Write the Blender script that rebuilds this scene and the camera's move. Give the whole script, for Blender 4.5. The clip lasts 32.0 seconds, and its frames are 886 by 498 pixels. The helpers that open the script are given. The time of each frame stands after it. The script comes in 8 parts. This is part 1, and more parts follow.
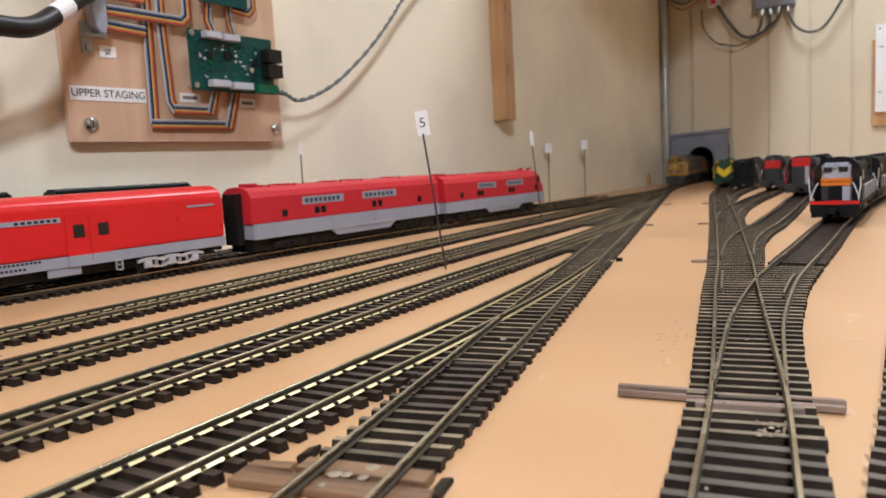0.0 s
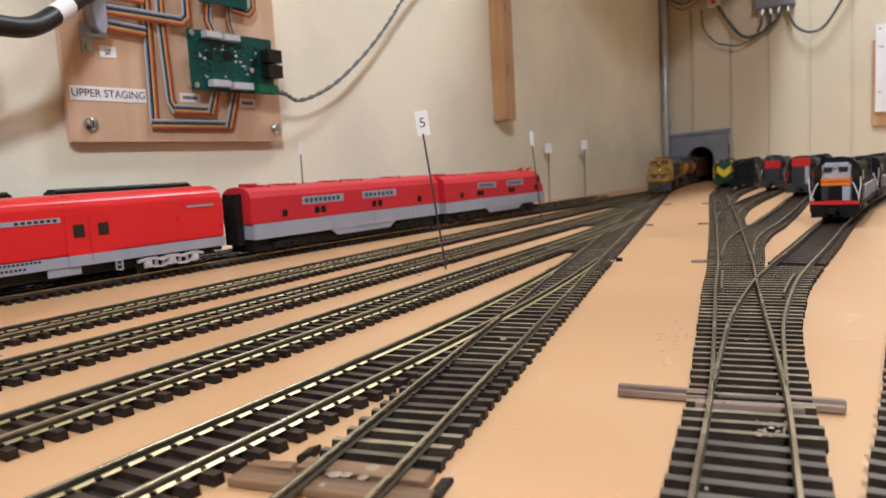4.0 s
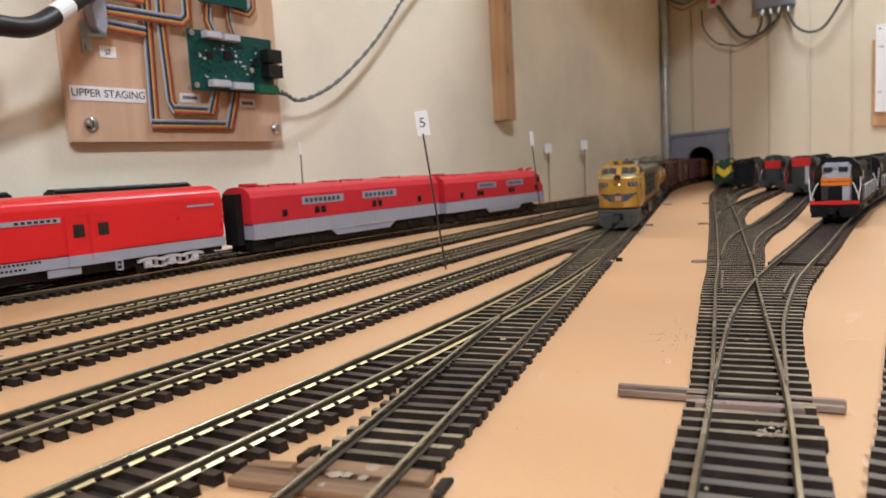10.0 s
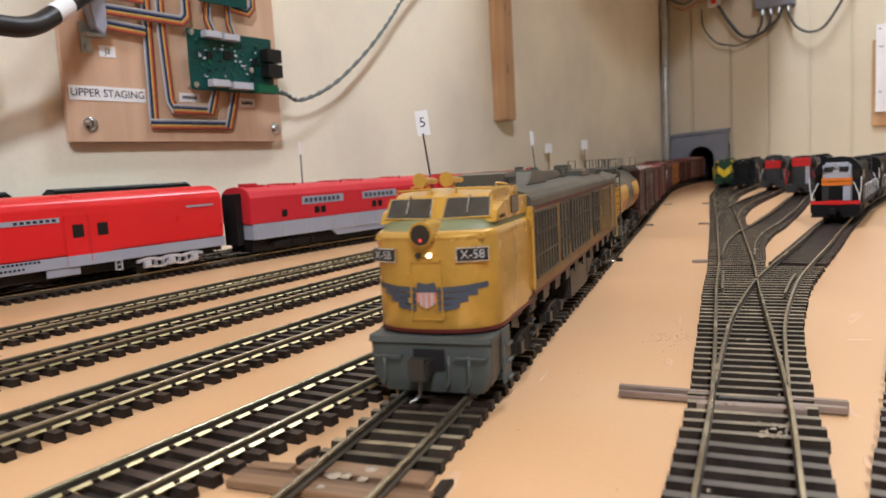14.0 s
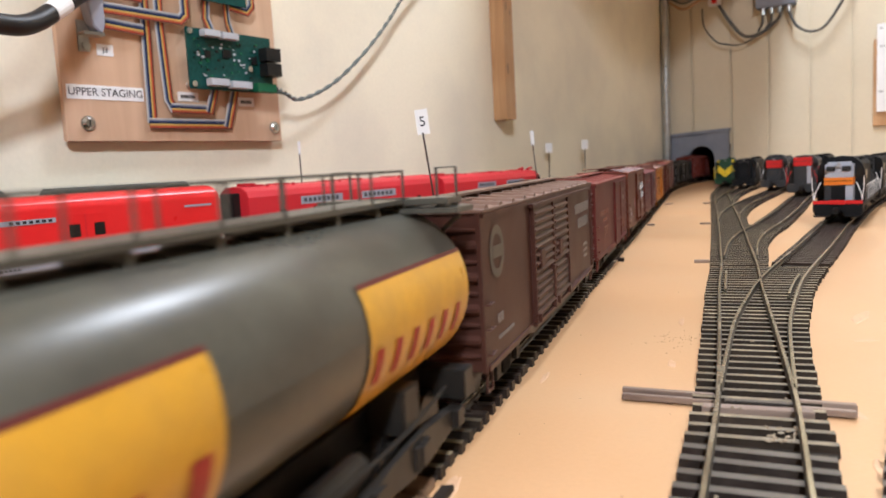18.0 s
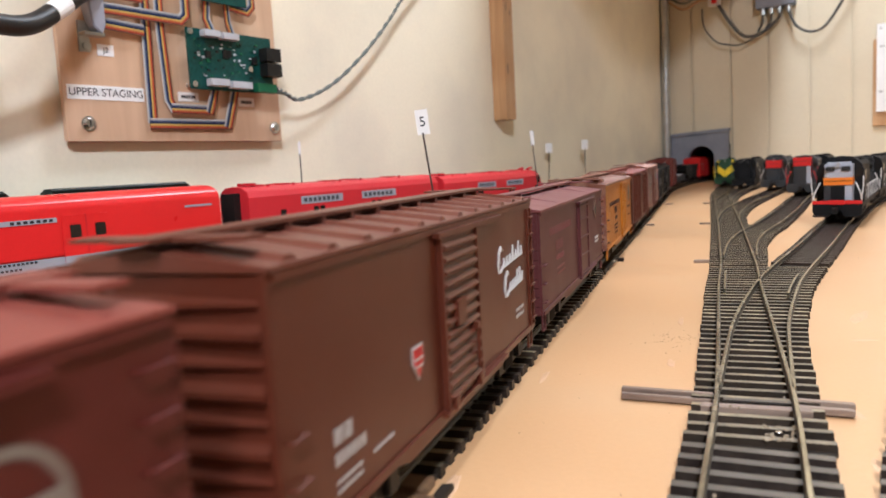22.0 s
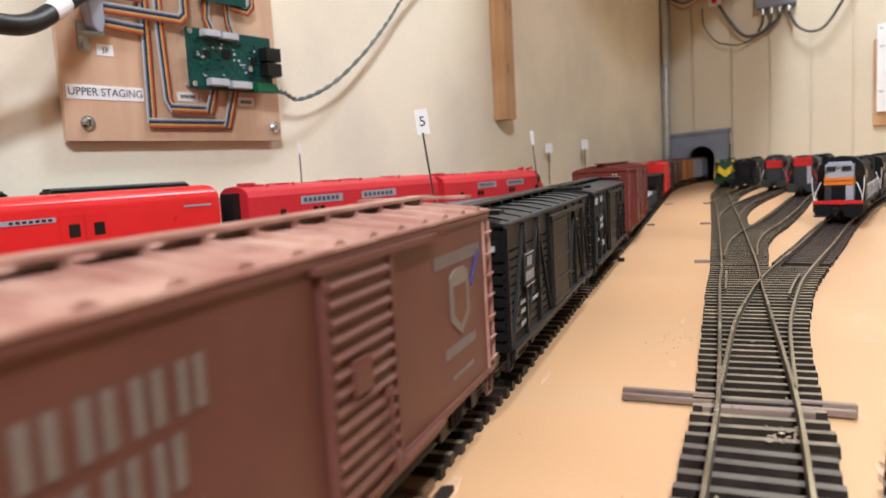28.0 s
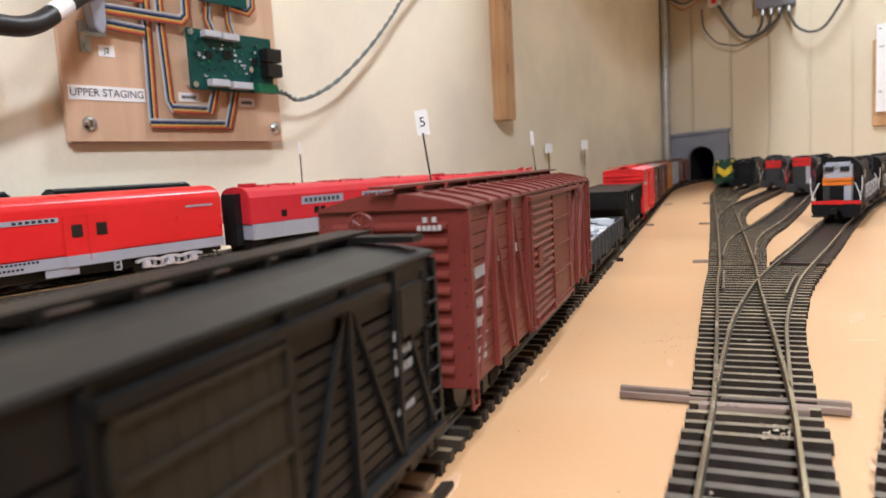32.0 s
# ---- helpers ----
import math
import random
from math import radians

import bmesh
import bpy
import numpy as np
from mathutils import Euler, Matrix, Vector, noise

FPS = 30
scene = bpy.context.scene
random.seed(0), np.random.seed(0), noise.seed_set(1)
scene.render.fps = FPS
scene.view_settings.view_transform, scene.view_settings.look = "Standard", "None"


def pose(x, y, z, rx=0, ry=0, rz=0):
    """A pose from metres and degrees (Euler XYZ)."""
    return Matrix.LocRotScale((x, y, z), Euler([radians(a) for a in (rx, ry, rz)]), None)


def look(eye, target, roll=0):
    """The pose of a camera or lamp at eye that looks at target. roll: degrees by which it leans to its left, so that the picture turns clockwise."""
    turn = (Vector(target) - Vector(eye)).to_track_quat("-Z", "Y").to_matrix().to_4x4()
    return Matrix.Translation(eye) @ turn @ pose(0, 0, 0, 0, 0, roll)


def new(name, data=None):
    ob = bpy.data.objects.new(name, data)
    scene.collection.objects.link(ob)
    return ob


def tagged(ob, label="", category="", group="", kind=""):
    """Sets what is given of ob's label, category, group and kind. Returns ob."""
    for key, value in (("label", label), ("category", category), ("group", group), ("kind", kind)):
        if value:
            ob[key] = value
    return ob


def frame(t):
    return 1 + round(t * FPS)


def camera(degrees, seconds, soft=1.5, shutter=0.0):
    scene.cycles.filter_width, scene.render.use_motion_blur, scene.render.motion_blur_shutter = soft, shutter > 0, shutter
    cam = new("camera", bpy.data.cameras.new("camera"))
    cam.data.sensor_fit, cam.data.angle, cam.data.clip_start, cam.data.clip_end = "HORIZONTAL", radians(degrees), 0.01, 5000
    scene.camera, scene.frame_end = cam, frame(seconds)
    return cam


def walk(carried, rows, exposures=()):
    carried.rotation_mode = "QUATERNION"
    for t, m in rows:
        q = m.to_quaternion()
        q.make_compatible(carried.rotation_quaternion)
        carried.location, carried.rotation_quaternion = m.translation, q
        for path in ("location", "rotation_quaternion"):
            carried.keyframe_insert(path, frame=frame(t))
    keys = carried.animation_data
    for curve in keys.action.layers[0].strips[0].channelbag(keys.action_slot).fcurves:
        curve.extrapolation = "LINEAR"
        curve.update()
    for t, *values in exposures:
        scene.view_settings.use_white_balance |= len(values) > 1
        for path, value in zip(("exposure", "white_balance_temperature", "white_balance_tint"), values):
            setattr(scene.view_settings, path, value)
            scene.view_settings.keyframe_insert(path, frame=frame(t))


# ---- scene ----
cam = camera(62.72, 32.0, 1.5, 0.4)
# the small lens is focused on the near half of the yard
cam.data.dof.use_dof, cam.data.dof.focus_distance, cam.data.dof.aperture_fstop = True, 0.27, 27.0
EYE = (0.0, 0.0, 0.0637)
AIM = Vector((-0.34508, 0.93207, -0.11134))   # viewing direction


def eye(forward):
    return look(tuple(Vector(EYE) + AIM * forward), tuple(Vector(EYE) + AIM * (1 + forward)), -3.146)


# the camera stands still but for the few millimetres by which its picture swells as it refocuses
SWELL = [(0, 0), (13.4, 0), (14, .001), (14.5, .0023), (16.5, .0043), (19, .005), (19.5, .0052), (20, .0043),
         (22, .0038), (23, .0045), (23.5, .0040), (24, .0018), (24.5, .0023), (25.5, .0035), (27.5, .0043),
         (28.5, .0052), (29, .0052), (29.5, .0011), (30, .0015), (31, .0028), (31.5, .0023), (32, .0023)]
walk(cam, [(t, eye(d)) for t, d in SWELL],
     [(t, stops, 5600, 10) for t, stops in ((0, -0.07), (13.4, -0.07), (14.5, 0.06), (16.5, 0.27), (23.0, 0.29), (24.5, 0.22), (27.5, 0.29), (29.2, 0.29), (32, 0.29))])

# ---- light ----
world = bpy.data.worlds.new("world")
scene.world = world
world.use_nodes = True
world.node_tree.nodes["Background"].inputs[0].default_value = (1.0, 0.9, 0.78, 1)
world.node_tree.nodes["Background"].inputs[1].default_value = 0.05
scene.view_settings.exposure = 0.0
LAMPS = [(0.42, -0.95, 0.9, 41.0), (0.13, 1.10, 0.45, 14.5)]        # strip lamps under the ceiling: place, length, power
for lamp_x, lamp_y, lamp_long, lamp_power in LAMPS:
    lamp_data = bpy.data.lights.new("strip_lamp_light", "AREA")
    lamp_data.shape, lamp_data.size, lamp_data.size_y, lamp_data.energy, lamp_data.color = "RECTANGLE", 0.14, lamp_long, lamp_power, (1.0, 0.975, 0.95)
    new("strip_lamp_light", lamp_data).matrix_world = pose(lamp_x, lamp_y, 1.255)

# ---- materials ----


def paint(name, rgb, rough=0.5, metal=0.0, vary=0.18, grain=900.0, stain=45.0, bump=0.12, dust=None, amount=0.3, random=0.0, coat=0.0, spec=0.28, placed=False):
    """A painted or natural surface: two scales of noise in colour and roughness, fine relief, dust that gathers in blotches."""
    m = bpy.data.materials.new(name)
    m.use_nodes = True
    nt = m.node_tree
    N, L = nt.nodes, nt.links
    bsdf = N["Principled BSDF"]
    co = N.new("ShaderNodeNewGeometry") if placed else N.new("ShaderNodeTexCoord")
    where = "Position" if placed else "Object"
    big = N.new("ShaderNodeTexNoise")
    big.inputs["Scale"].default_value, big.inputs["Detail"].default_value = stain, 5
    fine = N.new("ShaderNodeTexNoise")
    fine.inputs["Scale"].default_value, fine.inputs["Detail"].default_value = grain, 3
    L.new(co.outputs[where], big.inputs["Vector"])
    L.new(co.outputs[where], fine.inputs["Vector"])
    add = N.new("ShaderNodeMath")
    add.operation = "MULTIPLY_ADD"
    add.inputs[1].default_value = 0.45
    L.new(fine.outputs["Fac"], add.inputs[0])
    L.new(big.outputs["Fac"], add.inputs[2])
    ramp = N.new("ShaderNodeMapRange")
    ramp.inputs["From Min"].default_value, ramp.inputs["From Max"].default_value = 0.45, 1.0
    ramp.inputs["To Min"].default_value, ramp.inputs["To Max"].default_value = 1 - vary, 1 + vary
    L.new(add.outputs[0], ramp.inputs["Value"])
    value = ramp.outputs[0]
    if random:
        info = N.new("ShaderNodeObjectInfo")
        rr = N.new("ShaderNodeMapRange")
        rr.inputs["To Min"].default_value, rr.inputs["To Max"].default_value = 1 - random, 1 + random
        L.new(info.outputs["Random"], rr.inputs["Value"])
        mul = N.new("ShaderNodeMath")
        mul.operation = "MULTIPLY"
        L.new(value, mul.inputs[0])
        L.new(rr.outputs[0], mul.inputs[1])
        value = mul.outputs[0]
    tint = N.new("ShaderNodeVectorMath")
    tint.operation = "SCALE"
    tint.inputs[0].default_value = rgb
    L.new(value, tint.inputs["Scale"])
    colour = tint.outputs[0]
    if dust:
        blot = N.new("ShaderNodeTexNoise")
        blot.inputs["Scale"].default_value, blot.inputs["Detail"].default_value = stain * 2.3, 6
        L.new(co.outputs[where], blot.inputs["Vector"])
        br = N.new("ShaderNodeMapRange")
        br.inputs["From Min"].default_value, br.inputs["From Max"].default_value = 0.42, 0.72
        br.inputs["To Max"].default_value = amount
        L.new(blot.outputs["Fac"], br.inputs["Value"])
        mix = N.new("ShaderNodeMix")
        mix.data_type = "RGBA"
        mix.inputs["B"].default_value = (*dust, 1)
        L.new(br.outputs[0], mix.inputs["Factor"])
        L.new(colour, mix.inputs["A"])
        colour = mix.outputs["Result"]
    L.new(colour, bsdf.inputs["Base Color"])
    rg = N.new("ShaderNodeMapRange")
    rg.inputs["To Min"].default_value, rg.inputs["To Max"].default_value = max(0.05, rough - 0.12), min(1, rough + 0.12)
    L.new(big.outputs["Fac"], rg.inputs["Value"])
    L.new(rg.outputs[0], bsdf.inputs["Roughness"])
    bsdf.inputs["Metallic"].default_value = metal
    bsdf.inputs["Coat Weight"].default_value = coat
    bsdf.inputs["Specular IOR Level"].default_value = spec
    if bump:
        bp = N.new("ShaderNodeBump")
        bp.inputs["Strength"].default_value, bp.inputs["Distance"].default_value = bump, 0.0004
        L.new(fine.outputs["Fac"], bp.inputs["Height"])
        L.new(bp.outputs[0], bsdf.inputs["Normal"])
    return m


def wood(name, rgb, dark, scale=(300, 8, 300), rough=0.5):
    """Straight-grained wood: stretched noise between two tones."""
    m = bpy.data.materials.new(name)
    m.use_nodes = True
    nt = m.node_tree
    N, L = nt.nodes, nt.links
    co = N.new("ShaderNodeTexCoord")
    mp = N.new("ShaderNodeMapping")
    mp.inputs["Scale"].default_value = scale
    no = N.new("ShaderNodeTexNoise")
    no.inputs["Scale"].default_value, no.inputs["Detail"].default_value, no.inputs["Distortion"].default_value = 1.0, 6, 0.8
    big = N.new("ShaderNodeTexNoise")
    big.inputs["Scale"].default_value, big.inputs["Detail"].default_value = 14, 3
    L.new(co.outputs["Object"], mp.inputs["Vector"])
    L.new(mp.outputs[0], no.inputs["Vector"])
    L.new(co.outputs["Object"], big.inputs["Vector"])
    sm = N.new("ShaderNodeMath")
    sm.operation = "MULTIPLY_ADD"
    sm.inputs[1].default_value = 0.7
    L.new(big.outputs["Fac"], sm.inputs[0])
    L.new(no.outputs["Fac"], sm.inputs[2])
    r = N.new("ShaderNodeMapRange")
    r.inputs["From Min"].default_value, r.inputs["From Max"].default_value = 0.6, 1.1
    L.new(sm.outputs[0], r.inputs["Value"])
    mix = N.new("ShaderNodeMix")
    mix.data_type = "RGBA"
    mix.inputs["A"].default_value, mix.inputs["B"].default_value = (*dark, 1), (*rgb, 1)
    L.new(r.outputs[0], mix.inputs["Factor"])
    b = N["Principled BSDF"]
    L.new(mix.outputs["Result"], b.inputs["Base Color"])
    b.inputs["Roughness"].default_value = rough
    bp = N.new("ShaderNodeBump")
    bp.inputs["Strength"].default_value, bp.inputs["Distance"].default_value = 0.15, 0.0005
    L.new(no.outputs["Fac"], bp.inputs["Height"])
    L.new(bp.outputs[0], b.inputs["Normal"])
    return m


def glow(name, rgb, strength):
    m = bpy.data.materials.new(name)
    m.use_nodes = True
    b = m.node_tree.nodes["Principled BSDF"]
    b.inputs["Base Color"].default_value = b.inputs["Emission Color"].default_value = (*rgb, 1)
    b.inputs["Emission Strength"].default_value = strength
    return m


M_WALL = paint("cream_wall_paint", (0.86, 0.8, 0.635), 0.7, vary=0.06, grain=260, stain=3.4, bump=0.25, dust=(0.58, 0.54, 0.47), amount=0.45)
M_FARWALL = paint("dull_brown_wall", (0.26, 0.22, 0.17), 0.75, vary=0.12, grain=200, stain=4.0, bump=0.15)
M_FLOOR = paint("grey_concrete_floor", (0.20, 0.19, 0.18), 0.7, vary=0.15, grain=200, stain=5.0, bump=0.2)
M_PANEL = paint("cream_panel_paint", (0.66, 0.59, 0.44), 0.6, vary=0.05, grain=200, stain=4.0, bump=0.15, dust=(0.52, 0.42, 0.28), amount=0.2)
M_TABLE = paint("salmon_bench_paint", (0.57, 0.34, 0.168), 0.33, vary=0.06, grain=700, stain=9.0, bump=0.10, dust=(0.56, 0.37, 0.205), amount=0.5, spec=0.5)
# Tie tops are lighter than tie sides: top light and side shade in colour.
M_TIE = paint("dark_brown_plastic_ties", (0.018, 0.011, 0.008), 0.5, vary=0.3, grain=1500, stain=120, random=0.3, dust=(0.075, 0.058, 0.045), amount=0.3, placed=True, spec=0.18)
M_TIETOP = paint("worn_lit_tie_tops", (0.22, 0.175, 0.105), 0.36, vary=0.35, grain=1600, stain=90, random=0.5, dust=(0.05, 0.04, 0.03), amount=0.85, spec=0.7, placed=True)
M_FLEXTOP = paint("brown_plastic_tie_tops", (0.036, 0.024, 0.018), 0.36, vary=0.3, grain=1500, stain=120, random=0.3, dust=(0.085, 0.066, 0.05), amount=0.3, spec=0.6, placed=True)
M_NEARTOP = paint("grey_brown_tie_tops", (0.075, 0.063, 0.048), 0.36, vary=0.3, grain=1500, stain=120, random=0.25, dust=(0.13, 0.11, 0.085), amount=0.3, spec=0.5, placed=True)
M_TIE2 = paint("weathered_shaded_ties", (0.036, 0.025, 0.017), 0.5, vary=0.35, grain=1600, stain=90, random=0.45, dust=(0.028, 0.022, 0.017), amount=0.8, placed=True, spec=0.15)
M_RAIL = paint("tarnished_nickel_rail", (0.3, 0.265, 0.17), 0.30, metal=0.6, vary=0.2, grain=500, stain=60, bump=0.04, dust=(0.25, 0.21, 0.14), amount=0.35)
M_WEB = paint("dark_rail_web", (0.075, 0.062, 0.045), 0.45, metal=0.3, vary=0.22, grain=500, stain=60, bump=0.04)
M_RAILDARK = paint("weathered_dark_rail", (0.42, 0.38, 0.28), 0.25, metal=0.85, vary=0.22, grain=500, stain=60, bump=0.04, dust=(0.15, 0.12, 0.08), amount=0.4)
M_GRIME = paint("oily_black_grime", (0.014, 0.012, 0.01), 0.42, vary=0.25, grain=700, stain=60, bump=0.05, dust=(0.036, 0.03, 0.023), amount=0.4, spec=0.3)
M_DARKRED = paint("faded_dark_red", (0.20, 0.018, 0.02), 0.45, vary=0.12)
# Foot colour is raised above the rail head's to paint in lamp glints.
M_FOOT = paint("glint_bright_rail_foot", (0.46, 0.38, 0.2), 0.38, metal=0.9, vary=0.2, grain=500, stain=90, bump=0.03)
M_STEEL = paint("galvanised_steel", (0.55, 0.57, 0.58), 0.32, metal=1.0, vary=0.15, grain=300, stain=60, bump=0.05)
M_ZINC = paint("bright_zinc", (0.62, 0.63, 0.65), 0.25, metal=1.0, vary=0.1, bump=0.02)
M_DARKWIRE = paint("dark_steel_wire", (0.10, 0.09, 0.08), 0.4, metal=0.8, vary=0.2)
M_PAPER = paint("white_paper", (0.82, 0.82, 0.82), 0.7, vary=0.03, bump=0.0)
M_INK = paint("black_ink", (0.02, 0.02, 0.025), 0.6, vary=0.1, bump=0.0)
M_BOARD = wood("pale_plywood", (0.66, 0.46, 0.31), (0.52, 0.335, 0.215), (60, 60, 5), 0.42)
M_STUD = wood("varnished_pine", (0.55, 0.34, 0.17), (0.38, 0.20, 0.085), (90, 90, 5), 0.45)
M_STICK = wood("brown_stained_stick", (0.33, 0.24, 0.18), (0.13, 0.085, 0.065), (20, 400, 400), 0.5)
M_PLANK = wood("glued_brown_plank", (0.31, 0.185, 0.1), (0.10, 0.055, 0.03), (30, 300, 300), 0.35)
M_GLUE = paint("dried_clear_glue", (0.30, 0.24, 0.17), 0.10, vary=0.1, bump=0.0, coat=0.8)
M_PCB = paint("green_circuit_board", (0.006, 0.050, 0.045), 0.35, vary=0.35, grain=900, stain=260, dust=(0.015, 0.10, 0.08), amount=0.5)
M_BLACK = paint("black_plastic", (0.012, 0.012, 0.012), 0.4, vary=0.2)
M_GREYPL = paint("grey_connector", (0.48, 0.50, 0.54), 0.45, vary=0.1)
M_GREENPL = paint("green_terminal", (0.015, 0.12, 0.055), 0.4, vary=0.1)
M_CABLE = paint("black_cable_jacket", (0.015, 0.014, 0.014), 0.42, vary=0.2)
M_TEAL = paint("grey_green_wire", (0.115, 0.135, 0.125), 0.45, vary=0.15)
M_DIMWIRE = paint("dark_grey_wire", (0.085, 0.085, 0.08), 0.6, vary=0.15)
M_STONE = paint("grey_blue_portal", (0.24, 0.26, 0.31), 0.75, vary=0.15, grain=400, stain=30, bump=0.4)
M_HOLE = paint("soot_black_lining", (0.012, 0.010, 0.009), 0.9, vary=0.2)
M_STRIPES = [paint("ribbon_" + n, c, 0.45, vary=0.06, bump=0.0) for n, c in (
    ("brown", (0.13, 0.055, 0.035)), ("red", (0.40, 0.05, 0.03)), ("orange", (0.50, 0.19, 0.05)), ("yellow", (0.55, 0.42, 0.12)),
    ("navy", (0.012, 0.018, 0.055)), ("blue", (0.018, 0.035, 0.11)), ("grey", (0.22, 0.25, 0.30)), ("white", (0.50, 0.50, 0.50)))]
# rolling stock
M_RED = paint("bright_red_car_paint", (0.62, 0.016, 0.017), 0.30, vary=0.08, grain=700, stain=25, bump=0.02, spec=0.5)
M_RED2 = paint("dull_red_loco_paint", (0.50, 0.022, 0.032), 0.42, vary=0.08, grain=700, stain=25, bump=0.02)
M_SILVER = paint("silver_grey_paint", (0.31, 0.325, 0.385), 0.45, vary=0.07, bump=0.02)
M_CHROME = paint("silver_truck_plating", (0.76, 0.78, 0.86), 0.24, metal=0.6, vary=0.15, bump=0.05)
# Black underframe paint, darkened further for the shade beneath the cars.
M_UNDER = paint("black_underframe", (0.009, 0.008, 0.008), 0.5, vary=0.3, dust=(0.030, 0.026, 0.022), amount=0.35, spec=0.2)
M_WHEEL = paint("blackened_wheels", (0.03, 0.028, 0.026), 0.35, metal=0.6, vary=0.2)
M_GLASS = paint("dark_window_glazing", (0.02, 0.018, 0.016), 0.08, vary=0.1, bump=0.0, spec=0.5)
M_WINDSHIELD = paint("smoked_windshield", (0.050, 0.046, 0.040), 0.05, vary=0.3, grain=300, stain=120, bump=0.0, spec=0.8)
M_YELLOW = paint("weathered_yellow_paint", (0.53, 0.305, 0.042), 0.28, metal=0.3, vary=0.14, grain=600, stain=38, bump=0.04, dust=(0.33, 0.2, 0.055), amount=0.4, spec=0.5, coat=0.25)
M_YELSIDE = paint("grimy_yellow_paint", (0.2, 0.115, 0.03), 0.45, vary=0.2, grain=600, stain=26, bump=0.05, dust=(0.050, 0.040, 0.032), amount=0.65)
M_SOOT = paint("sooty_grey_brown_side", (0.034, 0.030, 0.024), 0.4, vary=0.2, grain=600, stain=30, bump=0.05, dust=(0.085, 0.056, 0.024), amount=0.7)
# Near-black for tie webs and the shade in the gaps between ties.
M_GAPSHADE = paint("dark_web_and_shade", (0.03, 0.023, 0.017), 0.7, vary=0.3, grain=900, stain=80)
M_GREY = paint("weathered_loco_grey", (0.08, 0.076, 0.06), 0.34, vary=0.18, grain=700, stain=50, bump=0.05, dust=(0.07, 0.06, 0.05), amount=0.5)
M_PILOT = paint("grey_pilot_paint", (0.068, 0.077, 0.071), 0.45, vary=0.12, grain=700, stain=60, bump=0.05, dust=(0.09, 0.08, 0.07), amount=0.4)
M_NOSEGREEN = paint("dull_olive_panel", (0.15, 0.155, 0.07), 0.45, vary=0.1)
M_STRIPERED = paint("faded_red_stripe", (0.11, 0.022, 0.016), 0.5, vary=0.2)
M_WINGBLUE = paint("dull_blue_wings", (0.055, 0.062, 0.078), 0.5, vary=0.15)
M_PINK = paint("faded_shield_red", (0.60, 0.22, 0.17), 0.5, vary=0.15)
M_SHIELD = paint("scarlet_shield", (0.42, 0.025, 0.025), 0.45, vary=0.1, bump=0.0)
M_DIMWHITE = paint("dulled_lettering_white", (0.19, 0.16, 0.135), 0.5, vary=0.15, bump=0.0)
M_WHITE = paint("lettering_white", (0.42, 0.40, 0.38), 0.5, vary=0.15, bump=0.0)
M_LETRED = paint("lettering_red", (0.36, 0.03, 0.02), 0.5, vary=0.2, bump=0.0)
M_TANKYEL = paint("tank_yellow_paint", (0.6, 0.315, 0.026), 0.3, vary=0.12, grain=600, stain=40, bump=0.03, dust=(0.4, 0.23, 0.05), amount=0.55)
M_TANKGREY = paint("tank_grey_paint", (0.076, 0.072, 0.055), 0.31, vary=0.2, grain=600, stain=30, bump=0.03, dust=(0.048, 0.043, 0.034), amount=0.7)
# Car sides darker, roofs of the same paint lighter: overhead light mixed into colour.
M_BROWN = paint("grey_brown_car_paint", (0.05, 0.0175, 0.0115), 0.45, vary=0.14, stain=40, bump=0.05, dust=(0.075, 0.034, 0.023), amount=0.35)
M_BROWNROOF = paint("lit_dusty_brown_roof", (0.135, 0.075, 0.052), 0.5, vary=0.14, stain=40, bump=0.05, dust=(0.2, 0.125, 0.09), amount=0.5)
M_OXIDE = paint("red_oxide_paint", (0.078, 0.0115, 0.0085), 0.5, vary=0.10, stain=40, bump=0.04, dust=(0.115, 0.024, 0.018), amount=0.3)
M_OXROOF = paint("lit_red_oxide_roof", (0.19, 0.043, 0.031), 0.5, vary=0.10, stain=40, bump=0.04, dust=(0.25, 0.07, 0.05), amount=0.4)
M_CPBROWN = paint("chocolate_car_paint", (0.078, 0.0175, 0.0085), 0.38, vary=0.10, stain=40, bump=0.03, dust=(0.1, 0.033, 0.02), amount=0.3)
M_CPROOF = paint("lit_chocolate_roof", (0.115, 0.031, 0.018), 0.42, vary=0.10, stain=40, bump=0.03, dust=(0.17, 0.075, 0.05), amount=0.25)
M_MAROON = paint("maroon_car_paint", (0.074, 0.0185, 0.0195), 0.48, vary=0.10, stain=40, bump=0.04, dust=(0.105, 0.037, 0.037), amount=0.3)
M_MARROOF = paint("lit_maroon_roof", (0.16, 0.05, 0.05), 0.5, vary=0.10, stain=40, bump=0.04, dust=(0.21, 0.085, 0.08), amount=0.3)
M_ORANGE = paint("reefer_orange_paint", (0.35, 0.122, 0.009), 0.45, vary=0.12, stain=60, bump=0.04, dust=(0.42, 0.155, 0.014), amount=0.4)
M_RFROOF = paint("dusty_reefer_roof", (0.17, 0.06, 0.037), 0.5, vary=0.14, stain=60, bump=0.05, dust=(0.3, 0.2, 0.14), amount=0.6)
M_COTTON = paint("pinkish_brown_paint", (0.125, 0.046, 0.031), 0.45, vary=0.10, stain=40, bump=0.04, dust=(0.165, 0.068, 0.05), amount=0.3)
M_COTROOF = paint("lit_pale_dusted_roof", (0.3, 0.14, 0.105), 0.45, vary=0.12, stain=50, bump=0.05, dust=(0.58, 0.38, 0.29), amount=0.6)
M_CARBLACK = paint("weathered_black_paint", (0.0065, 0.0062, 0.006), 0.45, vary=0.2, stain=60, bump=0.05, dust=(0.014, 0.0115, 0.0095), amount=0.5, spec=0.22)
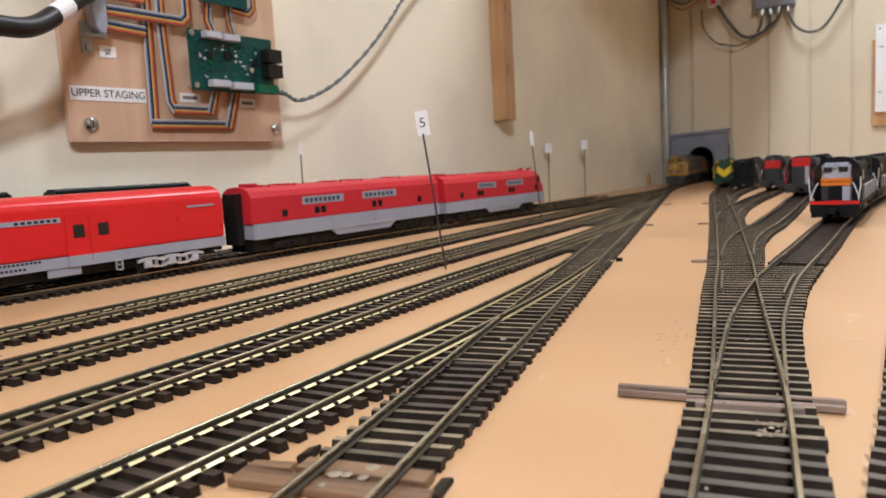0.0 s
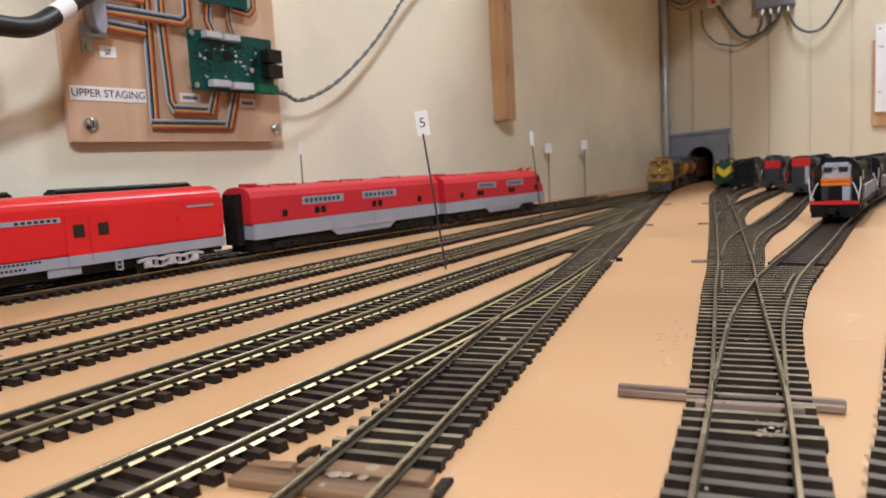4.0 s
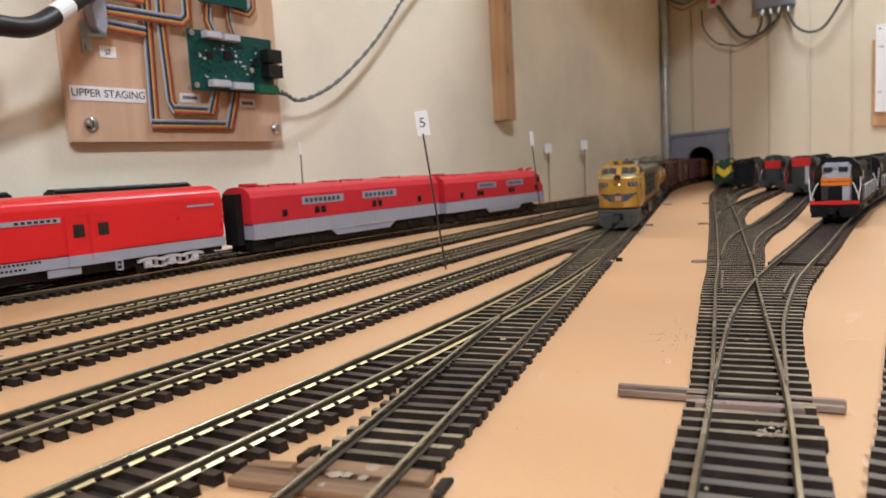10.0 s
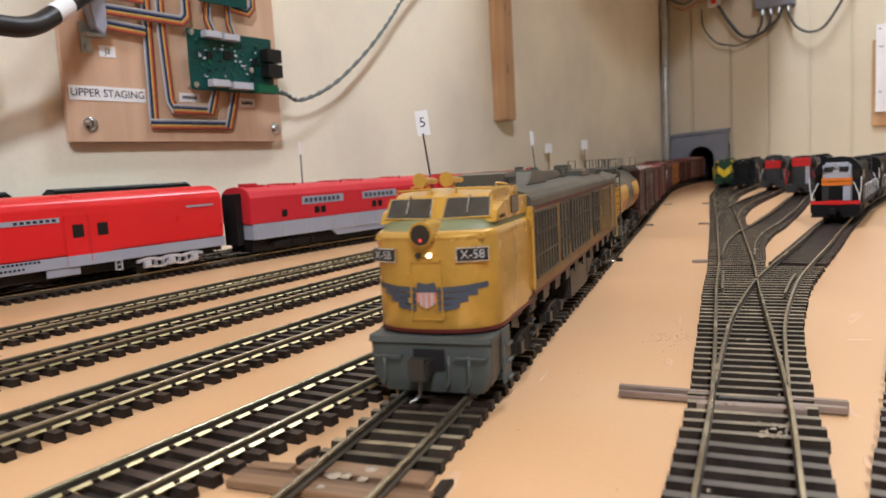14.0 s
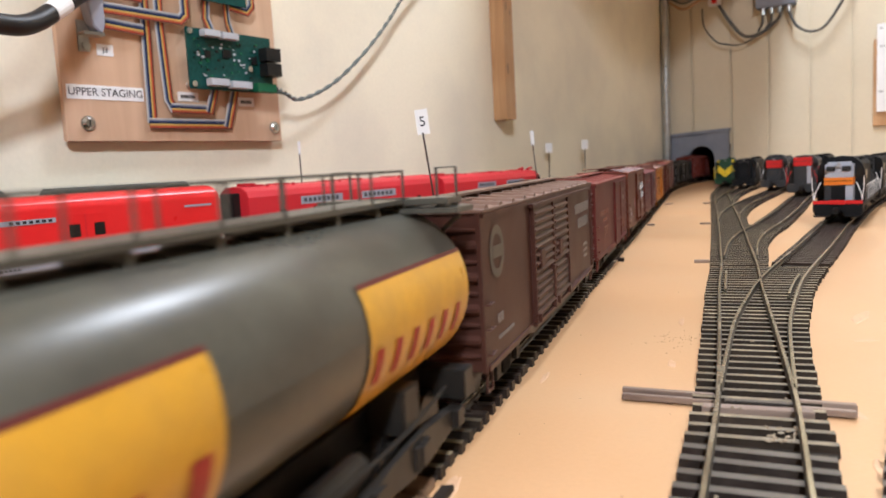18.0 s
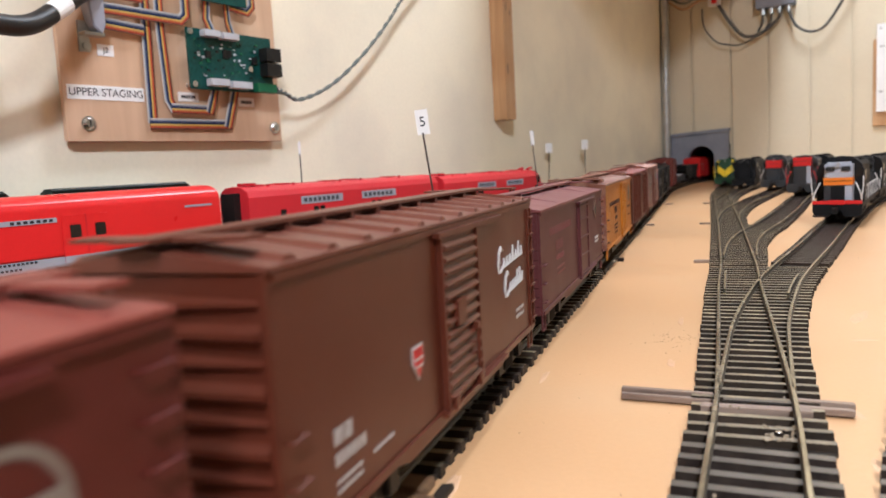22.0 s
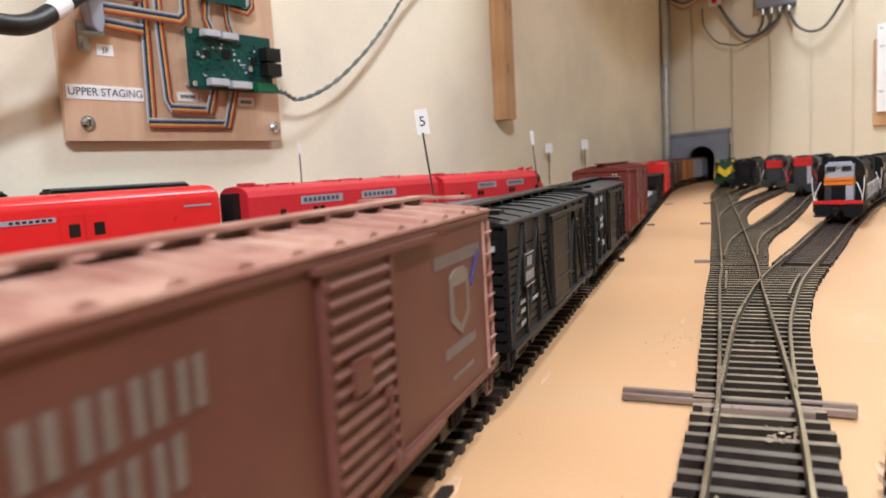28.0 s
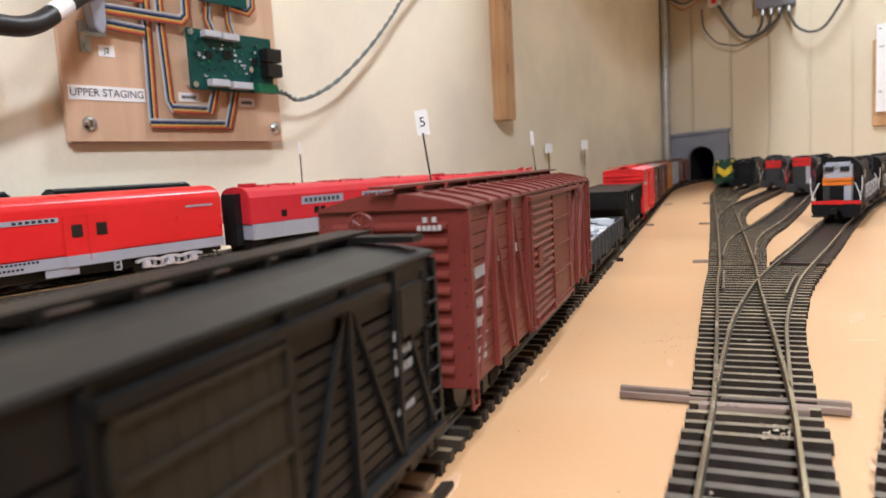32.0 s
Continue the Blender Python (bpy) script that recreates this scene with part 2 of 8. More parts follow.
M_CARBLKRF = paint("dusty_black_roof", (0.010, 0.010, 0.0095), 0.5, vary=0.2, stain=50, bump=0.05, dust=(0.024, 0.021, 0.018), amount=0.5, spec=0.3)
M_BLKDOOR = paint("grimy_black_door", (0.022, 0.018, 0.012), 0.5, vary=0.2, stain=60, bump=0.05, spec=0.25)
M_AUTO = paint("iron_oxide_auto_paint", (0.135, 0.025, 0.018), 0.42, vary=0.10, stain=40, bump=0.04, dust=(0.18, 0.046, 0.032), amount=0.3)
M_CHALK = paint("worn_white_figures", (0.36, 0.355, 0.34), 0.55, vary=0.25, bump=0.0)
M_LOCBLK = paint("glossy_black_loco", (0.012, 0.012, 0.013), 0.55, vary=0.15, spec=0.08)
M_LOCORANGE = paint("loco_orange", (0.72, 0.20, 0.02), 0.4, vary=0.08)
M_LOCWHITE = paint("loco_silver_white", (0.38, 0.4, 0.46), 0.4, vary=0.06)
M_LOCRED = paint("loco_scarlet", (0.60, 0.022, 0.02), 0.4, vary=0.08)
M_LOCGREEN = paint("loco_dark_green", (0.018, 0.058, 0.028), 0.42, vary=0.1)
M_LOCYEL = paint("loco_bright_yellow", (0.80, 0.55, 0.02), 0.42, vary=0.08)
M_LOCGREY = paint("loco_dark_grey", (0.045, 0.045, 0.047), 0.5, vary=0.15, spec=0.15)
M_GREENCAR = paint("dark_green_car", (0.009, 0.014, 0.011), 0.5, vary=0.15, spec=0.2)
M_STREAK = paint("streak_blue", (0.03, 0.06, 0.26), 0.45, vary=0.1)
M_SCUFF = paint("pale_paint_scuff", (0.61, 0.385, 0.23), 0.35, vary=0.15, grain=900, stain=120)
M_DIFFUSER = glow("lit_lamp_diffuser", (1.0, 0.97, 0.93), 3.0)
M_LAMP = glow("lit_headlight", (1.0, 0.76, 0.42), 3.0)

# ---- mesh helpers ----


def bx(bm, x0, x1, y0, y1, z0, z1):
    v = [bm.verts.new((x, y, z)) for z in (z0, z1) for y in (y0, y1) for x in (x0, x1)]
    for f in ((0, 2, 3, 1), (4, 5, 7, 6), (0, 1, 5, 4), (2, 6, 7, 3), (0, 4, 6, 2), (1, 3, 7, 5)):
        bm.faces.new([v[i] for i in f])
    return v


def cyl(bm, a, b, r, n=10, r2=None):
    a, b = Vector(a), Vector(b)
    q = (b - a).to_track_quat("Z", "Y")
    r2 = r if r2 is None else r2
    ra = [bm.verts.new(a + q @ Vector((r * math.cos(i * math.tau / n), r * math.sin(i * math.tau / n), 0))) for i in range(n)]
    rb = [bm.verts.new(b + q @ Vector((r2 * math.cos(i * math.tau / n), r2 * math.sin(i * math.tau / n), 0))) for i in range(n)]
    for i in range(n):
        bm.faces.new((ra[i], ra[(i + 1) % n], rb[(i + 1) % n], rb[i]))
    bm.faces.new(ra[::-1])
    bm.faces.new(rb)


def tube(bm, pts, r, n=8):
    """A bent wire or pipe through the points."""
    pts = [Vector(p) for p in pts]
    rings = []
    for i, p in enumerate(pts):
        d = (pts[min(i + 1, len(pts) - 1)] - pts[max(i - 1, 0)]).normalized()
        q = d.to_track_quat("Z", "Y")
        rings.append([bm.verts.new(p + q @ Vector((r * math.cos(k * math.tau / n), r * math.sin(k * math.tau / n), 0))) for k in range(n)])
    for a, b in zip(rings, rings[1:]):
        best = min(range(n), key=lambda s: sum((a[k].co - b[(k + s) % n].co).length for k in range(n)))
        for k in range(n):
            bm.faces.new((a[k], a[(k + 1) % n], b[(k + 1 + best) % n], b[(k + best) % n]))
    bm.faces.new(rings[0][::-1])
    bm.faces.new(rings[-1])


def curve_through(pts, steps=6):
    """Catmull-Rom points."""
    P = [Vector(p) for p in pts]
    P = [2 * P[0] - P[1]] + P + [2 * P[-1] - P[-2]]
    out = []
    for a, b, c, d in zip(P, P[1:], P[2:], P[3:]):
        for k in range(steps):
            t = k / steps
            out.append(0.5 * ((2 * b) + (c - a) * t + (2 * a - 5 * b + 4 * c - d) * t * t + (3 * b - a - 3 * c + d) * t ** 3))
    return out + [P[-2]]


def prism(bm, prof, y0, y1, axis="y"):
    """A profile of (across, up) pushed from y0 to y1."""
    def at(p, y):
        return (p[0], y, p[1]) if axis == "y" else (y, p[0], p[1])
    a = [bm.verts.new(at(p, y0)) for p in prof]
    b = [bm.verts.new(at(p, y1)) for p in prof]
    n = len(prof)
    for i in range(n):
        bm.faces.new((a[i], b[i], b[(i + 1) % n], a[(i + 1) % n]))
    bm.faces.new(a)
    bm.faces.new(b[::-1])


def part(name, bm, material, parent=None, label="", bevel=0.0, smooth=False, place=None):
    bmesh.ops.recalc_face_normals(bm, faces=bm.faces)
    if bevel:
        edges = [e for e in bm.edges if len(e.link_faces) == 2 and e.calc_face_angle(0) > 0.5]
        bmesh.ops.bevel(bm, geom=edges, offset=bevel, segments=2, affect="EDGES", clamp_overlap=True)
    me = bpy.data.meshes.new(name)
    bm.to_mesh(me)
    bm.free()
    me.materials.append(material)
    if smooth:
        for p in me.polygons:
            p.use_smooth = True
        me.set_sharp_from_angle(angle=radians(35))
    ob = new(name, me)
    ob.parent = parent
    if place is not None:
        ob.matrix_basis = place
    if label:
        ob["label"] = label
    return ob


def box_part(name, dims, material, parent=None, label="", bevel=0.0, place=None):
    bm = bmesh.new()
    bx(bm, *dims)
    return part(name, bm, material, parent, label, bevel, False, place)


def lettering(text, size, material, parent, place, name="lettering"):
    cu = bpy.data.curves.new("text", "FONT")
    cu.body, cu.size, cu.align_x, cu.align_y, cu.extrude = text, size, "CENTER", "CENTER", 0.0
    tmp = bpy.data.objects.new("text", cu)
    me = bpy.data.meshes.new_from_object(tmp)
    bpy.data.objects.remove(tmp)
    me.materials.clear()
    me.materials.append(material)
    ob = new(name, me)
    ob.parent = parent
    ob.matrix_basis = place
    return ob


def bars(bm, side, y0, z0, w, h, n, slant=0.0):
    """A word as a row of plain bars on the side of a car; side is the signed half width."""
    s = 1 if side > 0 else -1
    x0, x1 = sorted((side, side + s * 0.00012))
    step = w / n
    for i in range(n):
        a = y0 + i * step
        z = z0 + slant * i
        if n > 1 and step > 0.0022:
            bx(bm, x0, x1, a, a + step * 0.22, z, z + h)
            bx(bm, x0, x1, a + step * 0.44, a + step * 0.66, z, z + h)
        else:
            bx(bm, x0, x1, a, a + step * (0.5 if n > 1 else 1.0), z, z + h)

# ---- plan ----
WALL_TURN = 14.8
ALONG = Vector((math.sin(radians(WALL_TURN)), math.cos(radians(WALL_TURN)), 0))     # along the long wall, away from the camera
N_WALL, U_END = -0.5376, 1.668                                                      # face of the long wall, face of the end wall
ROOM = Matrix.Rotation(-radians(WALL_TURN), 4, "Z") @ Matrix.Translation((N_WALL, 0, 0))   # x out of the long wall, y along it
RAILTOP = 0.005


def smooth_line(pts, rounds=5):
    ys = np.arange(pts[0][0], pts[-1][0] + 0.005, 0.01)
    xs = np.interp(ys, [a for a, b in pts], [b for a, b in pts])
    for _ in range(rounds):
        e = np.concatenate([[2 * xs[0] - xs[1]], xs, [2 * xs[-1] - xs[-2]]])
        xs = (e[:-2] + e[1:-1] * 2 + e[2:]) / 4
    return lambda y: float(np.interp(y, ys, xs))


def main_line(y):
    x = -0.0686 - 0.0069 * (y - 0.2)
    if y > 1.25:
        x += 0.212 * (min(y, 1.8) - 1.25) ** 2 + max(0, y - 1.8) * 0.233
    return x


def yard_line(x0, slope, host=main_line):
    """Straight out of the yard, then a curve into the track that it joins."""
    r = slope + 0.0069
    yt = 0.2 + (-0.0686 - x0 - 0.0292) / r
    y1 = yt + 2 * 0.0292 / r

    def line(y):
        if y >= y1:
            return host(y)
        if y <= yt:
            return x0 + slope * (y - 0.2)
        return host(y) - 0.0292 * ((y1 - y) / (y1 - yt)) ** 2
    return line


yard_five = yard_line(-0.0978, 0.1739)
yard_four = yard_line(-0.158, 0.168)
yard_three = yard_line(-0.2225, 0.19)
yard_two = yard_line(-0.287, 0.2)
far_one = yard_line(-0.426, 0.31)
yard_one = smooth_line([(-0.5, -0.60), (0.1, -0.437), (0.2, -0.411), (0.28, -0.388), (0.34, -0.371), (0.41, -0.354), (0.48, -0.336)]
                       + [(0.55 + 0.05 * k, far_one(0.55 + 0.05 * k)) for k in range(20)], 20)
line_right = smooth_line([(-0.3, -0.02), (0.0, 0.0), (0.13, 0.005), (0.183, 0.0085), (0.25, 0.0095), (0.35, 0.0107), (0.41, 0.0127),
                          (0.64, 0.014), (1.13, 0.014), (1.42, 0.027), (1.7, 0.06)])
line_orange = smooth_line([(0.19, 0.0085), (0.274, 0.0145), (0.311, 0.020), (0.36, 0.0275), (0.415, 0.040), (0.49, 0.058),
                           (0.637, 0.091), (0.8, 0.131), (1.0, 0.19), (1.2, 0.265), (1.5, 0.40)])
line_scarlet = smooth_line([(0.42, 0.0127), (0.46, 0.0155), (0.51, 0.018), (0.574, 0.027), (0.65, 0.0445), (0.8, 0.072),
                            (1.0, 0.105), (1.3, 0.165), (1.5, 0.22)])
line_rednose = smooth_line([(0.66, 0.014), (0.75, 0.0165), (0.85, 0.027), (0.95, 0.044), (1.185, 0.090), (1.5, 0.155)])
line_dark = smooth_line([(0.9, 0.014), (1.0, 0.017), (1.1, 0.026), (1.25, 0.048), (1.5, 0.095)])
line_edge = smooth_line([(-0.3, -0.06), (0.136, 0.0385), (0.172, 0.0475), (0.264, 0.068), (0.6, 0.145), (1.0, 0.25), (1.4, 0.4)])

# ---- bench, walls, ceiling ----


def room_box(name, dims, material, label="", bevel=0.0, parent=None):
    ob = box_part(name, dims, material, parent, label, bevel)
    ob.matrix_world = ROOM
    return tagged(ob, kind="structure") if parent is None else ob


ground = room_box("ground", (-0.1, 1.15, -3.6, 3.6, -0.03, 0.0), M_TABLE)
tagged(ground, label="salmon-painted plywood bench top under the tracks", category="bench top")
room_box("floor", (-0.1, 2.7, -3.6, 3.6, -0.98, -0.92), M_FLOOR, "grey concrete floor below the bench")
room_box("wall_long", (-0.1, 0.0, -3.6, 3.6, 0.0, 1.3), M_WALL, "cream-painted plaster wall with faint stains")
room_box("wall_back", (0.0, 2.6, -3.6, -3.5, -0.92, 1.3), M_FARWALL, "dull brown wall behind the bench")
room_box("wall_side", (2.6, 2.7, -3.6, 3.6, -0.92, 1.3), M_FARWALL, "dull brown wall across the room")
room_box("wall_beyond", (0.0, 2.6, 3.5, 3.6, -0.92, 1.3), M_FARWALL, "dark wall behind the tunnel")
room_box("ceiling", (-0.1, 2.7, -3.6, 3.6, 1.3, 1.36), M_WALL, "cream ceiling")

# end wall of grooved boards; the boards over the tunnel stop above its mouth
wall_end = room_box("wall_end", (0.14, 2.6, U_END + 0.0045, U_END + 0.05, 0.0, 1.3), M_PANEL, "cream-painted grooved board wall")
room_box("wall_over_tunnel", (0.0, 0.14, U_END + 0.0045, U_END + 0.05, 0.085, 1.3), M_PANEL, "cream-painted grooved board wall")
edges = [0.0 - 0.0158, 0.0623, 0.1434, 0.2189, 0.2972, 0.373] + [0.373 + 0.0777 * k for k in range(1, 29)]
for i, (a, b) in enumerate(zip(edges, edges[1:])):
    low = 0.085 if b < 0.15 else 0.0
    bm = bmesh.new()
    bx(bm, max(a, 0.0) + 0.0022, min(b, 2.6) - 0.0022, U_END, U_END + 0.0043, low, 1.3)
    ob = part("board", bm, M_PANEL, wall_end, "", 0.0012)
    ob.matrix_parent_inverse = wall_end.matrix_world.inverted()
    ob.matrix_world = ROOM

# tunnel portal with an arched mouth
portal = tagged(new("tunnel_portal"), "grey-blue moulded tunnel portal with a round black mouth", "tunnel portal")
portal.matrix_world = ROOM


def arch(cx, r, spring, n=14):
    return [(cx + r * math.cos(math.pi * k / n), spring + r * math.sin(math.pi * k / n)) for k in range(n + 1)]


PX, PR, PS = 0.0826, 0.0278, 0.051
bm = bmesh.new()
outer_l, outer_r, top = 0.0104, 0.1394, 0.1045
ring = arch(PX, PR, PS)
front = [(outer_l, 0.0), (outer_l, top - 0.003), (outer_r, top + 0.003), (outer_r, 0.0), (PX + PR, 0.0)] + ring + [(PX - PR, 0.0)]
prism(bm, front, U_END - 0.012, U_END + 0.0)
part("face", bm, M_STONE, portal, "", 0.0)
bm = bmesh.new()
prism(bm, [(outer_l - 0.003, top - 0.003), (outer_l - 0.003, top + 0.004), (outer_r + 0.003, top + 0.010), (outer_r + 0.003, top + 0.003)], U_END - 0.017, U_END)
part("coping", bm, M_STONE, portal, "", 0.0008)
for k in range(9):
    a0, a1 = math.pi * (k + 0.06) / 9, math.pi * (k + 0.94) / 9
    bm = bmesh.new()
    prism(bm, [(PX + rr * math.cos(a), PS + rr * math.sin(a)) for rr, a in ((PR, a0), (PR + 0.008, a0), (PR + 0.008, a1), (PR, a1))], U_END - 0.0145, U_END - 0.0118)
    part("arch_stone", bm, M_STONE, portal, "", 0.0006)
bm = bmesh.new()
inner = [(PX + PR, 0.0)] + arch(PX, PR, PS) + [(PX - PR, 0.0)]
outer = [(PX + PR + 0.004, 0.0)] + arch(PX, PR + 0.004, PS) + [(PX - PR - 0.004, 0.0)]
for pr, flip in ((inner, 1), (outer, 0)):
    va = [bm.verts.new((x, U_END, z)) for x, z in pr]
    vb = [bm.verts.new((x, U_END + 0.35, z)) for x, z in pr]
    for i in range(len(pr) - 1):
        q = (va[i], va[i + 1], vb[i + 1], vb[i])
        bm.faces.new(q if flip else q[::-1])
part("lining", bm, M_HOLE, portal, "black tunnel lining")

# conduit in the corner
bm = bmesh.new()
cyl(bm, (0.010, U_END - 0.022, 0.0), (-0.0 + 0.010, U_END - 0.022, 1.3), 0.0095, 16)
pipe = tagged(part("conduit", bm, M_STEEL, None, "", 0.0, True), "shiny galvanised conduit rising in the room corner", "pipe")
pipe.matrix_world = ROOM

# ---- tracks ----
PROFILE = [(-0.0012, 0.0025), (-0.0012, 0.0027), (-0.0003, 0.0032), (-0.0003, 0.0041), (-0.0005, 0.0043), (-0.0005, 0.0049), (-0.00035, 0.005),
           (0.00035, 0.005), (0.0005, 0.0049), (0.0005, 0.0043), (0.0003, 0.0041), (0.0003, 0.0032), (0.0012, 0.0027), (0.0012, 0.0025)]


WORN_PROFILE = [(max(-0.0007, min(0.0007, a)), z) for a, z in PROFILE]      # hand-laid rail with a narrow foot


def heading(line, y):
    return Vector((line(y + 0.002) - line(y - 0.002), 0.004, 0)).normalized()


def rail(line, off, y0, y1, parent, name="rail", step=0.012, worn=True):
    ys = np.linspace(y0, y1, max(2, int((y1 - y0) / step)))
    profile = WORN_PROFILE if worn else PROFILE
    verts, faces, n = [], [], len(profile)
    for k, y in enumerate(ys):
        d = heading(line, y)
        side = Vector((d.y, -d.x, 0))
        c = Vector((line(y), y, 0)) + side * off
        for a, z in profile:
            verts.append(c + side * a + Vector((0, 0, z)))
        if k:
            o = (k - 1) * n
            for i in range(n):
                faces.append((o + i, o + (i + 1) % n, o + n + (i + 1) % n, o + n + i))
    faces += [tuple(range(n)), tuple(range(len(verts) - n, len(verts)))[::-1]]
    me = bpy.data.meshes.new(name)
    me.from_pydata(verts, [], faces)
    me.materials.append(M_RAILDARK if worn else M_RAIL)
    me.materials.append(M_WEB if worn else M_FOOT)
    me.materials.append(M_WEB)
    for i, p in enumerate(me.polygons):
        if i % n in (0, 1, n - 3, n - 2) and i < len(faces) - 2:
            p.material_index = 1
        elif i % n in (2, 3, 9, 10):
            p.material_index = 2
    ob = new(name, me)
    ob.parent = parent
    return ob


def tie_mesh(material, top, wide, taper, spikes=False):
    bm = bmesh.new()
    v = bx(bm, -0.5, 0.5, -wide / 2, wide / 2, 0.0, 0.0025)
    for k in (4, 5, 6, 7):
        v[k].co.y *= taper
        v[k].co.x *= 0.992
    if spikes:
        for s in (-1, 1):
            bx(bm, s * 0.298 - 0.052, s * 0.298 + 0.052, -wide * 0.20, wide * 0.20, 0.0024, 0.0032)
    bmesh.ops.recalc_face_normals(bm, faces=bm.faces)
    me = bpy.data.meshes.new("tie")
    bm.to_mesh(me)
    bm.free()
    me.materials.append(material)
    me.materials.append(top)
    # upward faces get the lit colour, the others the shaded one
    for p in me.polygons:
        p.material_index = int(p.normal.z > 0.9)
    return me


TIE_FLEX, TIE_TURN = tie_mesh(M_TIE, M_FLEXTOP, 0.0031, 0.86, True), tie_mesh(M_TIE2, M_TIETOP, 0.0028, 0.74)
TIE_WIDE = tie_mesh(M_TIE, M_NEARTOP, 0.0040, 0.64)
rng = random.Random(4)


def lay_ties(track, span, y0, y1, step, me):
    """span(y) gives the left and right end of a tie."""
    y = y0
    while y < y1:
        l, r, turn = span(y)
        ob = new("tie", me)
        ob.parent = track
        ob.matrix_basis = pose((l + r) / 2 + rng.uniform(-0.0003, 0.0003), y + rng.uniform(-0.0002, 0.0002), 0, 0, 0, turn + rng.uniform(-0.8, 0.8)) @ Matrix.Diagonal((r - l, 1, 1, 1))
        y += step


def plain(line, half=0.0146):
    def span(y):
        d = heading(line, y)
        return line(y) - half * d.y, line(y) + half * d.y, -math.degrees(math.atan2(d.x, d.y))
    return span


def spread(a, b, half=0.0146):
    def span(y):
        d = heading(a, y) + heading(b, y)
        return min(a(y), b(y)) - half, max(a(y), b(y)) + half, -math.degrees(math.atan2(d.x, d.y)) * 0.5
    return span


FLEX = "brown-tied model track on the bench"


def track(label, line, y0, y1, pieces):
    """pieces: stretches of ties as (from, to, span, spacing, mesh)."""
    t = tagged(new("track"), label, "railway track", "yard tracks")
    for s in (-1, 1):
        rail(line, 0.0087 * s, y0, y1, t, worn=label != FLEX)
    for a, b, span, step, me in pieces:
        lay_ties(t, span, a, b, step, me)
        # dark strip between the rails, or under a whole turnout: tie webs plus painted gap shade
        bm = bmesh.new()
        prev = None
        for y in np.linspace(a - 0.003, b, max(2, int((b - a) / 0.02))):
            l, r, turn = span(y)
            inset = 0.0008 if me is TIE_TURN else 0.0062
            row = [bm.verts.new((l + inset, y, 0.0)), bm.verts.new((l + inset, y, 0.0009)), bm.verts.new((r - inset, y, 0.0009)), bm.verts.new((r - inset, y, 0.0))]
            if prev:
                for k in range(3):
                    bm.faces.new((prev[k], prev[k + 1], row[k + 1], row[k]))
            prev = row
        part("web_shade_strip", bm, M_GAPSHADE, t)
    return t


STEP, TSTEP = 0.0064, 0.0084
track("main model track with turnout ties, weathered rails", main_line, -3.4, 2.6, [
    (-0.02, 0.113, plain(main_line), STEP, TIE_FLEX), (0.1375, 0.17, plain(main_line), 0.0068, TIE_TURN), (0.17, 0.215, plain(main_line), 0.0068, TIE_FLEX),
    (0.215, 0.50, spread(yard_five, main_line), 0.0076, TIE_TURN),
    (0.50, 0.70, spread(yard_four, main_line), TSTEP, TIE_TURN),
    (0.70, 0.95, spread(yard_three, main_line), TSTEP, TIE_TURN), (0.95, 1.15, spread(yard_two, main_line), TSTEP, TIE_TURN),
    (1.15, 1.7, plain(main_line), 0.0075, TIE_FLEX)])
track(FLEX, yard_five, -0.3, 0.44, [(-0.05, 0.212, plain(yard_five), STEP, TIE_FLEX)])
track(FLEX, yard_four, -0.3, 0.84, [(-0.05, 0.53, plain(yard_four), STEP, TIE_FLEX)])
track(FLEX, yard_three, -0.3, 1.05, [(-0.02, 0.76, plain(yard_three), STEP, TIE_FLEX)])
track(FLEX, yard_two, -0.3, 1.3, [(0.02, 1.05, plain(yard_two), STEP, TIE_FLEX)])
track("model track under the red passenger train", yard_one, -0.4, 1.38, [(0.08, 1.25, plain(yard_one), STEP, TIE_FLEX)])


def green_line(y):
    return yard_one(y) - 0.0475


track("model track along the wall under dark green cars", green_line, -0.3, 1.2, [(0.1, 1.15, plain(green_line), 0.0075, TIE_FLEX)])
track("lead track with a weathered turnout beside the main line", line_right, -0.3, 1.66, [
    (0.0, 0.160, plain(line_right), 0.0066, TIE_WIDE), (0.166, 0.42, spread(line_right, line_orange), 0.0067, TIE_TURN),
    (0.425, 0.66, spread(line_right, line_scarlet), 0.0070, TIE_TURN), (0.665, 0.90, spread(line_right, line_rednose), 0.0075, TIE_TURN),
    (0.905, 1.1, spread(line_right, line_dark), 0.0078, TIE_TURN), (1.1, 1.6, plain(line_right), 0.0075, TIE_FLEX)])
track("diverging track under the black and orange diesel", line_orange, 0.196, 1.48, [(0.43, 1.4, plain(line_orange), 0.0064, TIE_FLEX)])
track("diverging track under the scarlet diesel", line_scarlet, 0.445, 1.48, [(0.665, 1.4, plain(line_scarlet), 0.007, TIE_FLEX)])
track("diverging track under the red-nosed diesel", line_rednose, 0.69, 1.48, [(0.905, 1.45, plain(line_rednose), 0.0075, TIE_FLEX)])
track("diverging track under a dark diesel", line_dark, 0.94, 1.48, [(1.105, 1.45, plain(line_dark), 0.0075, TIE_FLEX)])
track("track at the bench edge", line_edge, -0.3, 1.0, [(-0.02, 0.6, plain(line_edge), 0.0066, TIE_WIDE)])

# hidden ties of the main track behind the camera and in the tunnel
bm = bmesh.new()
for y in list(np.arange(-3.4, -0.03, 0.0075)) + list(np.arange(1.71, 2.6, 0.0075)):
    x = main_line(y)
    bx(bm, x - 0.015, x + 0.015, y - 0.0015, y + 0.0015, 0, 0.0025)
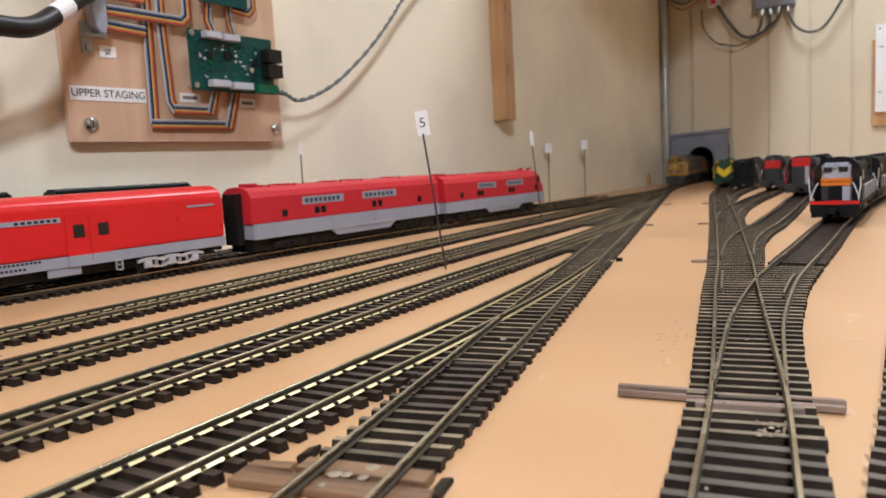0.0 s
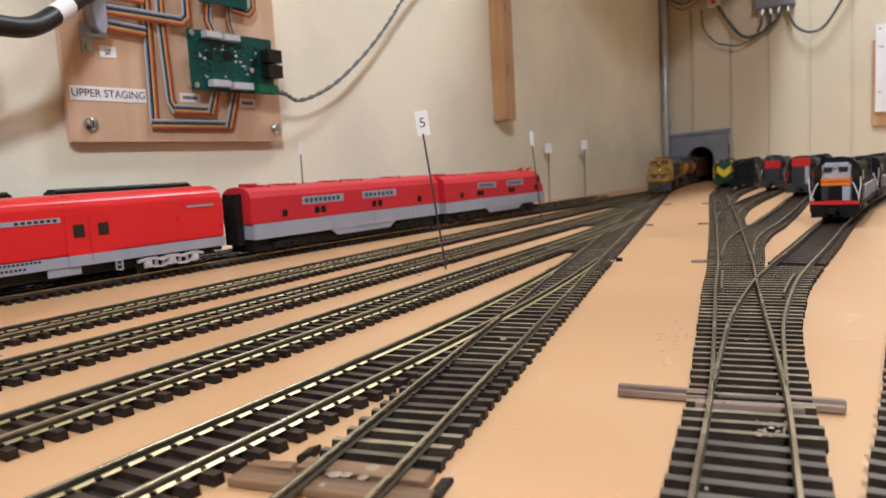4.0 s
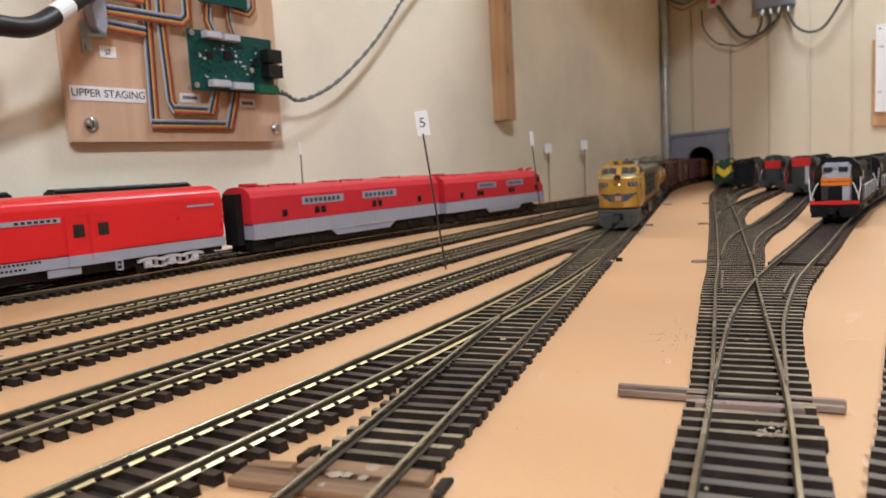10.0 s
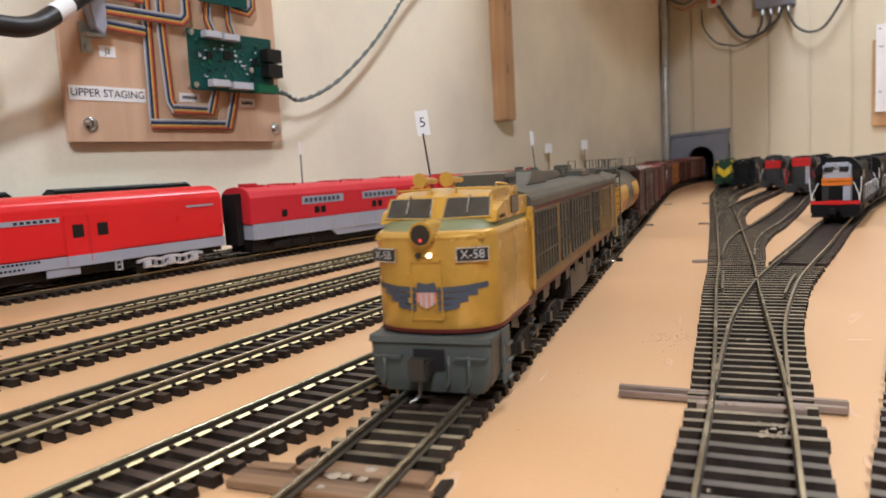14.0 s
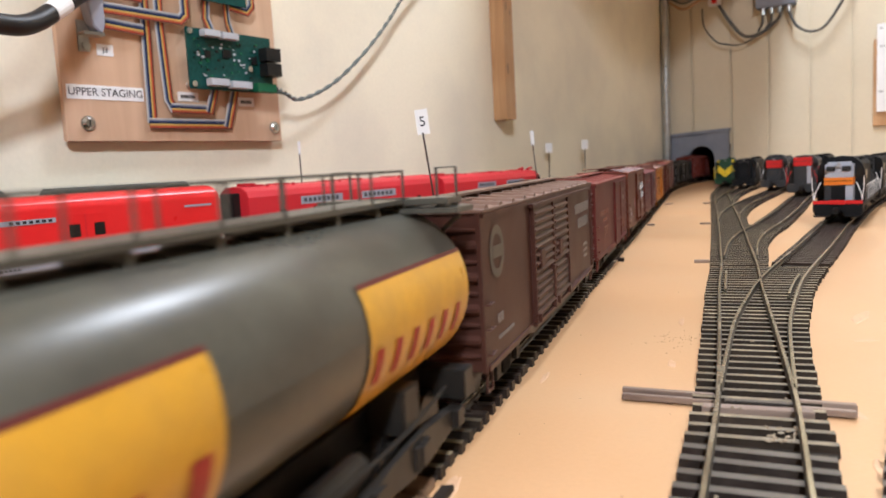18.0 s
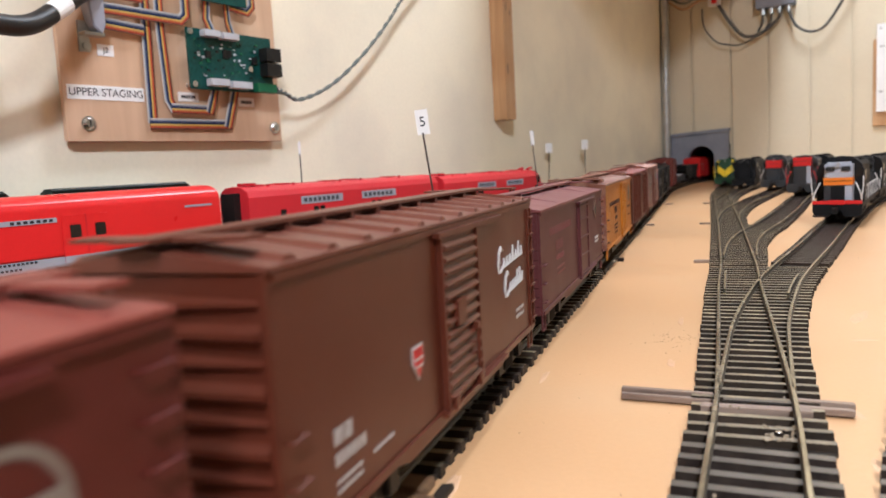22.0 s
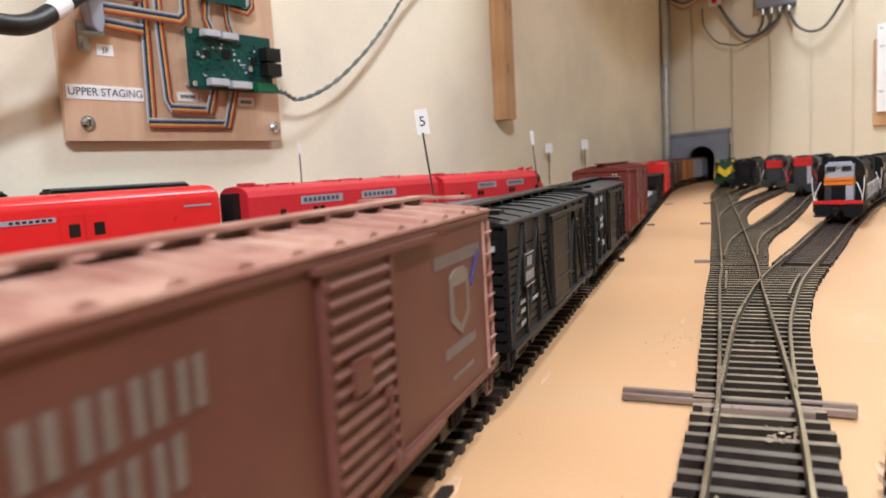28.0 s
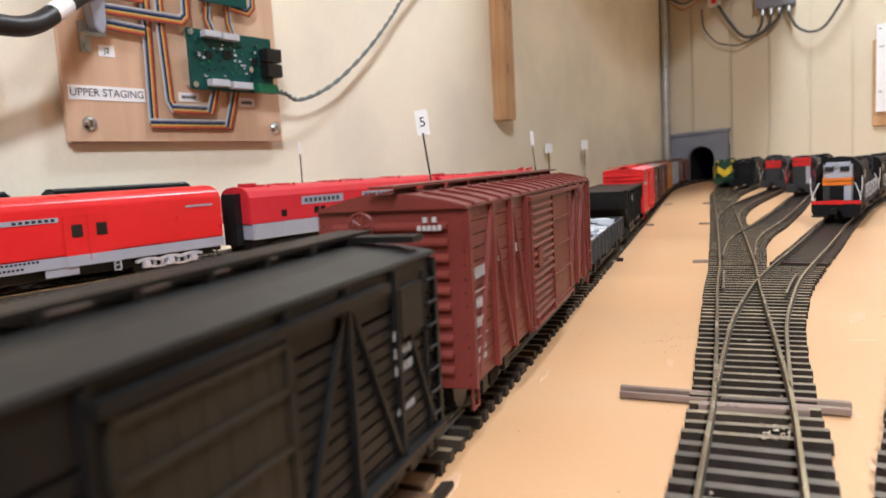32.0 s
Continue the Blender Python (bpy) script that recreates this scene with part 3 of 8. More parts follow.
tagged(part("tie_row", bm, M_TIE, None), "dark ties of the track beyond the tunnel", "ties", kind="stuff")

# guard rails and throw gear of the turnout
gear = tagged(new("turnout_gear"), "guard rails, wooden head ties and throw bar of a turnout", "turnout gear")
rail(lambda y: line_right(y) - 0.0062, 0, 0.335, 0.385, gear, "guard_rail", 0.006)
rail(lambda y: line_orange(y) + 0.0060, 0, 0.325, 0.375, gear, "guard_rail", 0.006)


def stick(x0, x1, y, dy, wide, z0, z1, parent, material=M_STICK, name="head_tie"):
    bm = bmesh.new()
    v = bx(bm, x0, x1, y, y + wide, z0, z1)
    for k in (1, 3, 5, 7):
        v[k].co.y += dy
    return part(name, bm, material, parent, "", 0.0002)


stick(-0.0240, -0.0010, 0.1956, -0.002, 0.0020, 0.0004, 0.0026, gear)
stick(-0.0237, -0.0010, 0.1924, -0.0015, 0.0016, 0.0004, 0.0020, gear)
stick(0.0173, 0.0303, 0.1920, -0.0012, 0.0020, 0.0004, 0.0028, gear)
stick(0.0173, 0.0298, 0.1892, -0.0010, 0.0020, 0.0004, 0.0020, gear)
stick(-0.0040, 0.0205, 0.1838, 0.0, 0.0034, 0.0004, 0.0027, gear)
stick(0.0012, 0.0165, 0.1880, 0.0, 0.0022, 0.0026, 0.0031, gear, M_DARKWIRE, "throw_bar")
stick(-0.0550, -0.0512, 0.455, 0.0, 0.0030, 0.0, 0.0022, gear, M_TIE)
for x, y, w in ((-0.0560, 0.69, 0.007), (-0.0560, 0.98, 0.010)):
    stick(x, x + w, y, 0.0, 0.004, 0.0, 0.0016, gear, M_STICK)
for x, y, w in ((-0.0105, 0.447, 0.009), (-0.0100, 0.69, 0.009), (-0.0090, 0.97, 0.008)):
    stick(x, x + w, y, 0.0, 0.004, 0.0, 0.0016, gear, M_STICK)
# brown head plank with dried glue at the nearest points of the main track
plank = tagged(new("head_plank"), "brown glued plank and pads under a rail joint", "plank")
stick(-0.0835, -0.0535, 0.1275, -0.0010, 0.0062, 0.0003, 0.0022, plank, M_PLANK, "pad")
stick(-0.0950, -0.0505, 0.1195, -0.0012, 0.0066, 0.0003, 0.0020, plank, M_PLANK, "pad")
stick(-0.0955, -0.0850, 0.1265, 0.001, 0.0040, 0.0003, 0.0017, plank, M_PLANK, "pad")
stick(-0.0862, -0.0843, 0.1325, 0.003, 0.0050, 0.0003, 0.0024, plank, M_TIE2, "peg")
stick(-0.0516, -0.0492, 0.1225, 0.001, 0.0085, 0.0002, 0.0016, plank, M_TIE2, "peg")


def blob(bm, x, y, z, r, h):
    g = bmesh.ops.create_icosphere(bm, subdivisions=2, radius=1)
    for v in g["verts"]:
        w = 1 + 0.35 * noise.noise(v.co * 2.3 + Vector((x * 900, y * 900, 0)))
        v.co = Vector((x + v.co.x * r * w, y + v.co.y * r * w, z + max(0, v.co.z) * h * w))


for group_, spots in (("glue on the main track", ((-0.0778, 0.1232, 0.0022, 0.0010, 0.0012), (-0.0705, 0.1268, 0.0022, 0.0016, 0.0008), (-0.0665, 0.1262, 0.0022, 0.0014, 0.0008),
                                                  (-0.0735, 0.1212, 0.0020, 0.0012, 0.0010), (-0.0670, 0.1310, 0.0020, 0.0026, 0.0006), (-0.0735, 0.1265, 0.0022, 0.0022, 0.0006),
                                                  (-0.0545, 0.4350, 0.003, 0.0016, 0.0016), (-0.0690, 0.2420, 0.0025, 0.0014, 0.0008))),
                      ("glue on the turnout", ((0.0028, 0.1845, 0.0026, 0.0008, 0.0012), (0.0046, 0.1840, 0.0026, 0.0006, 0.0010), (0.0122, 0.1700, 0.0025, 0.0012, 0.0006),
                                               (0.0105, 0.1680, 0.0025, 0.0010, 0.0005), (0.0135, 0.1680, 0.0025, 0.0008, 0.0006), (0.0105, 0.2510, 0.0025, 0.0012, 0.0012),
                                               (0.0152, 0.1930, 0.0028, 0.0006, 0.0009), (0.0152, 0.1890, 0.0028, 0.0006, 0.0009), (-0.0012, 0.1320, 0.004, 0.0007, 0.0009),
                                               (0.0125, 0.3050, 0.0025, 0.0008, 0.0007), (0.0105, 0.3620, 0.0025, 0.0010, 0.0006))),
                      ("glue crumbs on the near ties", tuple((0.0125 + 0.0032 * math.sin(k * 2.4), 0.1690 + 0.0045 * math.cos(k * 1.7), 0.0025, 0.0004 + 0.0003 * (k % 3), 0.0006 + 0.0004 * (k % 2)) for k in range(22))),
                      ("glue in the yard", ((-0.2620, 0.3600, 0.0025, 0.0022, 0.0010), (-0.2640, 0.3680, 0.0025, 0.0018, 0.0009), (-0.2560, 0.3560, 0.0025, 0.0012, 0.0008), (-0.1560, 0.3800, 0.003, 0.0016, 0.0015), (-0.2600, 0.2000, 0.0, 0.0015, 0.0012),
                                            (-0.1350, 0.4350, 0.0, 0.0022, 0.0010), (-0.1270, 0.4420, 0.0, 0.0016, 0.0012)))):
    bm = bmesh.new()
    for x, y, z, r, h in spots:
        blob(bm, x, y, z, r * (0.9 if "main" in group_ else 0.6), h * 0.5)
    tagged(part("glue_drops", bm, M_GLUE, None, "", 0, True), "hardened pale shiny drops of " + group_, "glue", kind="stuff")

# crumbs and scuffs on the bench
bm = bmesh.new()
for k in range(170):
    if k < 60:
        x, y = rng.gauss(-0.012, 0.004), rng.gauss(0.262, 0.006)
    elif k < 100:
        x, y = rng.uniform(-0.05, -0.01), rng.uniform(0.12, 0.7)
    else:
        x, y = rng.uniform(-0.3, 0.1), rng.uniform(0.1, 0.8)
    s = rng.uniform(0.00008, 0.00026)
    bx(bm, x, x + s, y, y + s * 1.4, 0, s * 0.7)
tagged(part("crumbs", bm, M_PLANK, None), "brown crumbs scattered on the bench paint", "crumbs", kind="stuff")

# ---- rolling stock: y runs along the car, its front at -y; z = 0 is the rail head ----


def truck(car, yc, base=0.0205, frame_mat=None, axles=2, gauge_half=0.0125):
    frame_mat = frame_mat or M_UNDER
    bm = bmesh.new()
    half = base * (axles - 1) / 2
    for s in (-1, 1):
        x0, x1 = sorted((s * gauge_half, s * (gauge_half + 0.0022)))
        if frame_mat is M_CHROME:
            # cast frame with an arched top chord, round journal boxes, equaliser bars and coil springs
            xm = (x0 + x1) / 2
            n = axles * 4
            chord = [(yc - half - 0.007 + (2 * half + 0.014) * k / n, 0.0088 + 0.0012 * abs(math.sin(math.pi * k / 4))) for k in range(n + 1)]
            prism(bm, chord + [(y, z - 0.0018) for y, z in reversed(chord)], x0, x1, "x")
            for k in range(axles - 1):
                ym = yc - half + (k + 0.5) * base
                prism(bm, [(ym - base * 0.40, 0.0046), (ym - base * 0.22, 0.0030), (ym + base * 0.22, 0.0030), (ym + base * 0.40, 0.0046), (ym + base * 0.40, 0.0058), (ym + base * 0.20, 0.0042), (ym - base * 0.20, 0.0042), (ym - base * 0.40, 0.0058)], xm - 0.0005, xm + 0.0005, "x")
                for d in (-0.0028, 0.0028):
                    for j in range(4):
                        cyl(bm, (xm, ym + d, 0.0042 + j * 0.0009), (xm, ym + d, 0.0047 + j * 0.0009), 0.0013, 8)
            for k in range(axles):
                yy = yc - half + k * base
                bx(bm, x0, x1, yy - 0.0024, yy + 0.0024, 0.0036, 0.0088)
                cyl(bm, (xm, yy, 0.0058), (s * (gauge_half + 0.0040), yy, 0.0058), 0.0017, 10, 0.0012)
        else:
            prism(bm, [(yc - half - 0.003, 0.0045), (yc - half - 0.003, 0.0075), (yc - 0.005, 0.0092), (yc + 0.005, 0.0092), (yc + half + 0.003, 0.0075),
                   (yc + half + 0.003, 0.0045), (yc + 0.004, 0.0026), (yc - 0.004, 0.0026)], x0, x1, "x")
        for k in range(axles):
            yy = yc - half + k * base
            xa, xb = sorted((s * (gauge_half + 0.0022), s * (gauge_half + 0.0036)))
            bx(bm, xa, xb, yy - 0.0019, yy + 0.0019, 0.0042, 0.0078)
        for d in (-0.0025, 0, 0.0025) if frame_mat is not M_CHROME else ():
            cyl(bm, (s * (gauge_half + 0.0024), yc + d, 0.0035), (s * (gauge_half + 0.0024), yc + d, 0.0080), 0.0009, 6)
    bx(bm, -gauge_half, gauge_half, yc - 0.003, yc + 0.003, 0.005, 0.0085)
    tr = part("truck", bm, frame_mat, car, "", 0.0)
    for k in range(axles):
        yy = yc - half + k * base
        bm = bmesh.new()
        for s in (-1, 1):
            cyl(bm, (s * 0.0072, yy, 0.0055), (s * 0.0098, yy, 0.0055), 0.0055, 16)
        cyl(bm, (-0.0098, yy, 0.0055), (0.0098, yy, 0.0055), 0.0012, 6)
        part("wheelset", bm, M_WHEEL, tr)


def coupler(car, y, s, z=0.0085):
    bm = bmesh.new()
    y0, y1 = sorted((y, y + s * 0.0065))
    bx(bm, -0.0016, 0.0016, y0, y1, z - 0.0014, z + 0.0014)
    k0, k1 = sorted((y + s * 0.0050, y + s * 0.0085))
    bx(bm, -0.0026, 0.0012, k0, k1, z - 0.0022, z + 0.0022)
    tube(bm, curve_through([(0.0, y + s * 0.0055, z - 0.002), (0.001, y + s * 0.006, z - 0.0055), (0.003, y + s * 0.0075, z - 0.0065)], 4), 0.0004, 6)
    part("coupler", bm, M_UNDER, car)


def ladder(car, side, y, z0, z1, material, wide=0.0042, rungs=7, stiles=True):
    s = 1 if side > 0 else -1
    bm = bmesh.new()
    for k in range(rungs):
        z = z0 + (z1 - z0) * (k + 0.5) / rungs
        tube(bm, [(side, y - wide / 2, z), (side + s * 0.0010, y - wide / 2, z), (side + s * 0.0010, y + wide / 2, z), (side, y + wide / 2, z)], 0.00028, 5)
        if not stiles:
            part("grab_iron", bm, material, car)
            bm = bmesh.new()
    if not stiles:
        bm.free()
        return
    for e in (-1, 1):
        x0, x1 = sorted((side, side + s * 0.0006))
        bx(bm, x0, x1, y + e * wide / 2 - 0.0003, y + e * wide / 2 + 0.0003, z0, z1)
    part("ladder", bm, material, car)


def car_base(name, label, category, length):
    return tagged(new(name), label, category, "freight train cars")


def underframe(car, L, z0=0.0085, truck_in=0.024, frame_mat=None):
    bm = bmesh.new()
    bx(bm, -0.004, 0.004, -L / 2 + 0.002, L / 2 - 0.002, 0.0062, z0 + 0.001)
    for y in (-L * 0.18, 0.0, L * 0.18):
        bx(bm, -0.013, 0.013, y - 0.0012, y + 0.0012, 0.0065, z0 + 0.001)
    cyl(bm, (0.007, -0.012, 0.0058), (0.007, 0.010, 0.0058), 0.0032, 10)
    part("underframe", bm, M_UNDER, car)
    truck(car, -L / 2 + truck_in, frame_mat=frame_mat)
    truck(car, L / 2 - truck_in, frame_mat=frame_mat)
    coupler(car, -L / 2, -1)
    coupler(car, L / 2, 1)


def steps(car, side, y, z, material):
    s = 1 if side > 0 else -1
    bm = bmesh.new()
    tube(bm, [(side - s * 0.0006, y - 0.002, z), (side - s * 0.0006, y - 0.002, z - 0.0052), (side - s * 0.0006, y + 0.002, z - 0.0052), (side - s * 0.0006, y + 0.002, z)], 0.0004, 5)
    part("stirrup_step", bm, material, car)


def corrugated_door(car, side, y0, y1, z0, z1, material, slats=13, proud=0.0009):
    s = 1 if side > 0 else -1
    bm = bmesh.new()
    xa, xb = sorted((side, side + s * proud))
    bx(bm, xa, xb, y0, y1, z0, z1)
    door = part("door", bm, material, car, "", 0.00012)
    step = (z1 - z0 - 0.0016) / slats
    for k in range(slats):
        z = z0 + 0.0008 + k * step
        bm = bmesh.new()
        o = side + s * proud
        prism(bm, [(o, z + step * 0.14), (o + s * 0.0008, z + step * 0.42), (o + s * 0.0008, z + step * 0.58), (o, z + step * 0.88)], y0 + 0.0012, y1 - 0.0012)
        part("slat", bm, material, door)
    for yy in (y0, y1):
        xa, xb = sorted((side + s * proud, side + s * (proud + 0.0006)))
        box_part("door_stile", (xa, xb, yy - 0.0004, yy + 0.0004, z0, z1), material, door)
    bm = bmesh.new()
    cyl(bm, (side + s * (proud + 0.0011), y1 - 0.0045, z0 + 0.004), (side + s * (proud + 0.0011), y1 - 0.0045, z0 + 0.013), 0.0004, 6)
    bx(bm, *sorted((side + s * (proud + 0.0002), side + s * (proud + 0.0014))), y1 - 0.0054, y1 - 0.0036, z0 + 0.0125, z0 + 0.0140)
    part("door_latch", bm, material, door)
    mid = (z0 + z1) / 2 + 0.0012
    box_part("placard_board", (*sorted((side + s * proud, side + s * (proud + 0.0011))), y0 + 0.0062, y0 + 0.0118, mid - 0.0026, mid + 0.0026), material, door, "", 0.0001)
    for yy in (y0 + 0.003, y1 - 0.003):
        box_part("door_roller", (*sorted((side + s * proud, side + s * (proud + 0.0013))), yy - 0.0009, yy + 0.0009, z0 - 0.0004, z0 + 0.0022), material, door)
    return door


def flat_door(car, side, y0, y1, z0, z1, material, boards=0, proud=0.0008, bars_at=(0.27, 0.52, 0.77)):
    s = 1 if side > 0 else -1
    bm = bmesh.new()
    xa, xb = sorted((side, side + s * proud))
    if boards:
        bx(bm, *sorted((side, side + s * proud * 0.5)), y0, y1, z0, z1)
    else:
        bx(bm, xa, xb, y0, y1, z0, z1)
    door = part("door", bm, material, car)
    for k in range(boards):
        w = (y1 - y0) / boards
        box_part("board", (*sorted((side + s * proud * 0.5, side + s * proud)), y0 + k * w + 0.0001, y0 + (k + 1) * w - 0.0001, z0, z1), material, door)
    bm = bmesh.new()
    xa, xb = sorted((side + s * proud, side + s * (proud + 0.0005)))
    for z in [z0 + 0.0006, z1 - 0.0010] + [z0 + (z1 - z0) * k for k in bars_at]:
        bx(bm, xa, xb, y0, y1, z - 0.0004, z + 0.0004)
    for yy in (y0 + 0.0003, y1 - 0.0003):
        bx(bm, xa, xb, yy - 0.0003, yy + 0.0003, z0, z1)
    part("door_frame", bm, material, door)
    return door


def brake_wheel(car, x, y_end, z, material):
    """A spoked hand wheel on a short shaft out of the car's front end."""
    bm = bmesh.new()
    y = y_end - 0.0030
    for k in range(12):
        a0, a1 = k * math.tau / 12, (k + 1) * math.tau / 12
        cyl(bm, (x + 0.0030 * math.cos(a0), y, z + 0.0030 * math.sin(a0)), (x + 0.0030 * math.cos(a1), y, z + 0.0030 * math.sin(a1)), 0.0004, 6)
    for k in range(5):
        a = k * math.tau / 5
        cyl(bm, (x, y, z), (x + 0.003 * math.cos(a), y, z + 0.003 * math.sin(a)), 0.0003, 5)
    cyl(bm, (x, y_end, z), (x, y, z), 0.0004, 6)
    part("brake_wheel", bm, material, car)


def roof_wedge(bm, s, x0, z0, x1, z1, y, bead=False):
    """A pressed roof rib: wide and low at the eave, narrow towards the running board."""
    q = []
    for x, z, wide, rise in ((x0 - 0.0012, z0 + 0.0001, 0.0005, 0.0005), (x1, z1, 0.0005, 0.0006)) if bead else ((x0, z0, 0.0022, 0.0010), (x1, z1, 0.0010, 0.0009)):
        q.append([bm.verts.new((s * x, y - wide, z)), bm.verts.new((s * x, y - wide * 0.3, z + rise)), bm.verts.new((s * x, y + wide * 0.3, z + rise)), bm.verts.new((s * x, y + wide, z))])
    for k in range(3):
        bm.faces.new((q[0][k], q[0][k + 1], q[1][k + 1], q[1][k]))
    bm.faces.new(q[0])
    bm.faces.new(q[1][::-1])


def end_rib(bm, s, y, z, x0, x1, tall0, tall1, proud):
    """A pressed rib across a car's end that tapers from one height to another."""
    q = []
    for x, tall, out in ((x0, tall0, proud * min(1, tall0 / 0.0012)), ((x0 + x1) / 2, max(tall0, tall1) * 0.92, proud), (x1, tall1, proud * min(1, tall1 / 0.0012))):
        q.append([bm.verts.new((x, y, z - tall)), bm.verts.new((x, y + s * out, z - tall * 0.25)), bm.verts.new((x, y + s * out, z + tall * 0.35)), bm.verts.new((x, y, z + tall))])
    for a, b in zip(q, q[1:]):
        for k in range(4):
            bm.faces.new((a[k], a[(k + 1) % 4], b[(k + 1) % 4], b[k]))
    bm.faces.new(q[0])
    bm.faces.new(q[-1][::-1])


def box_car(name, label, L, paint_side, paint_roof, eave=0.0465, peak=0.0492, sill=0.0095, W=0.0345, doors=(), end="ribs",
            roof_ribs=12, walk_mat=None, category="boxcar", skirt=True, ladders=True, round_roof=False, hatches=False, rung_mat=None, side_posts=(), bead=False, stiles=True):
    car = car_base(name, label, category, L)
    h = W / 2
    bm = bmesh.new()
    bx(bm, -h, h, -L / 2, L / 2, sill, eave)
    part("body", bm, paint_side, car, "", 0.00022)
    # roof, ribs across it and the running board along it
    bm = bmesh.new()
    e = h + 0.0006
    if round_roof:
        prof = [(-e, eave), (-e, eave + 0.0006), (-h * 0.75, eave + (peak - eave) * 0.62), (-h * 0.35, peak - 0.0002), (0, peak), (h * 0.35, peak - 0.0002),
                (h * 0.75, eave + (peak - eave) * 0.62), (e, eave + 0.0006), (e, eave)]
    else:
        prof = [(-e, eave), (-e, eave + 0.0007), (0, peak), (e, eave + 0.0007), (e, eave)]
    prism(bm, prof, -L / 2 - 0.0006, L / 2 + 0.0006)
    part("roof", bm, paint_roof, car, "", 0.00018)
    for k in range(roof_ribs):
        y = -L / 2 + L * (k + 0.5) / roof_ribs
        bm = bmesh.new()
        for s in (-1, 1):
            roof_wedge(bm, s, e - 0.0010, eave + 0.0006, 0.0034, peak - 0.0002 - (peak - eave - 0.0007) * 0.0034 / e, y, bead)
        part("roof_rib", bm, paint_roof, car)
    wm = walk_mat or paint_roof
    bm = bmesh.new()
    for k in (-1, 0, 1):
        bx(bm, k * 0.0021 - 0.00098, k * 0.0021 + 0.00098, -L / 2 - 0.0030, L / 2 + 0.0030, peak + 0.0010, peak + 0.0016)
    for k in range(roof_ribs):
        y = -L / 2 + L * (k + 0.5) / roof_ribs
        bx(bm, -0.0030, 0.0030, y - 0.0005, y + 0.0005, peak - 0.0006, peak + 0.0010)
    for y in (-L / 2 + 0.001, L / 2 - 0.001):
        s = 1 if y > 0 else -1
        y0, y1 = sorted((y, y - s * 0.0045))
        bx(bm, 0.0030, h - 0.0035, y0, y1, peak + 0.0008, peak + 0.0014)
        bx(bm, -h + 0.0035, -0.0030, y0, y1, peak + 0.0008, peak + 0.0014)
    part("running_board", bm, wm, car)
    if hatches:
        for y in (-L / 2 + 0.010, L / 2 - 0.010):
            for s in (-1, 1):
                bm = bmesh.new()
                bx(bm, s * 0.0105 - 0.0042, s * 0.0105 + 0.0042, y - 0.0042, y + 0.0042, eave + 0.0008, eave + 0.0036)
                cyl(bm, (s * 0.0105, y - 0.005, eave + 0.0045), (s * 0.0105, y + 0.005, eave + 0.0045), 0.0005, 6)
                part("ice_hatch", bm, paint_roof, car, "", 0.0003)
    # ends
    for s in (-1, 1):
        if end == "ribs":
            n = 9
            end_paint = paint_side if name != "refrigerator_car" else paint_roof
            if name == "refrigerator_car":
                y0, y1 = sorted((s * (L / 2 - 0.0002), s * (L / 2 + 0.0003)))
                box_part("end_sheet", (-h - 0.0001, h + 0.0001, y0, y1, sill, eave), paint_roof, car, "brown painted end sheet")
            pitch = (eave - sill - 0.004) / n
            for k in range(n):
                z = sill + 0.002 + pitch * (k + 0.5)
                bm = bmesh.new()
                end_rib(bm, s, s * L / 2, z, -h + 0.0010, h - 0.0010, 0.0005 if k % 2 else 0.0014, 0.0014 if k % 2 else 0.0005, 0.0014)
                part("end_rib", bm, end_paint, car)
            for xx in (-h + 0.0005, h - 0.0005):
                box_part("corner_post", (xx - 0.0006, xx + 0.0005, *sorted((s * (L / 2 - 0.0001), s * (L / 2 + 0.0007))), sill, eave), end_paint, car)
        elif end == "boards":
            for k in range(11):
                z = sill + (eave - sill) * k / 11
                y0, y1 = sorted((s * L / 2, s * (L / 2 + 0.0004)))
                box_part("end_board", (-h + 0.0008, h - 0.0008, y0, y1, z + 0.0001, z + (eave - sill) / 11 - 0.0002), paint_side, car)
            for x in (-0.006, 0.006):
                y0, y1 = sorted((s * (L / 2 + 0.0004), s * (L / 2 + 0.0010)))
                box_part("end_post", (x - 0.0006, x + 0.0006, y0, y1, sill, eave), paint_side, car)
        if s < 0:
            brake_wheel(car, -0.0055, -L / 2, eave - 0.004, paint_roof if name == "refrigerator_car" else paint_side)
    for side in (-h, h):
        sg = 1 if side > 0 else -1
        bm = bmesh.new()
        x0, x1 = sorted((side, side + sg * 0.0005))
        if skirt:
            bx(bm, x0, x1, -L / 2 + 0.001, L / 2 - 0.001, sill, sill + 0.0014)
            prism(bm, [(-L * 0.27, sill), (-L * 0.22, sill - 0.0016), (L * 0.22, sill - 0.0016), (L * 0.27, sill)], x0 - sg * 0.0004, x1 - sg * 0.0002, "x")
        bx(bm, x0, x1, -L / 2 + 0.0004, L / 2 - 0.0004, eave - 0.0012, eave - 0.0001)
        part("side_sill", bm, paint_side, car)
        for d in doors:
            style, y0, y1, m = d
            if style == "corrugated":
                corrugated_door(car, side, y0, y1, sill + 0.0012, eave - 0.0022, m)
            elif style == "flat":
                flat_door(car, side, y0, y1, sill + 0.0012, eave - 0.0022, m)
            elif style == "low_bar":
                flat_door(car, side, y0, y1, sill + 0.0012, eave - 0.0022, m, bars_at=(0.36,))
            elif style == "plain":
                flat_door(car, side, y0, y1, sill + 0.0012, eave - 0.0022, m, bars_at=())
            else:
                flat_door(car, side, y0, y1, sill + 0.0012, eave - 0.0022, m, 8)
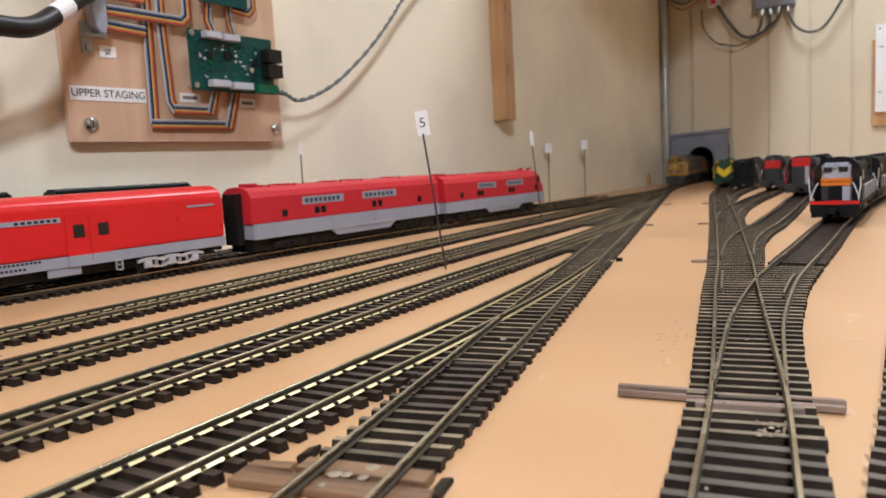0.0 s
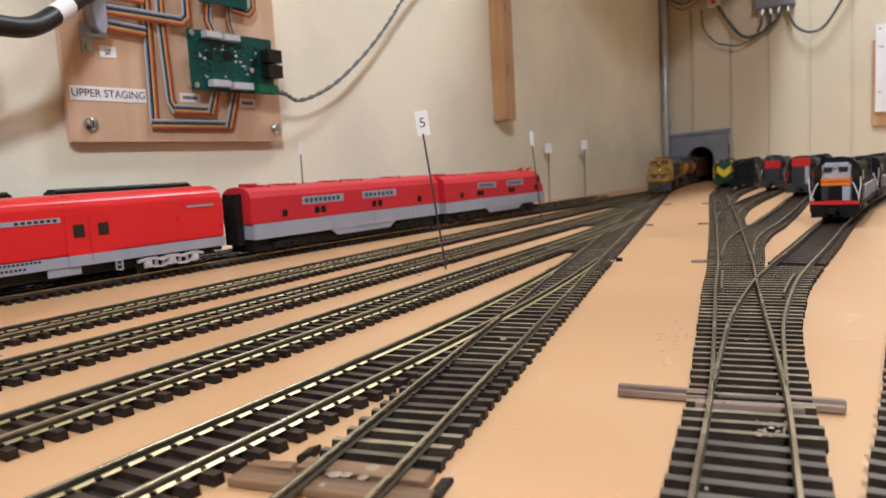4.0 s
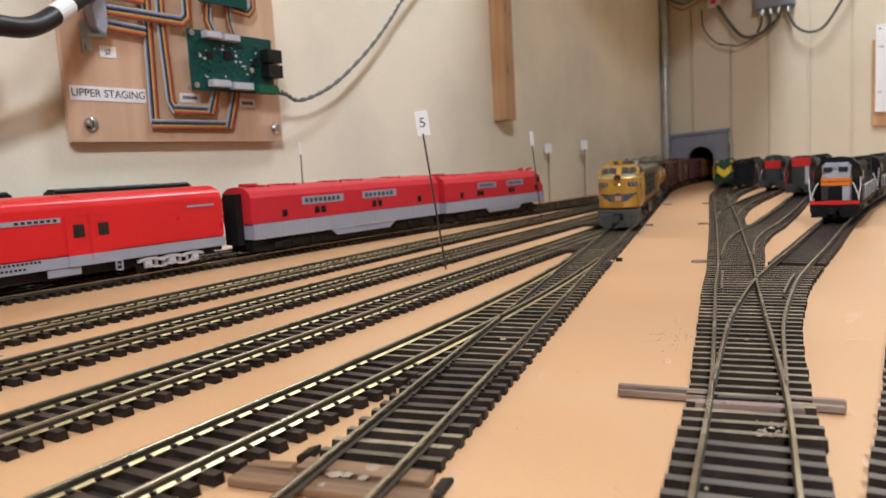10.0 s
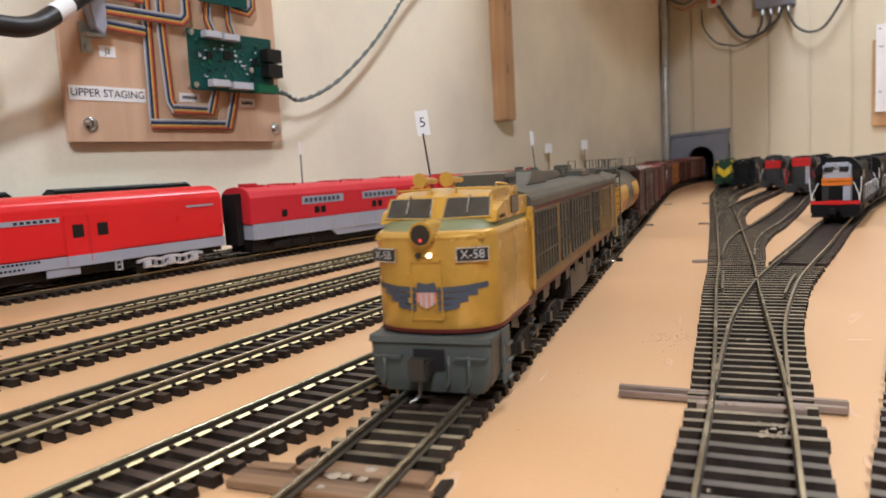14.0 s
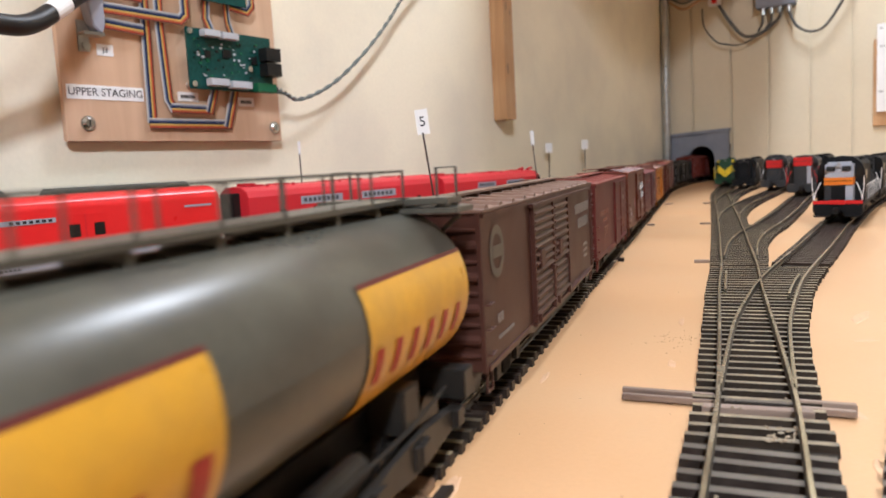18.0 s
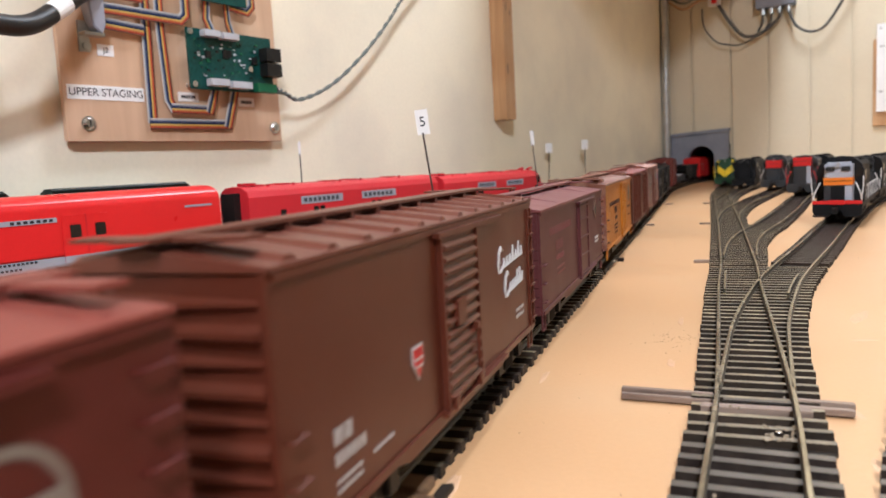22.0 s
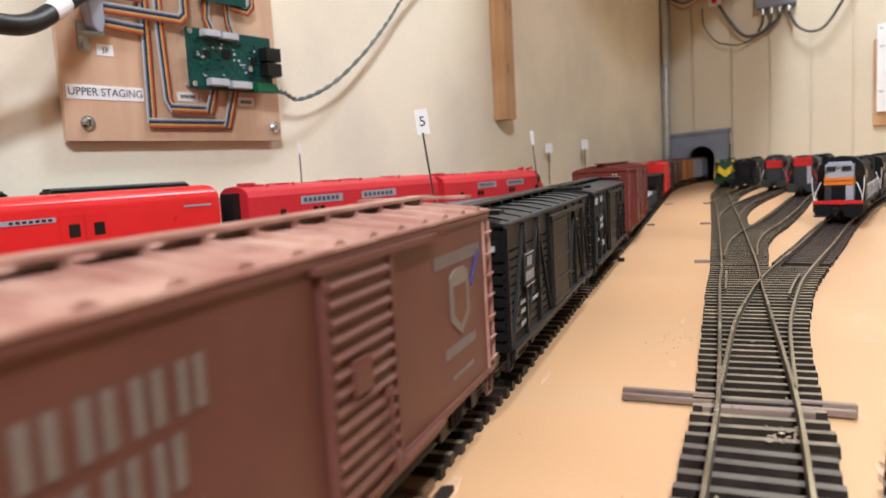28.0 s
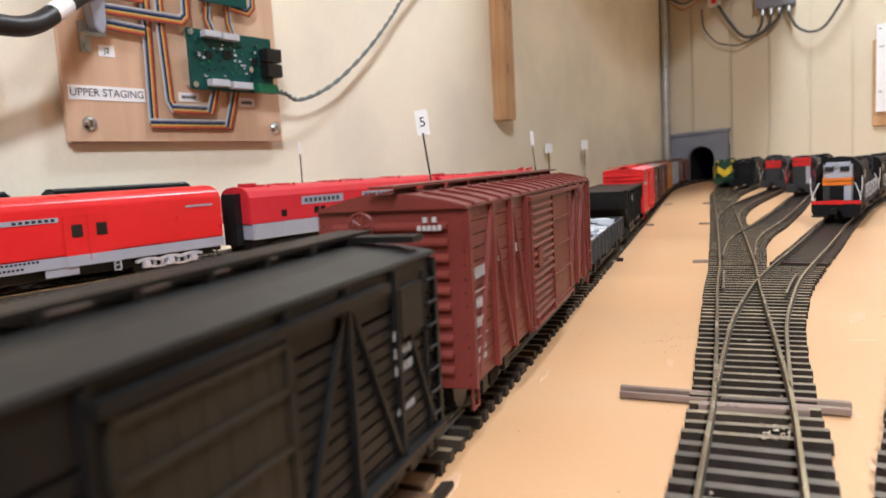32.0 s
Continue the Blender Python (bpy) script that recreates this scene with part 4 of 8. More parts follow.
        if doors:
            a, b = min(d[1] for d in doors), max(d[2] for d in doors)
            bm = bmesh.new()
            x0, x1 = sorted((side, side + sg * 0.0016))
            bx(bm, x0, x1, a - 0.0015, b + (b - a) * 0.95, eave - 0.0021, eave - 0.0011)
            part("door_track", bm, paint_side, car)
            bm = bmesh.new()
            bx(bm, x0, x1, a - 0.0015, b + (b - a) * 0.95, sill + 0.0003, sill + 0.0011)
            part("door_track", bm, paint_side, car)
        for y in side_posts:
            bm = bmesh.new()
            x0, x1 = sorted((side, side + sg * 0.0009))
            bx(bm, x0, x1, y - 0.0006, y + 0.0006, sill, eave)
            part("side_post", bm, paint_side, car)
        if ladders:
            ladder(car, side, L / 2 - 0.0030, sill + 0.001, eave - 0.002, rung_mat or paint_side, stiles=stiles)
            for zz in (sill + 0.004, sill + 0.010, sill + 0.016):
                bm = bmesh.new()
                tube(bm, [(side, -L / 2 + 0.0012, zz), (side + sg * 0.001, -L / 2 + 0.0012, zz), (side + sg * 0.001, -L / 2 + 0.0050, zz), (side, -L / 2 + 0.0050, zz)], 0.00028, 5)
                part("grab_iron", bm, rung_mat or paint_side, car)
        for y in (-L / 2 + 0.0035, L / 2 - 0.0035):
            steps(car, side, y, sill, paint_side)
    underframe(car, L, sill)
    return car


def words(car, W, rows, material, name="lettering"):
    """rows: (start, height over rail, width, letter height, letters, slant) on both sides; each line of writing is a part."""
    for y0, z0, w, hh, n, slant in rows:
        bm = bmesh.new()
        bars(bm, W / 2 + 0.0001, y0, z0, w, hh, n, slant)
        part(name, bm, material, car)
        bm = bmesh.new()
        bars(bm, -W / 2 - 0.0001, -y0 - w, z0, w, hh, n, 0)
        part(name, bm, material, car)


def script_words(car, W, rows, material):
    """Slanted handwriting-like strokes joined by a base line, a taller bowed first letter."""
    for side in (-1, 1):
        bm = bmesh.new()
        for y0, z0, w, n in rows:
            y0 = y0 if side > 0 else -y0 - w
            o = side * (W / 2 + 0.00018)

            def at(y, z):
                u = y if side > 0 else w - y
                return (o, y0 + u, z0 + z + y * 0.06)
            big = [(0.0042, 0.0052), (0.0030, 0.0062), (0.0012, 0.0050), (0.0002, 0.0022), (0.0006, 0.0002), (0.0024, 0.0000), (0.0042, 0.0010)]
            tube(bm, [at(*p) for p in big], 0.00036, 6)
            pts = []
            for k in range(n - 1):
                y = 0.0046 + (w - 0.0050) * k / (n - 1)
                tall = 0.0046 if k in (3, n - 3) else 0.0028
                pts += [at(y, 0.0006), at(y + 0.0012, tall), at(y + 0.0012, 0.0006)]
            tube(bm, pts, 0.0003, 5)
        part("script_lettering", bm, material, car)


def ring_mark(car, W, y, z, r, r_in, material, n=24):
    """A round herald: a plain ring with a bar."""
    for side in (-1, 1):
        bm = bmesh.new()
        x = side * (W / 2 + 0.00022)
        a = [bm.verts.new((x, y * side + r * math.cos(k * math.tau / n), z + r * math.sin(k * math.tau / n))) for k in range(n)]
        b = [bm.verts.new((x, y * side + r_in * math.cos(k * math.tau / n), z + r_in * math.sin(k * math.tau / n))) for k in range(n)]
        for k in range(n):
            bm.faces.new((a[k], a[(k + 1) % n], b[(k + 1) % n], b[k]))
        xa, xb = sorted((side * (W / 2 + 0.00015), side * (W / 2 + 0.00028)))
        bx(bm, xa, xb, y * side - r_in, y * side + r_in, z - r * 0.22, z + r * 0.22)
        part("round_herald", bm, material, car)


def patch(car, W, y, z, pts, material, name="herald"):
    for side in (-1, 1):
        bm = bmesh.new()
        prism(bm, [(side * y + a * side, z + b) for a, b in pts], *sorted((side * (W / 2 + 0.0001), side * (W / 2 + 0.0003))), "x")
        part(name, bm, material, car)


def stock_car(name, label, L, body, roof, eave=0.0415, peak=0.0448, sill=0.0090, W=0.0340, boards=(), seams=10):
    """A slatted car: open horizontal slats between posts and diagonal braces."""
    car = car_base(name, label, "stock car", L)
    h = W / 2
    bm = bmesh.new()
    bx(bm, -h + 0.0016, h - 0.0016, -L / 2 + 0.001, L / 2 - 0.001, sill, eave - 0.0002)
    part("lining", bm, M_HOLE, car, "dark inside behind the slats")
    bm = bmesh.new()
    e = h + 0.0007
    prism(bm, [(-e, eave), (-e, eave + 0.0008), (-h * 0.6, eave + (peak - eave) * 0.75), (0, peak), (h * 0.6, eave + (peak - eave) * 0.75), (e, eave + 0.0008), (e, eave)], -L / 2 - 0.001, L / 2 + 0.001)
    part("roof", bm, roof, car, "", 0.0003)
    for k in range(seams):
        y = -L / 2 + L * (k + 0.5) / seams
        bm = bmesh.new()
        for s in (-1, 1):
            prism(bm, [(s * (e - 0.001), eave + 0.0008), (s * (e - 0.001), eave + 0.0013), (s * h * 0.6, eave + (peak - eave) * 0.75 + 0.0005), (s * 0.003, peak + 0.0003), (s * 0.003, peak - 0.001), (s * h * 0.6, eave + (peak - eave) * 0.6)], y - 0.0002, y + 0.0002)
        part("roof_seam", bm, roof, car)
    bm = bmesh.new()
    for k in (-1, 0, 1):
        bx(bm, k * 0.0024 - 0.0011, k * 0.0024 + 0.0011, -L / 2 - 0.003, L / 2 + 0.003, peak + 0.0013, peak + 0.0020)
    for k in range(10):
        y = -L / 2 + L * (k + 0.5) / 10
        bx(bm, -0.0034, 0.0034, y - 0.0006, y + 0.0006, peak - 0.0005, peak + 0.0013)
    for y in (-L / 2 + 0.001, L / 2 - 0.001):
        s = 1 if y > 0 else -1
        y0, y1 = sorted((y, y - s * 0.005))
        bx(bm, 0.0034, h - 0.001, y0, y1, peak + 0.0002, peak + 0.0014)
    part("running_board", bm, body, car)
    n = 11
    step = (eave - sill - 0.0075) / n
    for side in (-h, h):
        sg = 1 if side > 0 else -1
        x0, x1 = sorted((side, side - sg * 0.0010))
        for k in range(n):
            z = sill + 0.0008 + k * step
            bm = bmesh.new()
            bx(bm, x0, x1, -L / 2 + 0.0006, L / 2 - 0.0006, z, z + step * 0.78)
            part("slat", bm, body, car)
        bm = bmesh.new()
        bx(bm, x0, x1 + 0.0000, -L / 2 + 0.0004, L / 2 - 0.0004, eave - 0.0066, eave - 0.0002)
        part("letter_board", bm, body, car)
        px0, px1 = sorted((side, side + sg * 0.0010))
        posts = [-L / 2 + 0.0008, -L * 0.36, -L * 0.235, -L * 0.115, L * 0.115, L * 0.235, L * 0.36, L / 2 - 0.0008]
        for y in posts:
            box_part("side_post", (px0, px1, y - 0.0006, y + 0.0006, sill, eave - 0.0004), body, car)
        for a, b in ((posts[1], posts[0] + 0.003), (posts[2], posts[1] + 0.001), (posts[2], posts[3] - 0.001), (posts[5], posts[4] + 0.001), (posts[5], posts[6] - 0.001), (posts[6], posts[7] - 0.003)):
            bm = bmesh.new()
            prism(bm, [(a - 0.0005, eave - 0.001), (a + 0.0005, eave - 0.001), (b + 0.0005, sill + 0.001), (b - 0.0005, sill + 0.001)], px0, px1 - 0.0002, "x")
            part("brace", bm, body, car)
        flat_door(car, side, -L * 0.105, L * 0.105, sill + 0.001, eave - 0.003, M_BLKDOOR, 7, 0.0012)
        bm = bmesh.new()
        x0, x1 = sorted((side, side + sg * 0.0018))
        bx(bm, x0, x1, -L * 0.115, L * 0.33, eave - 0.0030, eave - 0.0016)
        bx(bm, x0, x1, -L / 2 + 0.001, L / 2 - 0.001, sill - 0.0004, sill + 0.0008)
        part("door_track", bm, body, car)
        ladder(car, side, L / 2 - 0.0035, sill + 0.001, eave - 0.002, body, 0.0048)
        for y0, y1, z0, z1 in boards:
            bm = bmesh.new()
            x0, x1 = sorted((side, side + sg * 0.0012))
            a, b = (y0, y1) if side > 0 else (-y1, -y0)
            bx(bm, x0, x1, a, b, z0, z1)
            part("number_panel", bm, body, car)
        for y in (-L / 2 + 0.0035, L / 2 - 0.0035):
            steps(car, side, y, sill, body)
    for s in (-1, 1):
        for k in range(11):
            z = sill + (eave - sill) * k / 11
            y0, y1 = sorted((s * L / 2, s * (L / 2 - 0.001)))
            box_part("end_slat", (-h + 0.0006, h - 0.0006, y0, y1, z + 0.0002, z + (eave - sill) / 11 - (0.0007 if k < 8 else 0.0)), body, car)
        for x in (-0.0065, 0.0065):
            y0, y1 = sorted((s * L / 2, s * (L / 2 + 0.0009)))
            box_part("end_post", (x - 0.0007, x + 0.0007, y0, y1, sill, eave), body, car)
    underframe(car, L, sill, 0.022)
    return car


def auto_car():
    """A tall outside-braced automobile car with wide double doors and an arched ribbed roof."""
    L, W, sill, eave, peak = 0.1780, 0.0350, 0.0090, 0.0492, 0.0532
    car = car_base("automobile_car", "iron-oxide red outside-braced automobile boxcar with double doors", "boxcar", L)
    h = W / 2
    box_part("body", (-h + 0.0008, h - 0.0008, -L / 2, L / 2, sill, eave), M_AUTO, car)
    bm = bmesh.new()
    e = h + 0.0008
    prism(bm, [(-e, eave), (-e, eave + 0.0008), (-h * 0.75, eave + 0.0023), (-h * 0.35, peak - 0.0004), (0, peak), (h * 0.35, peak - 0.0004), (h * 0.75, eave + 0.0023), (e, eave + 0.0008), (e, eave)], -L / 2 - 0.001, L / 2 + 0.001)
    part("roof", bm, M_AUTO, car, "", 0.0003)
    for k in range(16):
        y = -L / 2 + L * (k + 0.5) / 16
        bm = bmesh.new()
        for s in (-1, 1):
            prism(bm, [(s * e, eave + 0.0004), (s * e, eave + 0.0014), (s * h * 0.75, eave + 0.0029), (s * h * 0.35, peak + 0.0003), (s * h * 0.35, peak - 0.001), (s * h * 0.75, eave + 0.0016)], y - 0.0006, y + 0.0006)
        part("roof_rib", bm, M_AUTO, car)
    bm = bmesh.new()
    for k in (-1, 0, 1):
        bx(bm, k * 0.0022 - 0.001, k * 0.0022 + 0.001, -L / 2 - 0.004, L / 2 + 0.004, peak + 0.0012, peak + 0.0018)
    for k in range(9):
        y = -L / 2 + L * (k + 0.5) / 9
        bx(bm, -0.003, 0.003, y - 0.0005, y + 0.0005, peak - 0.0004, peak + 0.0012)
    part("running_board", bm, M_AUTO, car)
    n = 13
    for side in (-h, h):
        sg = 1 if side > 0 else -1
        for k in range(n):
            z = sill + (eave - sill) * k / n
            bm = bmesh.new()
            x0, x1 = sorted((side - sg * 0.0008, side - sg * 0.0002))
            bx(bm, x0, x1, -L / 2, L / 2, z + 0.00012, z + (eave - sill) / n - 0.00012)
            part("side_board", bm, M_AUTO, car)
        x0, x1 = sorted((side - sg * 0.0002, side + sg * 0.0010))
        posts = [-L / 2 + 0.0010, -L * 0.385, -L * 0.285, -L * 0.185, L * 0.205, L * 0.30, L * 0.395, L / 2 - 0.0010]
        for y in posts:
            bm = bmesh.new()
            bx(bm, x0, x1, y - 0.0009, y + 0.0009, sill, eave)
            part("side_post", bm, M_AUTO, car)
        for a, b in ((posts[1], posts[0] + 0.003), (posts[1], posts[2] - 0.002), (posts[2] + 0.002, posts[3] - 0.001), (posts[5] - 0.001, posts[4] + 0.002), (posts[6], posts[5] + 0.002), (posts[6], posts[7] - 0.003)):
            bm = bmesh.new()
            prism(bm, [(a - 0.0007, eave - 0.001), (a + 0.0007, eave - 0.001), (b + 0.0007, sill + 0.001), (b - 0.0007, sill + 0.001)], x0, x1 - 0.0002, "x")
            part("brace", bm, M_AUTO, car)
        corrugated_door(car, side, -L * 0.170, L * 0.012, sill + 0.001, eave - 0.002, M_AUTO, 15)
        flat_door(car, side, L * 0.016, L * 0.19, sill + 0.001, eave - 0.002, M_AUTO, 9)
        ladder(car, side, L / 2 - 0.0040, sill + 0.001, eave - 0.002, M_AUTO)
        bm = bmesh.new()
        x0, x1 = sorted((side, side + sg * 0.0018))
        bx(bm, x0, x1, -L * 0.18, L * 0.20, sill, sill + 0.0010)
        bx(bm, x0, x1, -L * 0.18, L * 0.36, eave - 0.0018, eave - 0.0006)
        part("door_track", bm, M_AUTO, car)
        for y in (-L / 2 + 0.0035, L / 2 - 0.0035):
            steps(car, side, y, sill, M_AUTO)
    for s in (-1, 1):
        for k in range(10):
            z = sill + 0.002 + (eave - sill - 0.004) * (k + 0.5) / 10
            bm = bmesh.new()
            prism(bm, [(s * L / 2, z - 0.0013), (s * (L / 2 + 0.0011), z - 0.0003), (s * (L / 2 + 0.0011), z + 0.0003), (s * L / 2, z + 0.0013)], -h + 0.003, h - 0.004, "x")
            part("end_rib", bm, M_AUTO, car)
    brake_wheel(car, -0.006, -L / 2, 0.0462, M_AUTO)
    words(car, W + 0.0002, [(-L / 2 + 0.003, 0.0330, 0.010, 0.0026, 4, 0), (-L * 0.36, 0.0345, 0.004, 0.0024, 2, 0), (-L * 0.26, 0.0345, 0.003, 0.0024, 1, 0),
                            (-L / 2 + 0.0035, 0.0300, 0.009, 0.0002, 1, 0), (-L / 2 + 0.005, 0.0262, 0.005, 0.0024, 2, 0), (-L / 2 + 0.0035, 0.0218, 0.009, 0.0024, 5, 0),
                            (-L / 2 + 0.0035, 0.0195, 0.009, 0.0002, 1, 0), (-L / 2 + 0.0035, 0.0160, 0.008, 0.0012, 6, 0), (-L / 2 + 0.0035, 0.0138, 0.008, 0.0012, 6, 0)], M_WHITE)
    bm = bmesh.new()
    for k in range(2):
        bx(bm, 0.0082 + k * 0.0022, 0.0092 + k * 0.0022, -L / 2 - 0.0013, -L / 2 - 0.0011, 0.0466, 0.0478)
    for k in range(5):
        bx(bm, 0.0068 + k * 0.0012, 0.0076 + k * 0.0012, -L / 2 - 0.0013, -L / 2 - 0.0011, 0.0448, 0.0460)
    part("end_lettering", bm, M_WHITE, car)
    underframe(car, L, sill)
    return car


def flat_load():
    L = 0.1445
    car = car_base("gondola_car", "low grey gondola with pale silvery load", "gondola", L)
    bm = bmesh.new()
    for s in (-1, 1):
        x0, x1 = sorted((s * 0.0165, s * 0.0155))
        bx(bm, x0, x1, -L / 2, L / 2, 0.009, 0.020)
        for k in range(10):
            y = -L / 2 + L * (k + 0.5) / 10
            a, b = sorted((s * 0.0165, s * 0.0175))
            bx(bm, a, b, y - 0.0008, y + 0.0008, 0.009, 0.020)
        y0, y1 = sorted((s * L / 2, s * (L / 2 - 0.001)))
        bx(bm, -0.0155, 0.0155, y0, y1, 0.009, 0.020)
    part("body", bm, M_LOCGREY, car)
    bm = bmesh.new()
    bx(bm, -0.0155, 0.0155, -L / 2 + 0.001, L / 2 - 0.001, 0.009, 0.0105)
    part("floor", bm, M_UNDER, car)
    bm = bmesh.new()
    r = random.Random(3)
    for k in range(46):
        y = -L / 2 + 0.006 + (L - 0.012) * k / 45
        x, z = r.uniform(-0.010, 0.006), r.uniform(0.0105, 0.019)
        bx(bm, x, x + r.uniform(0.004, 0.009), y - 0.003, y + r.uniform(0.002, 0.006), z, z + r.uniform(0.001, 0.003))
    bx(bm, -0.0150, 0.0150, -L / 2 + 0.002, L / 2 - 0.002, 0.0105, 0.0165)
    part("load", bm, M_GREYPL, car, "pale silvery scrap load")
    underframe(car, L, 0.0090)
    return car


def hopper(name, label, body, L=0.142):
    car = car_base(name, label, "hopper", L)
    h = 0.0165
    bm = bmesh.new()
    prism(bm, [(-L / 2 + 0.002, 0.024), (-L / 2, 0.036), (L / 2, 0.036), (L / 2 - 0.002, 0.024), (L * 0.30, 0.009), (L * 0.08, 0.009), (0, 0.015), (-L * 0.08, 0.009), (-L * 0.30, 0.009)], -h, h, "x")
    part("body", bm, body, car, "", 0.0003)
    for s in (-1, 1):
        for k in range(9):
            y = -L / 2 + 0.004 + (L - 0.008) * k / 8
            zlow = 0.024 if k in (0, 8) else 0.012
            bm = bmesh.new()
            x0, x1 = sorted((s * h, s * (h + 0.0011)))
            bx(bm, x0, x1, y - 0.0006, y + 0.0006, zlow, 0.0355)
            part("side_post", bm, body, car)
        bm = bmesh.new()
        x0, x1 = sorted((s * (h - 0.0004), s * (h + 0.0013)))
        bx(bm, x0, x1, -L / 2, L / 2, 0.0352, 0.0368)
        part("top_chord", bm, body, car)
    underframe(car, L, 0.0090)
    words(car, 0.0335, [(-0.03, 0.027, 0.02, 0.004, 5, 0)], M_WHITE)
    return car


def hood_diesel(name, label, L, body, nose_mat, rail_mat, stripe=None, band=None, cab_roof=0.0475, low_nose=True, pilot_mat=None, number_boards=True, chevron=None, cab_mat=None, band_z=(0.0278, 0.0335), deck=0.0):
    """A hood-type diesel: frame, long hood, cab, short nose, railings and trucks. Front at -y."""
    car = tagged(new(name), label, "diesel locomotive", "parked locomotives")
    f = -L / 2
    box_part("frame", (-0.0170, 0.0170, f + 0.003, L / 2 - 0.003, 0.0100, 0.0135), body, car, "", 0.0003)
    bm = bmesh.new()
    prism(bm, [(-0.0152, 0.0036), (-0.0172, 0.0082), (-0.0172, 0.0140 + deck), (0.0172, 0.0140 + deck), (0.0172, 0.0082), (0.0152, 0.0036), (0.0046, 0.0036), (0.0036, 0.0078), (-0.0036, 0.0078), (-0.0046, 0.0036)], f, f + 0.0022)
    for s in (-1, 1):
        for z in (0.0035, 0.0065, 0.0095):
            x0, x1 = sorted((s * 0.0120, s * 0.0176))
            bx(bm, x0, x1, f + 0.0022, f + 0.008, z, z + 0.0007)
    part("pilot", bm, pilot_mat or body, car, "", 0.0003)
    for s in (-1, 1):
        box_part("footboard", (*sorted((s * 0.0050, s * 0.0158)), f - 0.0034, f + 0.0004, 0.0034, 0.0043), M_UNDER, car, "", 0.0002)
    box_part("drop_step", (-0.0052, 0.0052, f - 0.0012, f + 0.0004, 0.0108 + deck, 0.0142 + deck), stripe or body, car, "", 0.0002)
    if stripe:
        box_part("pilot_stripe", (-0.0172, 0.0172, f - 0.0003, f + 0.0004, 0.0112 + deck, 0.0138 + deck), stripe, car)
    coupler(car, f, -1)
    coupler(car, L / 2, 1)
    nose_top = 0.030 if low_nose else 0.0455
    bm = bmesh.new()
    wn = 0.0098 if low_nose else 0.0098
    v = bx(bm, -wn, wn, f + 0.0065, f + 0.025, 0.0135, nose_top)
    v[4].co.y += 0.002
    v[5].co.y += 0.002
    nose = part("nose", bm, nose_mat, car, "", 0.0018)
    if band:
        box_part("nose_band", (-0.0101, 0.0101, f + 0.0058, f + 0.0250, *band_z), band, nose, "painted colour band")
        box_part("nose_door", (-0.0096, 0.0048, f + 0.0058, f + 0.0069, 0.0138, band_z[0] - 0.0004), body, nose)
        box_part("band_line", (-0.0102, 0.0102, f + 0.0056, f + 0.0060, (band_z[0] + band_z[1]) / 2, (band_z[0] + band_z[1]) / 2 + 0.0005), body, nose, "dark line through the band")
    bm = bmesh.new()
    prism(bm, [(-0.0168, 0.0135), (-0.0168, 0.0385), (-0.0150, 0.0435), (-0.0090, cab_roof - 0.001), (0, cab_roof), (0.0090, cab_roof - 0.001), (0.0150, 0.0435), (0.0168, 0.0385), (0.0168, 0.0135)], f + 0.022, f + 0.042)
    cab = part("cab", bm, body, car, "", 0.0004)
    for s in (-1, 1):
        x0, x1 = sorted((s * 0.0105, s * 0.0152))
        box_part("cab_window", (x0, x1, f + 0.0212, f + 0.0224, 0.0325, 0.0395), M_GLASS, cab, "", 0.0003)
        x0, x1 = sorted((s * 0.0164, s * 0.0171))
        for k in (0, 1):
            box_part("side_window", (x0, x1, f + 0.0255 + k * 0.0075, f + 0.0315 + k * 0.0075, 0.0310, 0.0385), M_GLASS, cab, "", 0.0003)
    if not low_nose and number_boards:
        for s in (-1, 1):
            x0, x1 = sorted((s * 0.0024, s * 0.0084))
            box_part("number_board", (x0, x1, f + 0.0066, f + 0.0100, 0.0388, 0.0422), M_BLACK, nose)
            bm = bmesh.new()
            for k in range(4):
                xk = s * 0.0054 - 0.0021 + k * 0.0011
                bx(bm, xk, xk + 0.0007, f + 0.0064, f + 0.0068, 0.0398, 0.0413)
            part("figures", bm, M_LOCGREY, nose, "pale figures on a number board")
            # left corner of a banded nose is painted grey for its shaded side
            box_part("nose_corner", (*sorted((s * 0.0050, s * 0.0096)), f + 0.0057, f + 0.0070, 0.0140, band_z[0] - 0.0006), (M_LOCWHITE if s > 0 else M_LOCGREY) if band else nose_mat, nose)
    if low_nose:
        bm = bmesh.new()
        bx(bm, -0.0092, 0.0092, f + 0.0204, f + 0.0226, 0.0300, cab_roof - 0.0015)
        part("cab_front", bm, cab_mat or nose_mat, cab, "", 0.0005)
        for s in (-1, 1):
            x0, x1 = sorted((s * 0.0022, s * 0.0082))
            box_part("windshield", (x0, x1, f + 0.0198, f + 0.0206, 0.0330, 0.0382), M_GLASS, cab, "", 0.0003)
        if number_boards:
            for s in (-1, 1):
                x0, x1 = sorted((s * 0.0026, s * 0.0088))
                box_part("number_board", (x0, x1, f + 0.0196, f + 0.0206, 0.0405, 0.0438), M_BLACK, cab)
    hy, hz = (f + 0.0190, 0.0455) if low_nose else (f + 0.0062, 0.0436)
    bm = bmesh.new()
    cyl(bm, (0, hy, hz), (0, hy + 0.0045, hz), 0.0022, 16)
    part("headlight_housing", bm, body if low_nose else nose_mat, cab)
    for z in (-0.0009, 0.0009):
        bm = bmesh.new()
        cyl(bm, (0, hy - 0.0003, hz + z), (0, hy + 0.0006, hz + z), 0.0008, 10)
        part("headlight", bm, M_WHITE, cab)
    bm = bmesh.new()
